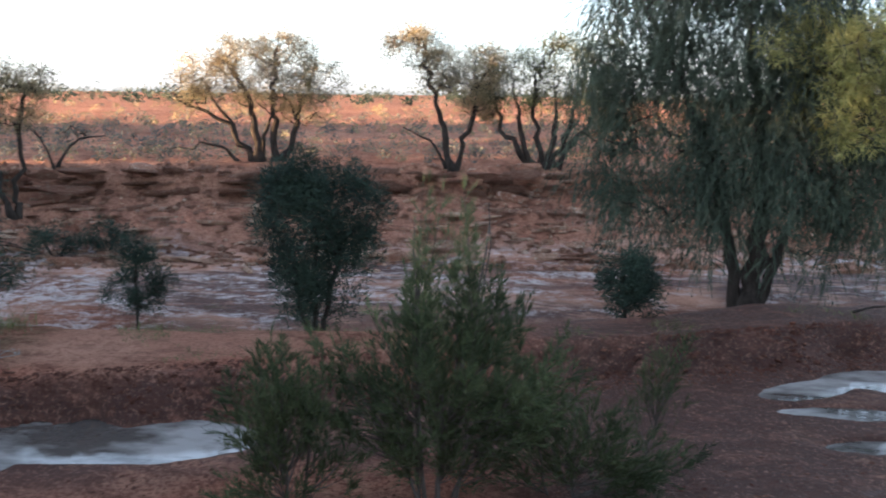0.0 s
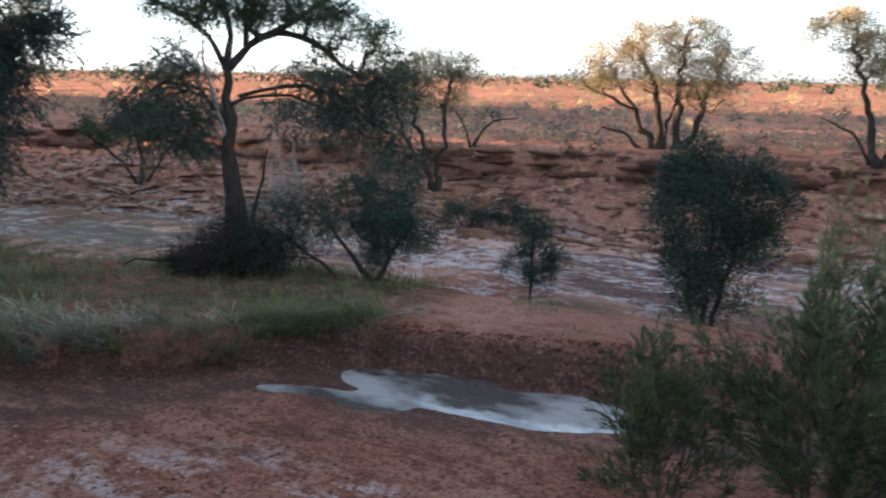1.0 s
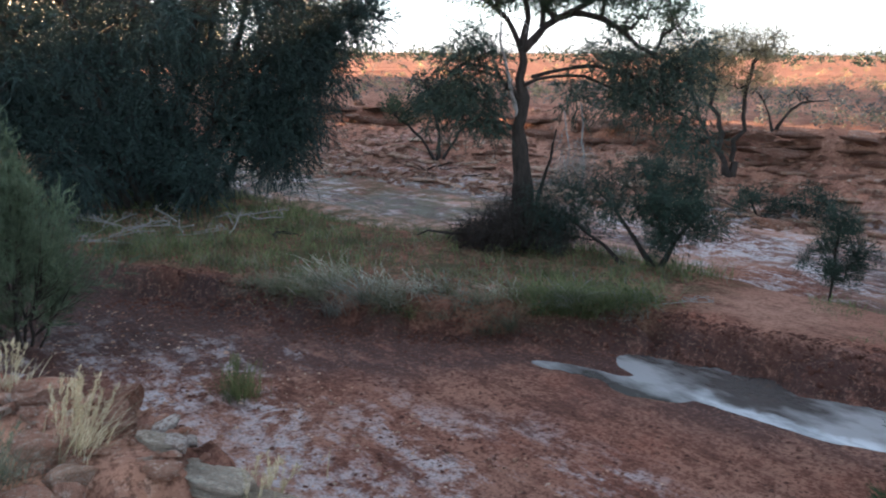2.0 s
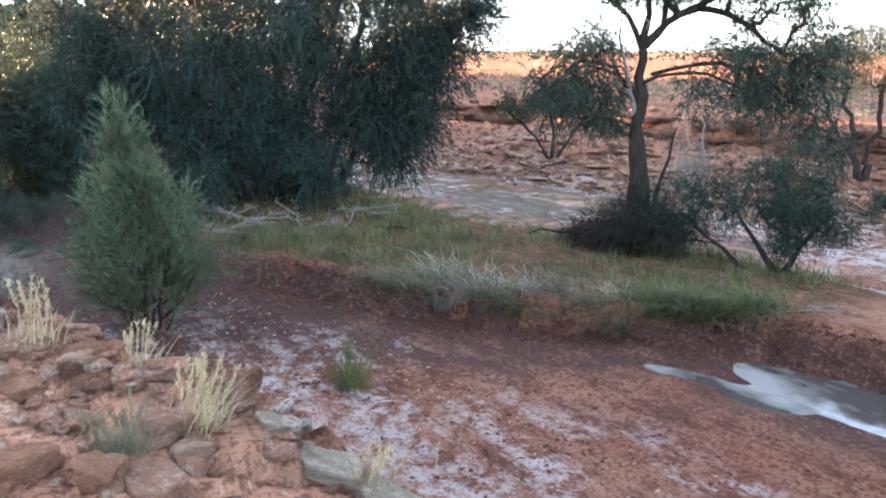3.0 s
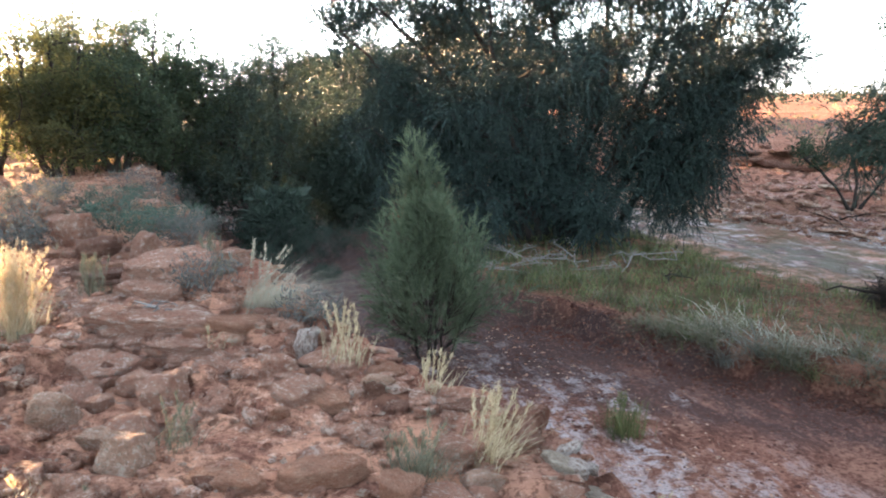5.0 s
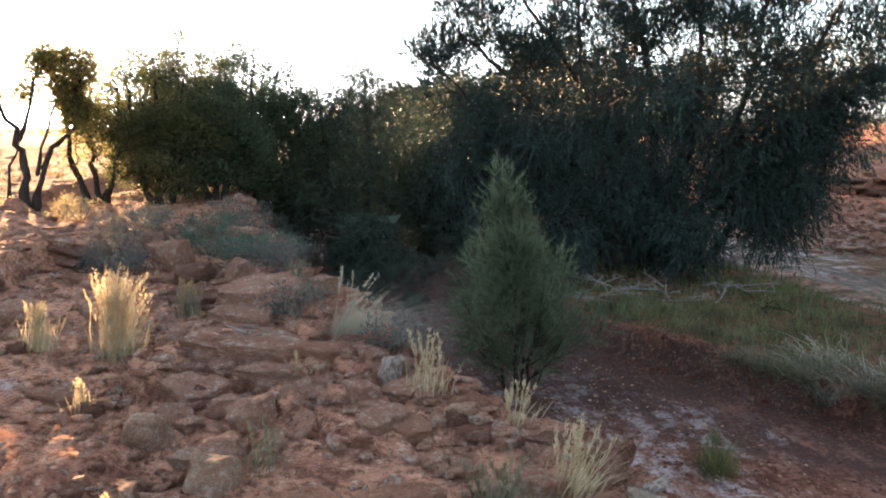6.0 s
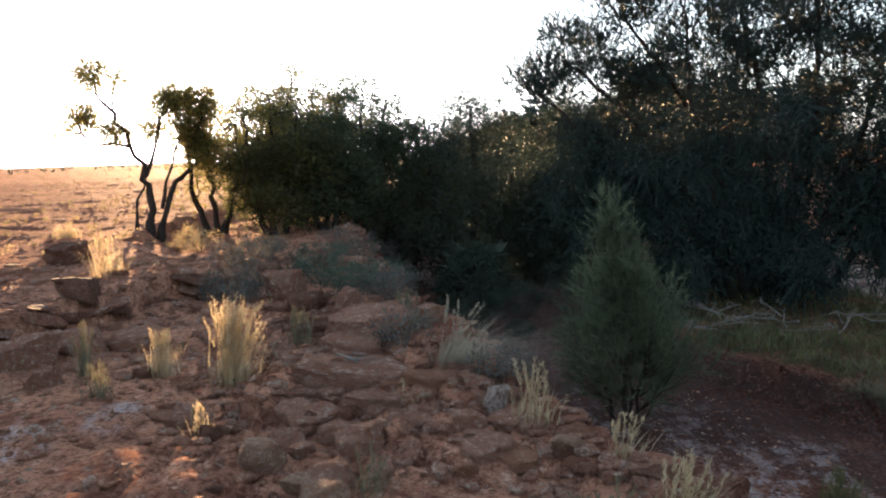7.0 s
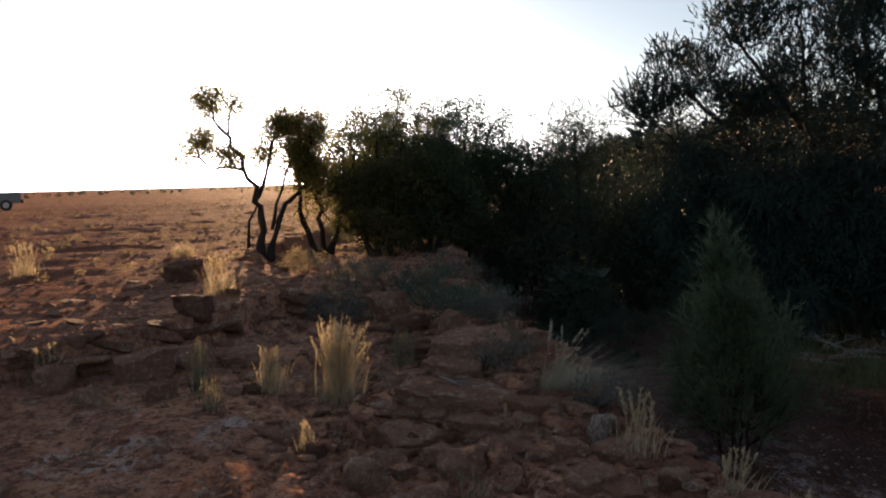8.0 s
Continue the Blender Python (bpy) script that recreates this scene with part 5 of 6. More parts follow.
ON_RIM = ((-3.22, 0.19, 0.21, 0.18, 0.19, ORANGE_STONE, "orange sandstone block beside a grass tuft"), (-3.55, 0.5, 0.2, 0.18, 0.17, STONE, "pinkish sandstone block at the rim"), (-3.28, 0.98, 0.12, 0.09, 0.07, QUARTZ, "small white crusted rock on the ledge rim"), (-3.32, 0.55, 0.22, 0.17, 0.12, PALE_STONE, "pale limestone rock on the ledge rim"),
          (-3.48, 1.0, 0.16, 0.1, 0.08, QUARTZ, "white crusted rock on the ledge rim"), (-4.12, 0.6, 0.2, 0.15, 0.1, STONE, "broken red rock at the rim"), (-3.36, 1.06, 0.1, 0.08, 0.06, QUARTZ, "small white crusted rock on the ledge rim"), (-3.1, 0.86, 0.14, 0.1, 0.06, STONE, "small flat red rock on the ledge rim"), (-4.5, 0.3, 0.24, 0.2, 0.12, PALE_STONE, "pale crusted rock at the rim"))
AT_BENCH = ((-7.0, -3.86, 0.48, 0.36, 0.42, STONE, "red boulder at the foot of the bench"), (-7.5, -3.72, 0.64, 0.4, 0.3, STONE, "flat red block at the foot of the bench"), (-6.2, -3.4, 0.26, 0.22, 0.24, STONE, "rounded red rock below the bench"), (-6.08, -3.9, 0.27, 0.22, 0.19, PALE_STONE, "small pale rock on red dirt"),
            (-11.8, -5.65, 0.6, 0.45, 0.44, DARK_STONE, "dark rock on the upper bench"), (-6.5, -4.5, 0.4, 0.3, 0.3, STONE, "broken red rock below the bench"), (-7.6, -3.3, 0.46, 0.34, 0.26, STONE, "broken red rock below the bench"), (-8.7, -4.2, 0.62, 0.4, 0.32, DARK_STONE, "weathered rock at the bench edge"))
for x, y, sx, sy, sz, m, label in BY_RIM + IN_RUBBLE + ON_RIM + AT_BENCH:
    stone(rs, x, y, sx, sy, sz, m, label, "", 0.2, tilt=5)


def slab_mesh(rng):
    """A layered flat slab about 1 across and 1 high: broken outline, stepped sides, a slightly uneven top."""
    n = 16
    a = np.linspace(0, 2 * math.pi, n, endpoint=False) + rng.normal(size=n) * 0.10
    r = 0.5 * (1 + 0.16 * np.sin(2 * a + rng.uniform(0, 6)) + 0.10 * np.sin(3 * a + rng.uniform(0, 6)) + rng.normal(size=n) * 0.07)
    V, F = [], []
    levels = ((-0.6, 0.86), (-0.05, 0.94), (0.0, 1.02), (0.34, 0.97), (0.36, 0.90), (0.72, 0.93), (0.86, 0.88), (0.95, 0.66), (1.0, 0.34))
    for h, k in levels:
        j = 1 + rng.normal(size=n) * 0.035
        V += [(r[i] * k * j[i] * math.cos(a[i]), r[i] * k * j[i] * math.sin(a[i]), h - 0.5 + rng.normal() * (0.03 if h < 0.8 else 0.06)) for i in range(n)]
    V.append((0, 0, 0.5 + rng.normal() * 0.05))
    for q in range(len(levels) - 1):
        for i in range(n):
            i2 = (i + 1) % n
            u, v, w, x = q * n + i, q * n + i2, q * n + n + i2, q * n + n + i
            F += [(u, v, w), (u, w, x)]
    last = (len(levels) - 1) * n
    F += [(last + i, last + (i + 1) % n, len(V) - 1) for i in range(n)]
    return mesh_np("slab", V, F)


SLABS = {}
for m in (STONE, PALE_STONE, DARK_STONE, ORANGE_STONE, CRUST):
    SLABS[m.name] = [slab_mesh(rs) for _ in range(7)]
    for me in SLABS[m.name]:
        me.materials.append(m)


def slab(rng, x, y, sx, sy, sz, material, label, grp="", lift=0.0, turn=None, tilt=3):
    ob = new("rock_slab", SLABS[material.name][int(rng.integers(7))])
    t = [radians(v) for v in (rng.normal() * tilt, rng.normal() * tilt, rng.uniform(0, 360) if turn is None else turn)]
    ob.matrix_world = Matrix.LocRotScale((x, y, ground_at(x, y) + sz * 0.3 + lift), Euler(t), (sx, sy, sz))
    return tagged(ob, label, "rock", grp)


slab(rs, -6.02, -0.5, 0.42, 0.34, 0.09, STONE, "flat sandstone slab near the rim")
slab(rs, -6.0, -0.49, 0.40, 0.30, 0.08, ORANGE_STONE, "flat sandstone slab stacked on another", lift=0.085, turn=70)
slab(rs, -6.35, -1.05, 0.95, 0.62, 0.17, STONE, "long flat sandstone slab on the ledge", turn=95)
slab(rs, -7.1, -1.18, 0.56, 0.40, 0.13, STONE, "flat sandstone slab on the ledge", turn=80)
slab(rs, -3.5, -0.1, 0.34, 0.26, 0.08, ORANGE_STONE, "thin sandstone slab with an undercut edge", lift=0.02)
slab(rs, -4.5, -0.14, 0.34, 0.28, 0.07, STONE, "rounded flat slab set in red dirt", turn=20)
slab(rs, -5.3, -0.6, 0.5, 0.36, 0.10, STONE, "flat sandstone slab on the ledge")
slab(rs, -5.5, -1.3, 0.55, 0.40, 0.10, STONE, "flat sandstone slab on the ledge")
slab(rs, -8.2, -1.75, 0.7, 0.45, 0.14, DARK_STONE, "weathered slab between the boulders")
slab(rs, -3.06, 1.04, 0.5, 0.2, 0.05, CRUST, "pale tongue of cemented sand on the ledge rim", turn=24, tilt=0)
slab(rs, -2.72, 1.16, 0.42, 0.24, 0.05, CRUST, "pale tongue of cemented sand on the ledge rim", turn=20, tilt=0)
slab(rs, -3.34, 0.93, 0.24, 0.12, 0.04, CRUST, "small pale patch of cemented sand", turn=30, tilt=0)
heaps = {m.name: [] for m in (STONE, PALE_STONE, DARK_STONE)}
# cracked paving of slabs and rubble on the ledge
LEDGE = "rocks on the near ledge"
count = 0
while count < 240:
    x = rs.uniform(-15.5, -1.6) if count < 180 else rs.uniform(-9.5, -4.3)
    inward = rs.uniform(0, 1) ** 1.6 * 3.2 - 0.05 if count < 150 else rs.uniform(0.2, 5.5) if count < 180 else rs.uniform(0, 2.4)
    y = float(along(EDGE, x)) - inward
    if math.hypot(x, y + 0.2) < 2.0 or (-3.6 < x < -2.4 and y > 0.6):
        continue
    kind = rs.random()
    if kind < 0.5:
        w = rs.uniform(0.14, 0.42)
        slab(rs, x, y, w, w * rs.uniform(0.55, 0.9), rs.uniform(0.04, 0.09), (STONE, STONE, ORANGE_STONE, DARK_STONE)[int(rs.integers(4))], "flat broken sandstone slab set in red dirt", LEDGE, tilt=5)
    else:
        w = rs.uniform(0.06, 0.2)
        stone(rs, x, y, w, w * rs.uniform(0.6, 0.95), w * rs.uniform(0.45, 0.8), (STONE, STONE, ORANGE_STONE, DARK_STONE, STONE)[int(rs.integers(5))], "loose broken rock on the ledge", LEDGE, 0.22, tilt=12)
    count += 1
# the bench behind: a broken step of dark slabs
for k in range(84):
    u = k / 83
    y = -8.6 + 6.2 * u + rs.normal() * 0.08
    x = -float(along(BENCH, y)) - 0.18 + rs.normal() * 0.12
    w = rs.uniform(0.2, 0.6)
    m = DARK_STONE if k % 2 else STONE
    stone(rs, x, y, w, w * rs.uniform(0.4, 0.8), rs.uniform(0.07, 0.17), m, "", "", 0.15, tilt=8, z=ground_at(x - 0.3, y) - rs.uniform(0.08, 0.32), store=heaps[m.name])
# the far bank: a shelf of slabs and broken stones below it
for k in range(126):
    x = -30 + 38 * (k % 42 + 0.37 * (k // 42)) / 42 + rs.normal() * 0.15
    y = float(along(FAR_LIP, x)) + rs.uniform(-0.75, -0.2) + (0, 0.25, -0.2)[k // 42]
    w = rs.uniform(0.4, 1.15)
    slope = math.degrees(math.atan2(float(along(FAR_LIP, x + 0.5)) - float(along(FAR_LIP, x - 0.5)), 1))
    stone(rs, x, y, w, w * 0.55, rs.uniform(0.09, 0.2), DARK_STONE, "overhanging dark layered slab on the far bank", "slabs of the far bank shelf", 0.3, turn=slope + rs.normal() * 10, tilt=3, z=(-0.18, -0.38, -0.58)[k // 42] + rs.uniform(-0.1, 0.06), name="rock_slab")
for k in range(950):
    x = rs.uniform(-27, 8)
    f, l = float(along(FAR_FOOT, x)), float(along(FAR_LIP, x))
    y = f + (l - f) * rs.uniform(-0.25, 1.15)
    if x < -9 and rs.random() < 0.6:
        continue
    w = rs.uniform(0.08, 0.36) if rs.random() < 0.85 else rs.uniform(0.4, 0.9)
    m = (DARK_STONE, STONE, PALE_STONE, STONE, STONE)[int(rs.integers(5))]
    stone(rs, x, y, w, w * rs.uniform(0.25, 0.55), w * rs.uniform(0.16, 0.32), m, "", "", 0.22, turn=rs.normal() * 18, tilt=8, store=heaps[m.name])
for k in range(260):
    x = rs.uniform(-26, 6)
    y = float(along(FAR_FOOT, x)) + rs.uniform(-0.3, 2.6)
    w = rs.uniform(0.25, 0.95)
    m = PALE_STONE if k % 3 else DARK_STONE
    stone(rs, x, y, w, w * rs.uniform(0.2, 0.4), rs.uniform(0.05, 0.11), m, "", "", 0.15, turn=rs.normal() * 12 + 8, tilt=4, store=heaps[m.name])
for k in range(1400):
    x = rs.uniform(-17, 1.5)
    y = float(along(EDGE, x)) + (0.9 - rs.uniform(0, 1) ** 1.3 * 4.5 if k < 1000 else rs.uniform(-0.3, 1.5) if k < 1500 else -rs.uniform(0, 1) ** 1.4 * 3.0)
    if math.hypot(x, y + 0.2) < 1.7:
        continue
    w = rs.uniform(0.05, 0.17) if k < 1000 else rs.uniform(0.08, 0.34) if k < 1500 else rs.uniform(0.1, 0.28)
    m = (STONE, STONE, PALE_STONE, DARK_STONE, STONE, STONE)[int(rs.integers(6))] if k % 3 else STONE
    if w > 0.12 and -3.6 < x < -2.4 and y > 0.6:
        w = 0.1
    stone(rs, x, y, w, w * rs.uniform(0.5, 0.9), w * rs.uniform(0.22, 0.5), m, "", "", 0.25, tilt=12, store=heaps[m.name])
for k in range(700):
    x = rs.uniform(-7.4, -2.7)
    y = float(along(EDGE, x)) - 0.05 - rs.uniform(0, 1) ** 1.2 * 2.3
    if math.hypot(x, y + 0.2) < 2.2:
        continue
    w = rs.uniform(0.04, 0.15)
    if float(fbm(np.array(x), np.array(y), 1.1, 95, 3)) < rs.uniform(-0.25, 0.25):
        continue
    m = (STONE, STONE, STONE, DARK_STONE)[int(rs.integers(4))]
    stone(rs, x, y, w, w * rs.uniform(0.5, 0.95), w * rs.uniform(0.3, 0.7), m, "", "", 0.15, tilt=16, store=heaps[m.name])
for k in range(170):
    x = rs.uniform(-21, -11.5)
    y = float(along(EDGE, x)) + rs.uniform(-0.4, 1.4)
    w = rs.uniform(0.12, 0.45)
    m = (STONE, STONE, DARK_STONE)[int(rs.integers(3))]
    stone(rs, x, y, w, w * rs.uniform(0.5, 0.9), w * rs.uniform(0.3, 0.6), m, "", "", 0.2, tilt=10, store=heaps[m.name])
# the bench and the plain behind: low broken plates
for k in range(420):
    r, q = 8.0 * (60 / 8.0) ** rs.uniform(0, 1) ** 1.2, radians(rs.uniform(94, 142))
    x, y = -r * math.sin(q), r * math.cos(q)
    if y > float(along(EDGE, x)) - 1.0:
        continue
    w = rs.uniform(0.06, 0.28)
    m = (STONE, DARK_STONE, STONE, DARK_STONE)[int(rs.integers(4))]
    stone(rs, x, y, w, w * rs.uniform(0.5, 0.9), w * rs.uniform(0.08, 0.2), m, "", "", 0.2, tilt=7, store=heaps[m.name])
for m in (EARTH, DAMP_EARTH):
    STONES[m.name] = [me.copy() for me in STONES[STONE.name]]
    for me in STONES[m.name]:
        me.materials.clear()
        me.materials.append(m)
    heaps[m.name] = []
for k in range(560):
    x = rs.uniform(-12, 4)
    o = rs.uniform(-0.55, 0.12)
    w = rs.uniform(0.025, 0.10)
    m = EARTH if o > -0.1 and k % 3 == 0 else DAMP_EARTH
    stone(rs, x, float(along(BAR_NEAR, x)) + o, w, w * rs.uniform(0.6, 1), w * rs.uniform(0.4, 0.8), m, "", "", 0.2, tilt=14, store=heaps[m.name])
joined_stones("bank_clods", heaps[EARTH.name], EARTH, "crumbling red earth clods on the cut bank")
joined_stones("damp_clods", heaps[DAMP_EARTH.name], DAMP_EARTH, "dark damp clods at the foot of the cut bank")
joined_stones("red_rubble", heaps[STONE.name], STONE, "broken red rubble on the banks and the plain")
joined_stones("pale_rubble", heaps[PALE_STONE.name], PALE_STONE, "broken pale rubble on both banks")
joined_stones("dark_rubble", heaps[DARK_STONE.name], DARK_STONE, "broken dark rubble on the banks and the plain")


def pebbles(name, rng, xy, size, material, label, category="pebbles"):
    """Very many small stones as one sheet of stuff: squashed eight-sided lumps."""
    xy = np.asarray(xy)
    n = len(xy)
    oct_v = np.array([(1, 0, 0), (0, 1, 0), (-1, 0, 0), (0, -1, 0), (0, 0, 1), (0, 0, -0.6)], float)
    oct_f = np.array([(0, 1, 4), (1, 2, 4), (2, 3, 4), (3, 0, 4), (1, 0, 5), (2, 1, 5), (3, 2, 5), (0, 3, 5)])
    s = size * rng.uniform(0.35, 1.0, (n, 1, 1)) ** 2 * np.stack([rng.uniform(0.6, 1.2, n), rng.uniform(0.6, 1.2, n), rng.uniform(0.35, 0.7, n)], -1)[:, None]
    v = oct_v[None] * s + rng.normal(size=(n, 6, 3)) * 0.18 * s
    a = rng.uniform(0, 6.28, n)
    c, q = np.cos(a)[:, None], np.sin(a)[:, None]
    v = np.stack([v[..., 0] * c - v[..., 1] * q, v[..., 0] * q + v[..., 1] * c, v[..., 2]], -1)
    v += np.concatenate([xy, land(xy[:, 0], xy[:, 1])[:, None]], 1)[:, None]
    f = oct_f[None] + 6 * np.arange(n)[:, None, None]
    me = mesh_np(name, v.reshape(-1, 3), f.reshape(-1, 3))
    me.materials.append(material)
    return tagged(new(name, me), label, category, kind="stuff")


def strew(rng, n, x0, x1, line, lo, hi, power=1.0):
    x = rng.uniform(x0, x1, n)
    return np.stack([x, along(line, x) + lo + (hi - lo) * rng.uniform(0, 1, n) ** power], -1)


rs = R(102)
pebbles("ledge_pebbles", rs, strew(rs, 7000, -12, 1, EDGE, 0.9, -5.0), 0.05, STONE, "loose red pebbles strewn over the ledge")
pebbles("ledge_chips", rs, strew(rs, 1100, -12, 2, EDGE, 0.7, -4.0), 0.04, PALE_STONE, "pale stone chips strewn over the ledge")
pebbles("bank_scree", rs, strew(rs, 5200, -28, 8, FAR_FOOT, -0.8, 5.0), 0.14, DARK_STONE, "broken scree on the far bank")
pebbles("bank_chips", rs, strew(rs, 1500, -28, 8, FAR_FOOT, -0.5, 4.5), 0.12, PALE_STONE, "pale stone chips on the far bank")
r, q = 7.5 * (150 / 7.5) ** rs.uniform(0, 1, 8000), np.radians(rs.uniform(92, 145, 8000))
wide = np.stack([-r * np.sin(q), r * np.cos(q)], -1)
wide = wide[wide[:, 1] < along(EDGE, wide[:, 0]) - 0.8]
pebbles("plain_rubble", rs, wide, 0.085, STONE, "broken red stones strewn over the western plain")
pebbles("mud_clods", rs, strew(rs, 5000, -12, 5, BAR_NEAR, -0.9, 0.1, 0.6), 0.045, DAMP_EARTH, "red mud clods along the cut bank", "clods")
pebbles("bed_chips", rs, strew(rs, 1800, -12, 3, EDGE, 0.9, 4.5), 0.035, PALE_STONE, "pale chips strewn on the creek bed")
pebbles("bed_crumbs", rs, strew(rs, 4000, -12, 4, EDGE, 1.1, 6.0), 0.035, DAMP_EARTH, "crumbs of dried mud on the creek bed", "clods")


# ---------------------------------------------------------------- grass
def blades(rng, base, height, width, lean, curl, wind=(0, 0)):
    """Bent grass blades rising from the given places: five-cornered strips."""
    n = len(base)
    h = height * rng.uniform(0.45, 1.15, (n, 1))
    a = rng.uniform(0, 2 * math.pi, n)
    out = np.stack([np.cos(a) + wind[0], np.sin(a) + wind[1], 0 * a], -1)
    side = np.stack([-np.sin(a), np.cos(a), 0 * a], -1) * width * rng.uniform(0.6, 1.3, (n, 1)) * 0.5
    up = np.array([[0, 0, 1.0]])
    le, cu = lean * rng.uniform(0.2, 1.5, (n, 1)), curl * rng.uniform(0.3, 1.5, (n, 1))
    rows = []
    for u, w in ((0.0, 1.0), (0.4, 0.95), (0.75, 0.7), (1.0, 0.12)):
        p = base + up * h * (u - 0.6 * np.minimum(cu, 1.5) * u * u) + out * h * (le * u + cu * u * u)
        rows += [p - side * w, p + side * w]
    V = np.stack(rows, 1).reshape(-1, 3)
    k = np.arange(n)[:, None, None] * 8 + np.array([(0, 1, 3, 2), (2, 3, 5, 4), (4, 5, 7, 6)])[None]
    return V, k.reshape(-1, 4)


def tuft(name, rng, x, y, n, height, radius, material, label, lean=0.35, curl=0.25, width=0.006, heads=0, wind=(0, 0), grp="", head_size=0.09):
    """One tussock: blades, and stalks with seed heads."""
    top = tagged(new(name), label, "grass", grp)
    z = ground_at(x, y) - 0.02
    top.location = (x, y, z)
    p = rng.normal(size=(n, 2)) * radius * 0.5
    V, F = blades(rng, np.c_[p, np.zeros(n)], height, width, lean, curl, wind)
    tagged(part("blade_clump", mesh_np("blade_clump", V, F), material, top), kind="stuff")
    if heads:
        p = np.c_[rng.normal(size=(heads, 2)) * radius * 0.35, np.zeros(heads)]
        a = rng.uniform(0, 6.28, heads)
        chains, tops = [], []
        for q in range(heads):
            h, l = height * rng.uniform(0.75, 1.15), lean * rng.uniform(0.2, 0.9)
            o = np.array([math.cos(a[q]) + wind[0], math.sin(a[q]) + wind[1], 0])
            line = np.array([p[q] + np.array([0, 0, h * u]) + o * h * l * u**1.6 for u in np.linspace(0, 1, 5)])
            chains.append((line, np.linspace(0.0022, 0.0012, 5)))
            tops.append((line[-1], line[-1] - line[-2]))
        V, F = tubes(chains, 3)
        tagged(part("stalk", mesh_np("stalk", V, F), material, top), kind="stuff")
        c = np.concatenate([t + (d / np.linalg.norm(d)) * head_size * np.linspace(-0.7, 0.9, 20)[:, None] for t, d in tops])
        V, F = leaves(rng, c, np.full((len(c), 3), 0.005), len(c) * 3, 0.032, 0.0042, (wind[0] * 0.3, wind[1] * 0.3, 1.0, 0.26))
        tagged(part("seed_head_spray", mesh_np("seed_head_spray", V, F), material, top), kind="stuff")
    return top


WIND = (0.35, 0.5)
T = "dry tufts on the ledge"
rg = R(110)
tuft("grass_tuft", rg, -6.36, -2.0, 300, 0.34, 0.12, STRAW, "tall golden grass tuft with seed heads in the sun", 0.38, 0.2, 0.004, 24, (0.3, 0.5), T, 0.13)
tuft("grass_tuft", rg, -6.42, -2.04, 60, 0.47, 0.13, STRAW, "tall golden seed stalks fanning out from a tuft", 0.38, 0.12, 0.004, 60, (0.25, 0.45), T, 0.15)
tuft("grass_tuft", rg, -6.55, -2.62, 160, 0.26, 0.1, STRAW, "small golden grass tuft with pale heads", 0.25, 0.12, 0.005, 16, (0.1, 0.2), T, 0.10)
tuft("grass_tuft", rg, -3.52, 0.66, 150, 0.24, 0.11, STRAW, "straw-coloured grass tuft leaning over the rim", 0.35, 0.22, 0.004, 13, (0.5, 0.8), T, 0.12)
tuft("grass_tuft", rg, -3.46, 0.32, 420, 0.15, 0.13, GREY_GRASS, "low grey-green grass clump beside a rock", 0.55, 0.3, 0.003, 10, (0.2, 0.3), T)
tuft("grass_tuft", rg, -6.6, -0.34, 700, 0.46, 0.15, PALE_GRASS, "pale wind-bent grass tussock on the rim", 0.42, 0.6, 0.0035, 8, (0.6, 1.1), T, 0.10)
tuft("grass_tuft", rg, -4.98, 0.16, 110, 0.27, 0.14, STRAW, "thin straw grass tuft at the rim", 0.3, 0.25, 0.004, 10, (0.2, 0.3), T, 0.10)
tuft("grass_tuft", rg, -4.4, 0.6, 60, 0.15, 0.1, STRAW, "sparse straw stalks at the rim", 0.35, 0.2, 0.004, 7, (0.3, 0.5), T, 0.08)
tuft("grass_tuft", rg, -2.86, 1.16, 40, 0.12, 0.14, STRAW, "sparse straw stalks at the rim", 0.35, 0.2, 0.004, 8, (0.3, 0.5), T, 0.09)
tuft("grass_tuft", rg, -4.05, -0.75, 100, 0.16, 0.12, GREY_GRASS, "thin dry grass tuft among rubble", 0.4, 0.25, 0.004, 5, WIND, T)
tuft("grass_tuft", rg, -5.04, -1.86, 40, 0.14, 0.06, STRAW, "tiny orange weed among rubble", 0.25, 0.15, 0.006, 5, (0, 0), T, 0.05)
tuft("grass_tuft", rg, -6.56, -3.24, 70, 0.34, 0.06, GREY_GRASS, "thin upright weed on red dirt", 0.2, 0.1, 0.006, 8, (0, 0), T)
tuft("grass_tuft", rg, -5.9, -2.84, 80, 0.2, 0.09, GREY_GRASS, "small grey weed on red dirt", 0.35, 0.1, 0.005, 6, (0, 0), T)
tuft("grass_tuft", rg, -7.65, -1.72, 110, 0.26, 0.16, GREY_GRASS, "thin dry stalks between slabs", 0.25, 0.15, 0.004, 18, (0, 0), T)
tuft("grass_tuft", rg, -8.0, -0.75, 160, 0.28, 0.14, GREY_GRASS, "thin dry stalks beside a boulder", 0.25, 0.15, 0.004, 10, (0, 0), T)
tuft("grass_tuft", rg, -10.0, -4.46, 180, 0.38, 0.18, STRAW, "dry golden weed on the bench", 0.3, 0.2, 0.005, 16, (0.1, 0.1), T)
tuft("grass_tuft", rg, -6.75, -4.7, 200, 0.24, 0.22, STRAW, "dry golden grass on the bench", 0.45, 0.3, 0.005, 10, (0.2, 0.2), T)
tuft("grass_tuft", rg, -12.57, -8.81, 150, 0.42, 0.2, STRAW, "dry golden weed on the plain", 0.3, 0.2, 0.006, 16, (0.1, 0.1), T)
tuft("grass_tuft", rg, -15.8, -7.6, 260, 0.32, 0.22, STRAW, "rounded golden grass tuft on the plain", 0.5, 0.3, 0.008, 0, (0, 0), T)
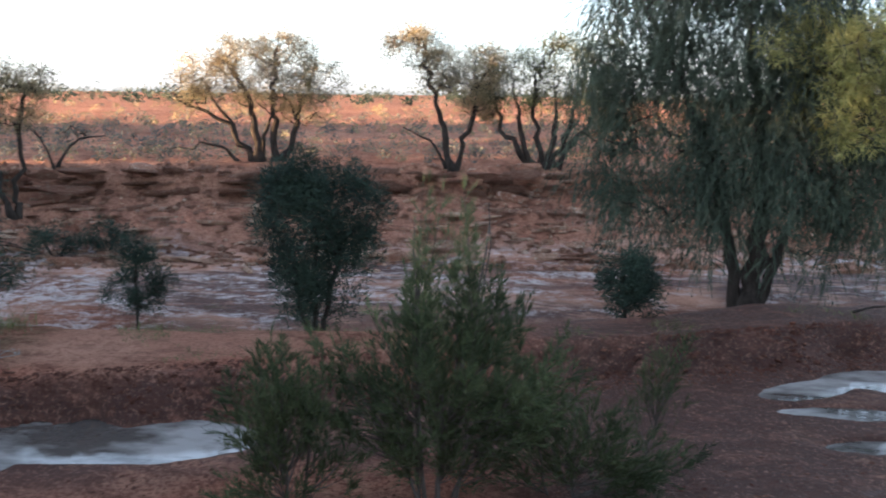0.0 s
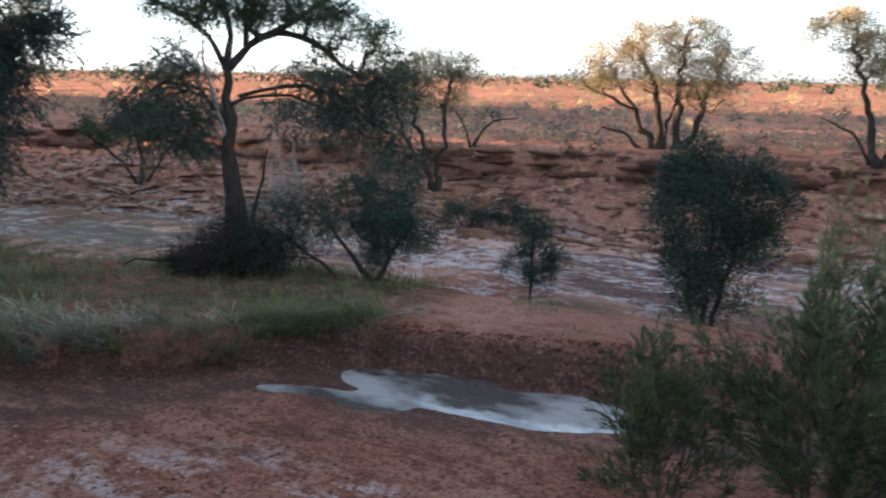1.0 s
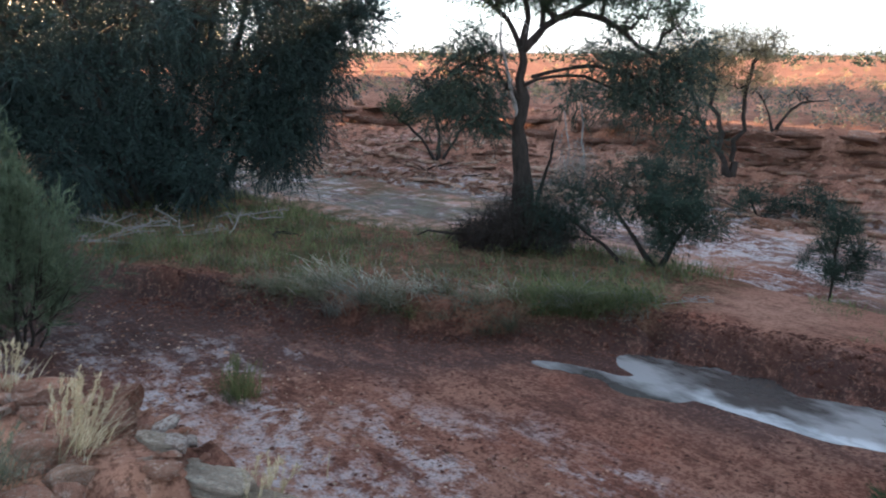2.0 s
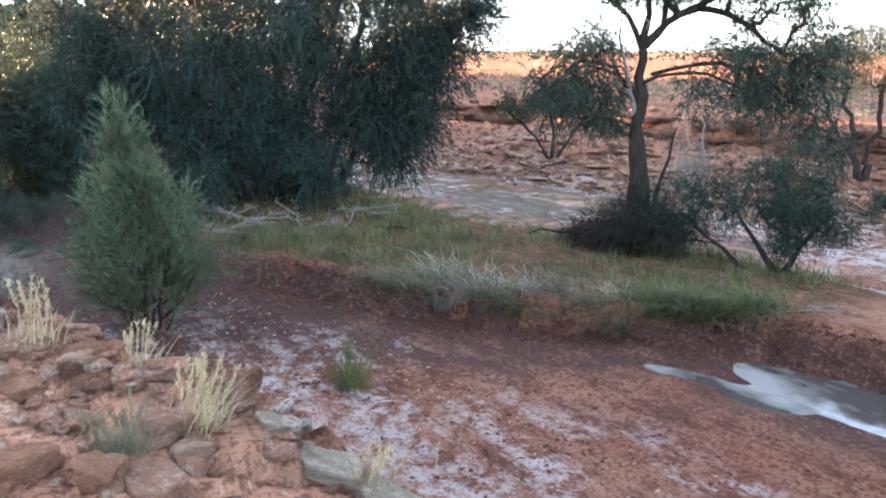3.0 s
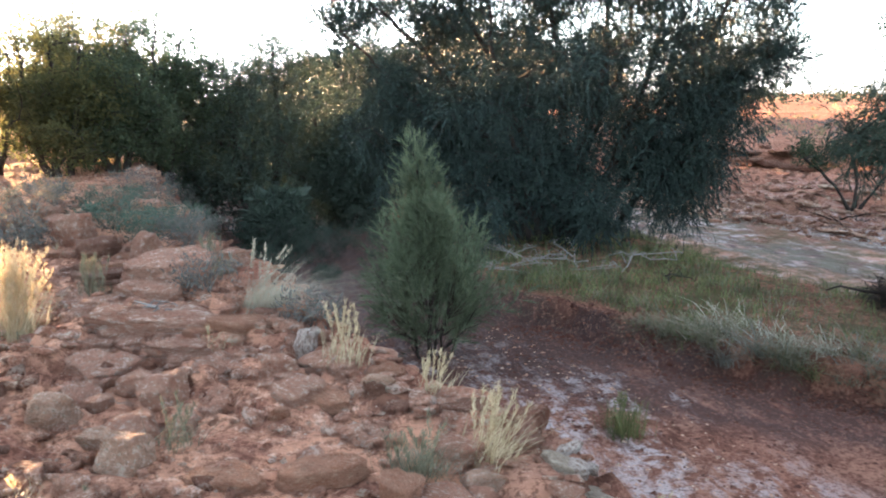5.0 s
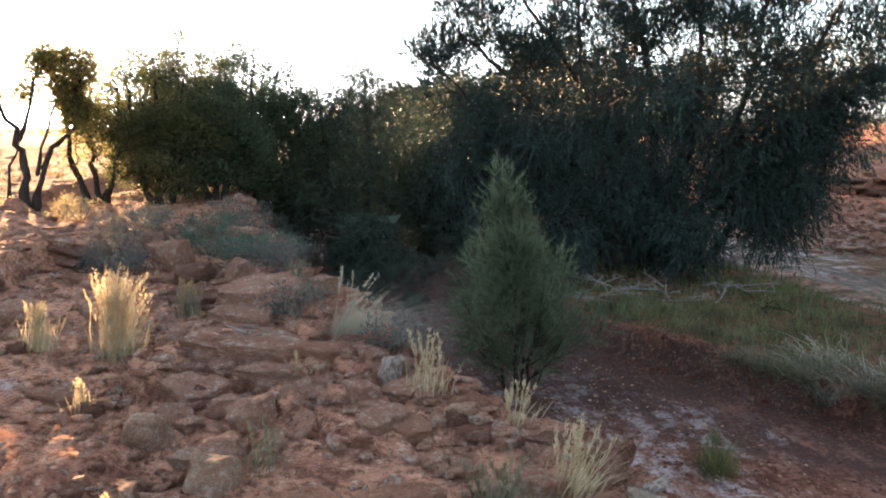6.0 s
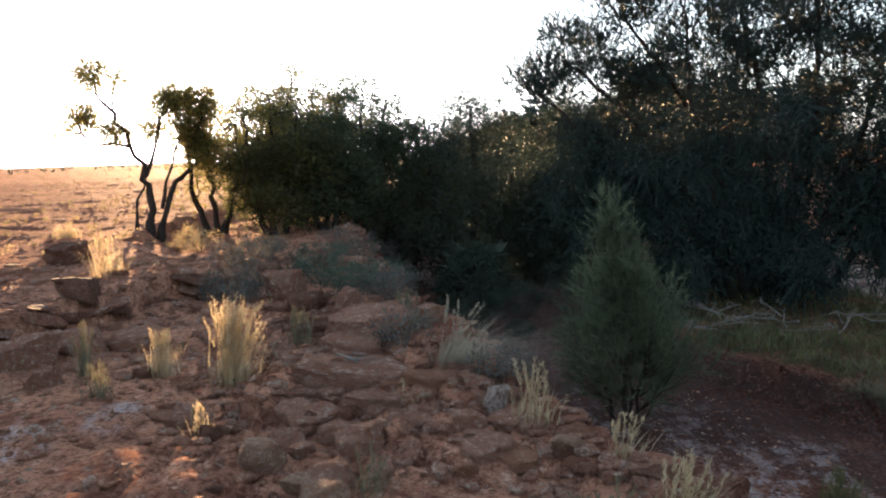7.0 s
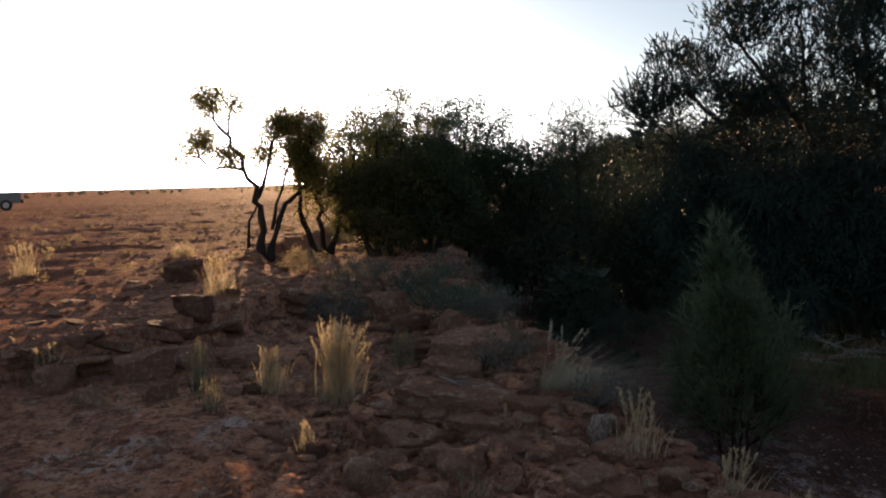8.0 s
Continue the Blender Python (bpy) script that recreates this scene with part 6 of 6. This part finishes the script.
tuft("grass_tuft", rg, -7.78, 3.3, 320, 0.4, 0.19, GRASS, "single green tussock on the creek bed", 0.35, 0.2, 0.005, 12, (0, 0))
for k in range(24):
    x = rg.uniform(-13, -3)
    y = float(along(EDGE, x)) - rg.uniform(0.1, 4.2)
    tuft("grass_tuft", rg, x, y, 60, rg.uniform(0.07, 0.15), 0.12, (STRAW, GREY_GRASS)[k % 2], "small dry grass wisp in red dirt", 0.6, 0.4, 0.003, 1, WIND, "grass wisps on the ledge", 0.03)
for k in range(30):
    x = rg.uniform(-10.2, -6.5)
    y = float(along(BAR_NEAR, x)) + rg.uniform(0.08, 0.6)
    green = x > -7.6 and k % 3
    tuft("grass_tuft", rg, x, y, int(rg.uniform(40, 90)), rg.uniform(0.2, 0.42), rg.uniform(0.2, 0.42), GRASS if green else (GREY_GRASS, PALE_GRASS, GREY_GRASS, BLUE_GRASS)[k % 4], "green grass tussock on the cut bank" if green else "matted dry grass tussock hanging over the cut bank", 0.9, 0.55, 0.011, 3, (rg.uniform(-0.5, 0.7), rg.uniform(-0.9, -0.1)), "tussocks on the cut bank")


def shrublet(rng, x, y, h, w, n, material, label, grp=""):
    b = rooted(x, y)
    stems = [([(0, 0, 0), (w * 0.3 * math.cos(q), w * 0.3 * math.sin(q), 0.35 * h), (w * 0.6 * math.cos(q), w * 0.6 * math.sin(q), 0.75 * h)], 0.008) for q in (0.4, 2.4, 4.5)]
    return plant("low_shrub", rng, b, stems, [(0, 0, 0.5 * h, w, w, 0.45 * h)], 26, (0.12, 0.12, 0.12), n, (0.055, 0.010), (0, 0, 0.5, 0.8), BARK, material, label, "shrub", twig=0.002, sink=0.05, grp=grp)


for k, (x, y, h, w, mat) in enumerate(((-7.15, -0.75, 0.3, 0.28, SALTBUSH), (-5.9, 0.0, 0.28, 0.22, SALTBUSH), (-10.2, -3.0, 0.5, 0.4, SALTBUSH), (-11.1, -3.0, 0.4, 0.45, SALTBUSH), (-10.85, -2.05, 0.4, 0.5, BLUE_GREEN), (-10.0, -1.5, 0.38, 0.42, BLUE_GREEN), (-9.5, -1.05, 0.34, 0.35, SALTBUSH), (-9.85, -2.85, 0.4, 0.4, SALTBUSH), (-12.0, -1.8, 0.4, 0.5, BLUE_GREEN),
                                       (-10.6, -1.25, 0.36, 0.4, BLUE_GREEN), (-14.2, -3.6, 0.5, 0.5, GOLD_LEAF), (-12.9, -4.2, 0.4, 0.4, GOLD_LEAF), (-14.5, -2.2, 0.5, 0.6, SALTBUSH), (-12.9, -2.5, 0.45, 0.5, BLUE_GREEN), (-13.6, -1.5, 0.4, 0.55, BLUE_GREEN), (-15.6, -2.0, 0.6, 0.7, SALTBUSH), (-13.2, -3.3, 0.4, 0.45, SALTBUSH))):
    shrublet(R(200 + k), x, y, h, w, 1500 if x < -9 else 650, mat, "low grey saltbush between rocks" if mat is SALTBUSH else "low blue-green bush at the ledge edge" if mat is BLUE_GREEN else "low golden bush in the sun", "low bushes on the ledge")


def turf(name, rng, n, box, keep, height, width, material, label, lean, curl, wind):
    x, y = rng.uniform(box[0], box[1], n), rng.uniform(box[2], box[3], n)
    k = keep(x, y) > rng.uniform(0, 1, n)
    x, y = x[k], y[k]
    h = height * (0.7 + 0.5 * fbm(x, y, 0.8, 7, 3))[:, None]
    V, F = blades(rng, np.stack([x, y, land(x, y) - 0.01], -1), h, width, lean, curl, wind)
    me = mesh_np(name, V, F)
    me.materials.append(material)
    return tagged(new(name, me), label, "grass", kind="stuff")


def bar_grass(x, y):
    w = worn(x, y)
    on = smooth(y - along(BAR_NEAR, x), 0.12 - 0.55 * w, 0.6 - 0.6 * w) * smooth(along(BAR_FAR, x) - y, 0.0, 0.8)
    return on * smooth(-6.3 - x, 0, 0.7) * (0.12 + 0.88 * smooth(fbm(x, y, 1.0, 91, 3), -0.35, 0.2))


turf("bar_grass", R(120), 34000, (-19, -6.2, 2.6, 10.5), bar_grass, 0.32, 0.010, GRASS, "green grass covering the bar in the creek", 0.45, 0.3, (0.15, -0.1))
turf("dry_bar_grass", R(121), 24000, (-19, -6.2, 2.6, 10.5), lambda x, y: bar_grass(x, y) * smooth(fbm(x, y, 1.0, 92, 3), -0.3, 0.3), 0.36, 0.009, GREY_GRASS, "grey matted dry grass on the bar", 0.75, 0.5, (0.15, -0.2))
turf("sand_weeds", R(122), 26000, (-6.5, 5, 7.6, 12.5), lambda x, y: smooth(fbm(x, y, 0.7, 93, 3), 0.16, 0.36) * smooth(y - along(BAR_NEAR, x), 0.05, 0.4), 0.14, 0.007, GRASS, "patches of low green weeds on the sand bar", 0.8, 0.4, (0, 0))

turf("seeding_grass", R(123), 2600, (-19, -6.2, 2.6, 10.5), bar_grass, 0.6, 0.006, GRASS, "tall thin grass stems standing over the bar", 0.3, 0.15, (0.1, -0.1))
# matted grass hanging over the cut bank
for k, (x, y, n, h, m) in enumerate(((-10.55, 4.95, 110, 0.3, GREY_GRASS), (-10.16, 5.06, 150, 0.4, GREY_GRASS), (-9.85, 5.2, 90, 0.3, GRASS), (-9.5, 5.3, 180, 0.45, GREY_GRASS), (-9.3, 5.42, 150, 0.42, BLUE_GRASS), (-8.95, 5.75, 100, 0.34, GREY_GRASS), (-8.72, 5.95, 190, 0.44, GREY_GRASS), (-8.55, 6.05, 90, 0.36, GRASS), (-8.2, 6.35, 60, 0.25, GREY_GRASS), (-7.75, 6.75, 150, 0.38, GREY_GRASS), (-7.5, 6.98, 190, 0.42, GREY_GRASS),
                                       (-7.25, 7.2, 170, 0.36, GRASS), (-7.05, 7.4, 220, 0.42, GRASS), (-6.85, 7.6, 220, 0.42, GRASS), (-6.7, 7.85, 160, 0.36, GRASS), (-7.0, 7.75, 200, 0.4, GRASS), (-7.3, 7.6, 180, 0.4, GRASS))):
    tuft("grass_tussock", R(260 + k), x + 0.05, y - 0.1, n, h, 0.15, m, "green grass clump at the edge of the bar" if m is GRASS else "grey matted grass hanging over the cut bank", lean=0.6, curl=0.6, width=0.007, wind=(0.22, -0.42), grp="grass along the cut bank")

# ---------------------------------------------------------------- dead wood
b = rooted(-9.7, 9.0)
plant("brush_pile", R(130), b, bent(b, ([(0, 0, 0.1), (0.4, 0, 0.3), (1.3, 0, 0.15)], 0.04), ([(-0.1, 0, 0.1), (-0.7, 0, 0.3), (-1.6, 0, 0.2)], 0.04), ([(0, -0.2, 0.1), (0.1, -0.5, 0.4), (0.3, -0.9, 0.2)], 0.03)),
      laid(b, [(0.1, -0.1, 0.35, 1.0, 0.8, 0.35), (-0.6, 0, 0.2, 0.5, 0.5, 0.25), (0.7, 0, 0.22, 0.5, 0.5, 0.26), (0.1, -0.1, 0.6, 0.5, 0.45, 0.4), (0.4, -0.2, 0.4, 0.5, 0.5, 0.35)]), 170, (0.18, 0.18, 0.16), 12000, (0.2, 0.008), (0, 0, -0.2, 0.8), DARK_BARK, DARK_BARK,
      "dark tangle of flood debris around the tree foot", "debris", twig=0.004, crook=0.3)


def fallen(seed, x, y, length, turn, bark, label, z=0.05):
    c, s = math.cos(radians(turn)), math.sin(radians(turn))
    f = lambda u, v, h: (u * c - v * s, u * s + v * c, h)
    L = length
    stems = [([f(0, 0, z), f(0.35 * L, 0.05 * L, z + 0.06 * L), f(0.7 * L, -0.03 * L, z + 0.05 * L), f(L, 0.04 * L, z + 0.1 * L)], 0.009 * L), ([f(0.35 * L, 0.05 * L, z + 0.06 * L), f(0.6 * L, 0.2 * L, z + 0.14 * L), f(0.8 * L, 0.28 * L, z + 0.12 * L)], 0.006 * L)]
    return plant("fallen_branch", R(seed), rooted(x, y), stems, [(*f(0.75 * L, 0.1 * L, z + 0.12 * L), 0.3 * L, 0.3 * L, 0.1 * L)], 14, (0.1, 0.1, 0.1), 0, (0.1, 0.01), ANY, bark, bark, label, "branch", twig=0.004, sink=0.03, crook=0.12)


for k, (x, y, L, turn, m) in enumerate(((-14.3, 4.6, 1.3, 200, DEAD_WOOD), (-14.0, 5.2, 1.5, 160, DEAD_WOOD), (-14.9, 6.2, 1.6, 20, DEAD_WOOD), (-13.6, 4.2, 1.0, 250, DEAD_WOOD), (-13.0, 6.6, 1.4, -35, DARK_BARK), (-14.6, 3.8, 1.2, 120, DEAD_WOOD), (-15.2, 5.2, 1.7, 330, DEAD_WOOD), (-14.1, 3.6, 1.1, 70, DEAD_WOOD), (-14.5, 5.6, 1.3, 280, DEAD_WOOD), (-13.8, 5.0, 0.9, 40, DEAD_WOOD), (-15.0, 4.4, 1.5, 190, DEAD_WOOD), (-13.4, 5.8, 1.2, 140, DEAD_WOOD),
                                      (-18.4, 13.9, 2.2, -20, DARK_BARK), (-17.6, 13.5, 2.0, 165, DARK_BARK), (-17.0, 14.0, 1.8, -30, DARK_BARK), (-15.6, 14.0, 1.6, 10, DEAD_WOOD), (-6.3, 8.35, 0.6, 30, DEAD_WOOD), (-6.5, -1.3, 0.4, 60, DEAD_WOOD), (-9.2, 15.2, 1.5, 160, DARK_BARK), (4.8, 12.4, 1.6, 10, DARK_BARK))):
    fallen(140 + k, x, y, L, turn, m, "bleached fallen branch with bare twigs" if m is DEAD_WOOD else "dark fallen branch on the ground")
for k, (x, y) in enumerate(((-9.1, 15.2), (-8.3, 15.6), (-12.4, 15.9))):
    b = rooted(x, y)
    plant("low_shrub", R(160 + k), b, [([(0, 0, 0), (0.1, 0, 0.25), (0.3, 0, 0.45)], 0.02), ([(0, 0, 0), (-0.15, 0, 0.25), (-0.3, 0, 0.4)], 0.02)], [(0, 0, 0.35, 0.6, 0.5, 0.28)], 30, (0.15, 0.15, 0.12), 1800, (0.09, 0.016), ANY, DARK_BARK, DARK_GREEN, "low dark twiggy shrub on the far slope", "shrub")

for k, (x, y, h, w) in enumerate(((-15.6, 2.7, 0.9, 0.7), (-16.8, 2.0, 1.1, 0.8), (-14.6, 3.2, 0.6, 0.6), (-17.8, 1.2, 0.9, 0.8), (-15.0, 2.0, 0.4, 0.4), (-13.6, 2.9, 0.35, 0.4), (-18.6, 0.2, 0.9, 0.8), (-17.2, -0.4, 0.6, 0.55), (-16.4, 0.2, 0.5, 0.5), (-15.2, -0.5, 0.4, 0.4), (-17.6, 0.9, 0.8, 0.7), (-19.4, 1.6, 1.0, 0.9), (-15.9, 0.9, 0.3, 0.3), (-18.6, 2.6, 1.1, 0.9))):
    shrublet(R(230 + k), x, y, h, w, 2200, SHE_OAK_LIGHT, "low grey-green shrub in the shade of the she-oak", "shrubs in the shade of the she-oak")

# ---------------------------------------------------------------- the plains
def far_scrub(name, rng, xy, h, leaf, per, material, label):
    """Scattered low bushes, too many to count, as one piece of stuff."""
    n = len(xy)
    z = land(xy[:, 0], xy[:, 1])
    hs = h * rng.uniform(0.4, 1.3, n)
    c = np.repeat(np.c_[xy, z + 0.5 * hs], 3, 0)
    c += rng.normal(size=c.shape) * np.repeat(hs, 3)[:, None] * np.array([0.34, 0.34, 0.12])
    sp = np.repeat(hs, 3)[:, None] * np.array([[0.46, 0.46, 0.44]])
    V, F = leaves(rng, c, sp, n * per, leaf, leaf * 0.5, ANY)
    me = mesh_np(name, V, F)
    me.materials.append(material)
    return tagged(new(name, me), label, "scrub", kind="stuff")


def ring(rng, n, r0, r1, a0, a1, lip=True):
    r, a = r0 * (r1 / r0) ** rng.uniform(0, 1, n), np.radians(rng.uniform(a0, a1, n))
    xy = np.stack([-np.sin(a) * r, np.cos(a) * r], -1)
    ok = (xy[:, 1] > along(FAR_LIP, xy[:, 0]) + 1.5) if lip else (xy[:, 1] < along(EDGE, xy[:, 0]) - 3)
    return xy[ok]


rf = R(170)
far_scrub("plain_scrub", rf, ring(rf, 900, 21, 55, -35, 75), 0.42, 0.10, 36, SALTBUSH, "grey low scrub on the plain beyond the bank")
far_scrub("dry_plain_grass", rf, ring(rf, 900, 19, 60, -35, 75), 0.34, 0.09, 26, GREY_GRASS, "pale dry grass on the plain beyond the bank")
far_scrub("sunlit_scrub", rf, ring(rf, 500, 36, 300, -40, 75), 0.5, 0.16, 32, SALTBUSH, "sunlit grey scrub across the plain")
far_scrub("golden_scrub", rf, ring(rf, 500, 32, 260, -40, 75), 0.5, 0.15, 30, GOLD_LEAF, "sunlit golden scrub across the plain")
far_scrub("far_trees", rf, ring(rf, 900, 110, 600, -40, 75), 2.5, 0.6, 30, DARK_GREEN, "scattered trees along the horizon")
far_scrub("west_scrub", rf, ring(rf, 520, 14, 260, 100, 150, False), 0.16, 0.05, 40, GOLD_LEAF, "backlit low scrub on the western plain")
far_scrub("west_trees", rf, ring(rf, 420, 170, 520, 95, 150, False), 0.9, 0.3, 30, DARK_GREEN, "low trees on the western horizon")


# ---------------------------------------------------------------- parked vehicle
def paint(name, colour, rough=0.35, metal=0.0):
    m, nt, p = shader(name)
    c = blend(nt, ramp(nt, noise_fac(nt, 0.6, 5), 0.35, 0.7), colour, tuple(0.8 * v for v in colour))
    nt.links.new(c, p.inputs["Base Color"])
    p.inputs["Roughness"].default_value, p.inputs["Metallic"].default_value = rough, metal
    return m


def boxy(size, at, bevel=0.05, taper=1.0):
    bm = bmesh.new()
    bmesh.ops.create_cube(bm, size=1.0)
    for v in bm.verts:
        k = taper if v.co.z > 0 else 1.0
        v.co = Vector((v.co.x * size[0] * k + at[0], v.co.y * size[1] * (0.5 + 0.5 * k) + at[1], v.co.z * size[2] + at[2]))
    bmesh.ops.bevel(bm, geom=bm.edges[:], offset=bevel, segments=2, affect="EDGES")
    me = bpy.data.meshes.new("panel")
    bm.to_mesh(me)
    bm.free()
    return me


def wheel_ring(radius, width, at, hole=0.0):
    bm = bmesh.new()
    bmesh.ops.create_cone(bm, cap_ends=True, segments=24, radius1=radius, radius2=radius, depth=width, matrix=Matrix.Translation(at) @ Matrix.Rotation(math.pi / 2, 4, "X"))
    bmesh.ops.bevel(bm, geom=[e for e in bm.edges if e.is_boundary or len(e.link_faces[0].verts) > 4 or len(e.link_faces[-1].verts) > 4], offset=0.03, segments=2, affect="EDGES")
    me = bpy.data.meshes.new("wheel")
    bm.to_mesh(me)
    bm.free()
    return me


def parked_car(x, y, turn):
    grey, glass, black, steel = paint("grey_paint", (0.16, 0.17, 0.175)), paint("dark_glass", (0.02, 0.025, 0.03), 0.08), paint("tyre_rubber", (0.03, 0.03, 0.03), 0.8), paint("steel_rim", (0.4, 0.4, 0.42), 0.3, 0.8)
    car = tagged(new("car"), "dark grey four-wheel-drive parked on the red plain", "car")
    car.matrix_world = pose(x, y, ground_at(x, y), 0, 0, turn)
    part("body", boxy((4.8, 1.85, 0.75), (0, 0, 0.88), 0.1), grey, car)
    cabin = part("cabin", boxy((3.3, 1.7, 0.75), (-0.6, 0, 1.6), 0.1, 0.86), grey, car)
    for sx in (-1.5, -0.5, 0.45):
        for sy in (-1, 1):
            part("side_window", boxy((0.8, 0.03, 0.42), (sx, sy * 0.81, 1.6), 0.01), glass, cabin, "dark side window")
    part("windscreen", boxy((0.03, 1.4, 0.5), (0.98, 0, 1.6), 0.01), glass, cabin, "dark windscreen")
    part("bumper", boxy((0.18, 1.8, 0.28), (2.45, 0, 0.62), 0.05), black, car)
    for sy in (-0.65, 0.65):
        part("headlight", boxy((0.05, 0.32, 0.18), (2.4, sy, 1.02), 0.02), glass, car)
    for sx in (-1.45, 1.45):
        for sy in (-0.82, 0.82):
            tyre = part("wheel", wheel_ring(0.39, 0.26, (sx, sy, 0.39)), black, car)
            part("rim", wheel_ring(0.23, 0.28, (sx, sy, 0.39)), steel, tyre, "steel rim")
    return car


parked_car(-53.2, -39.3, 125)
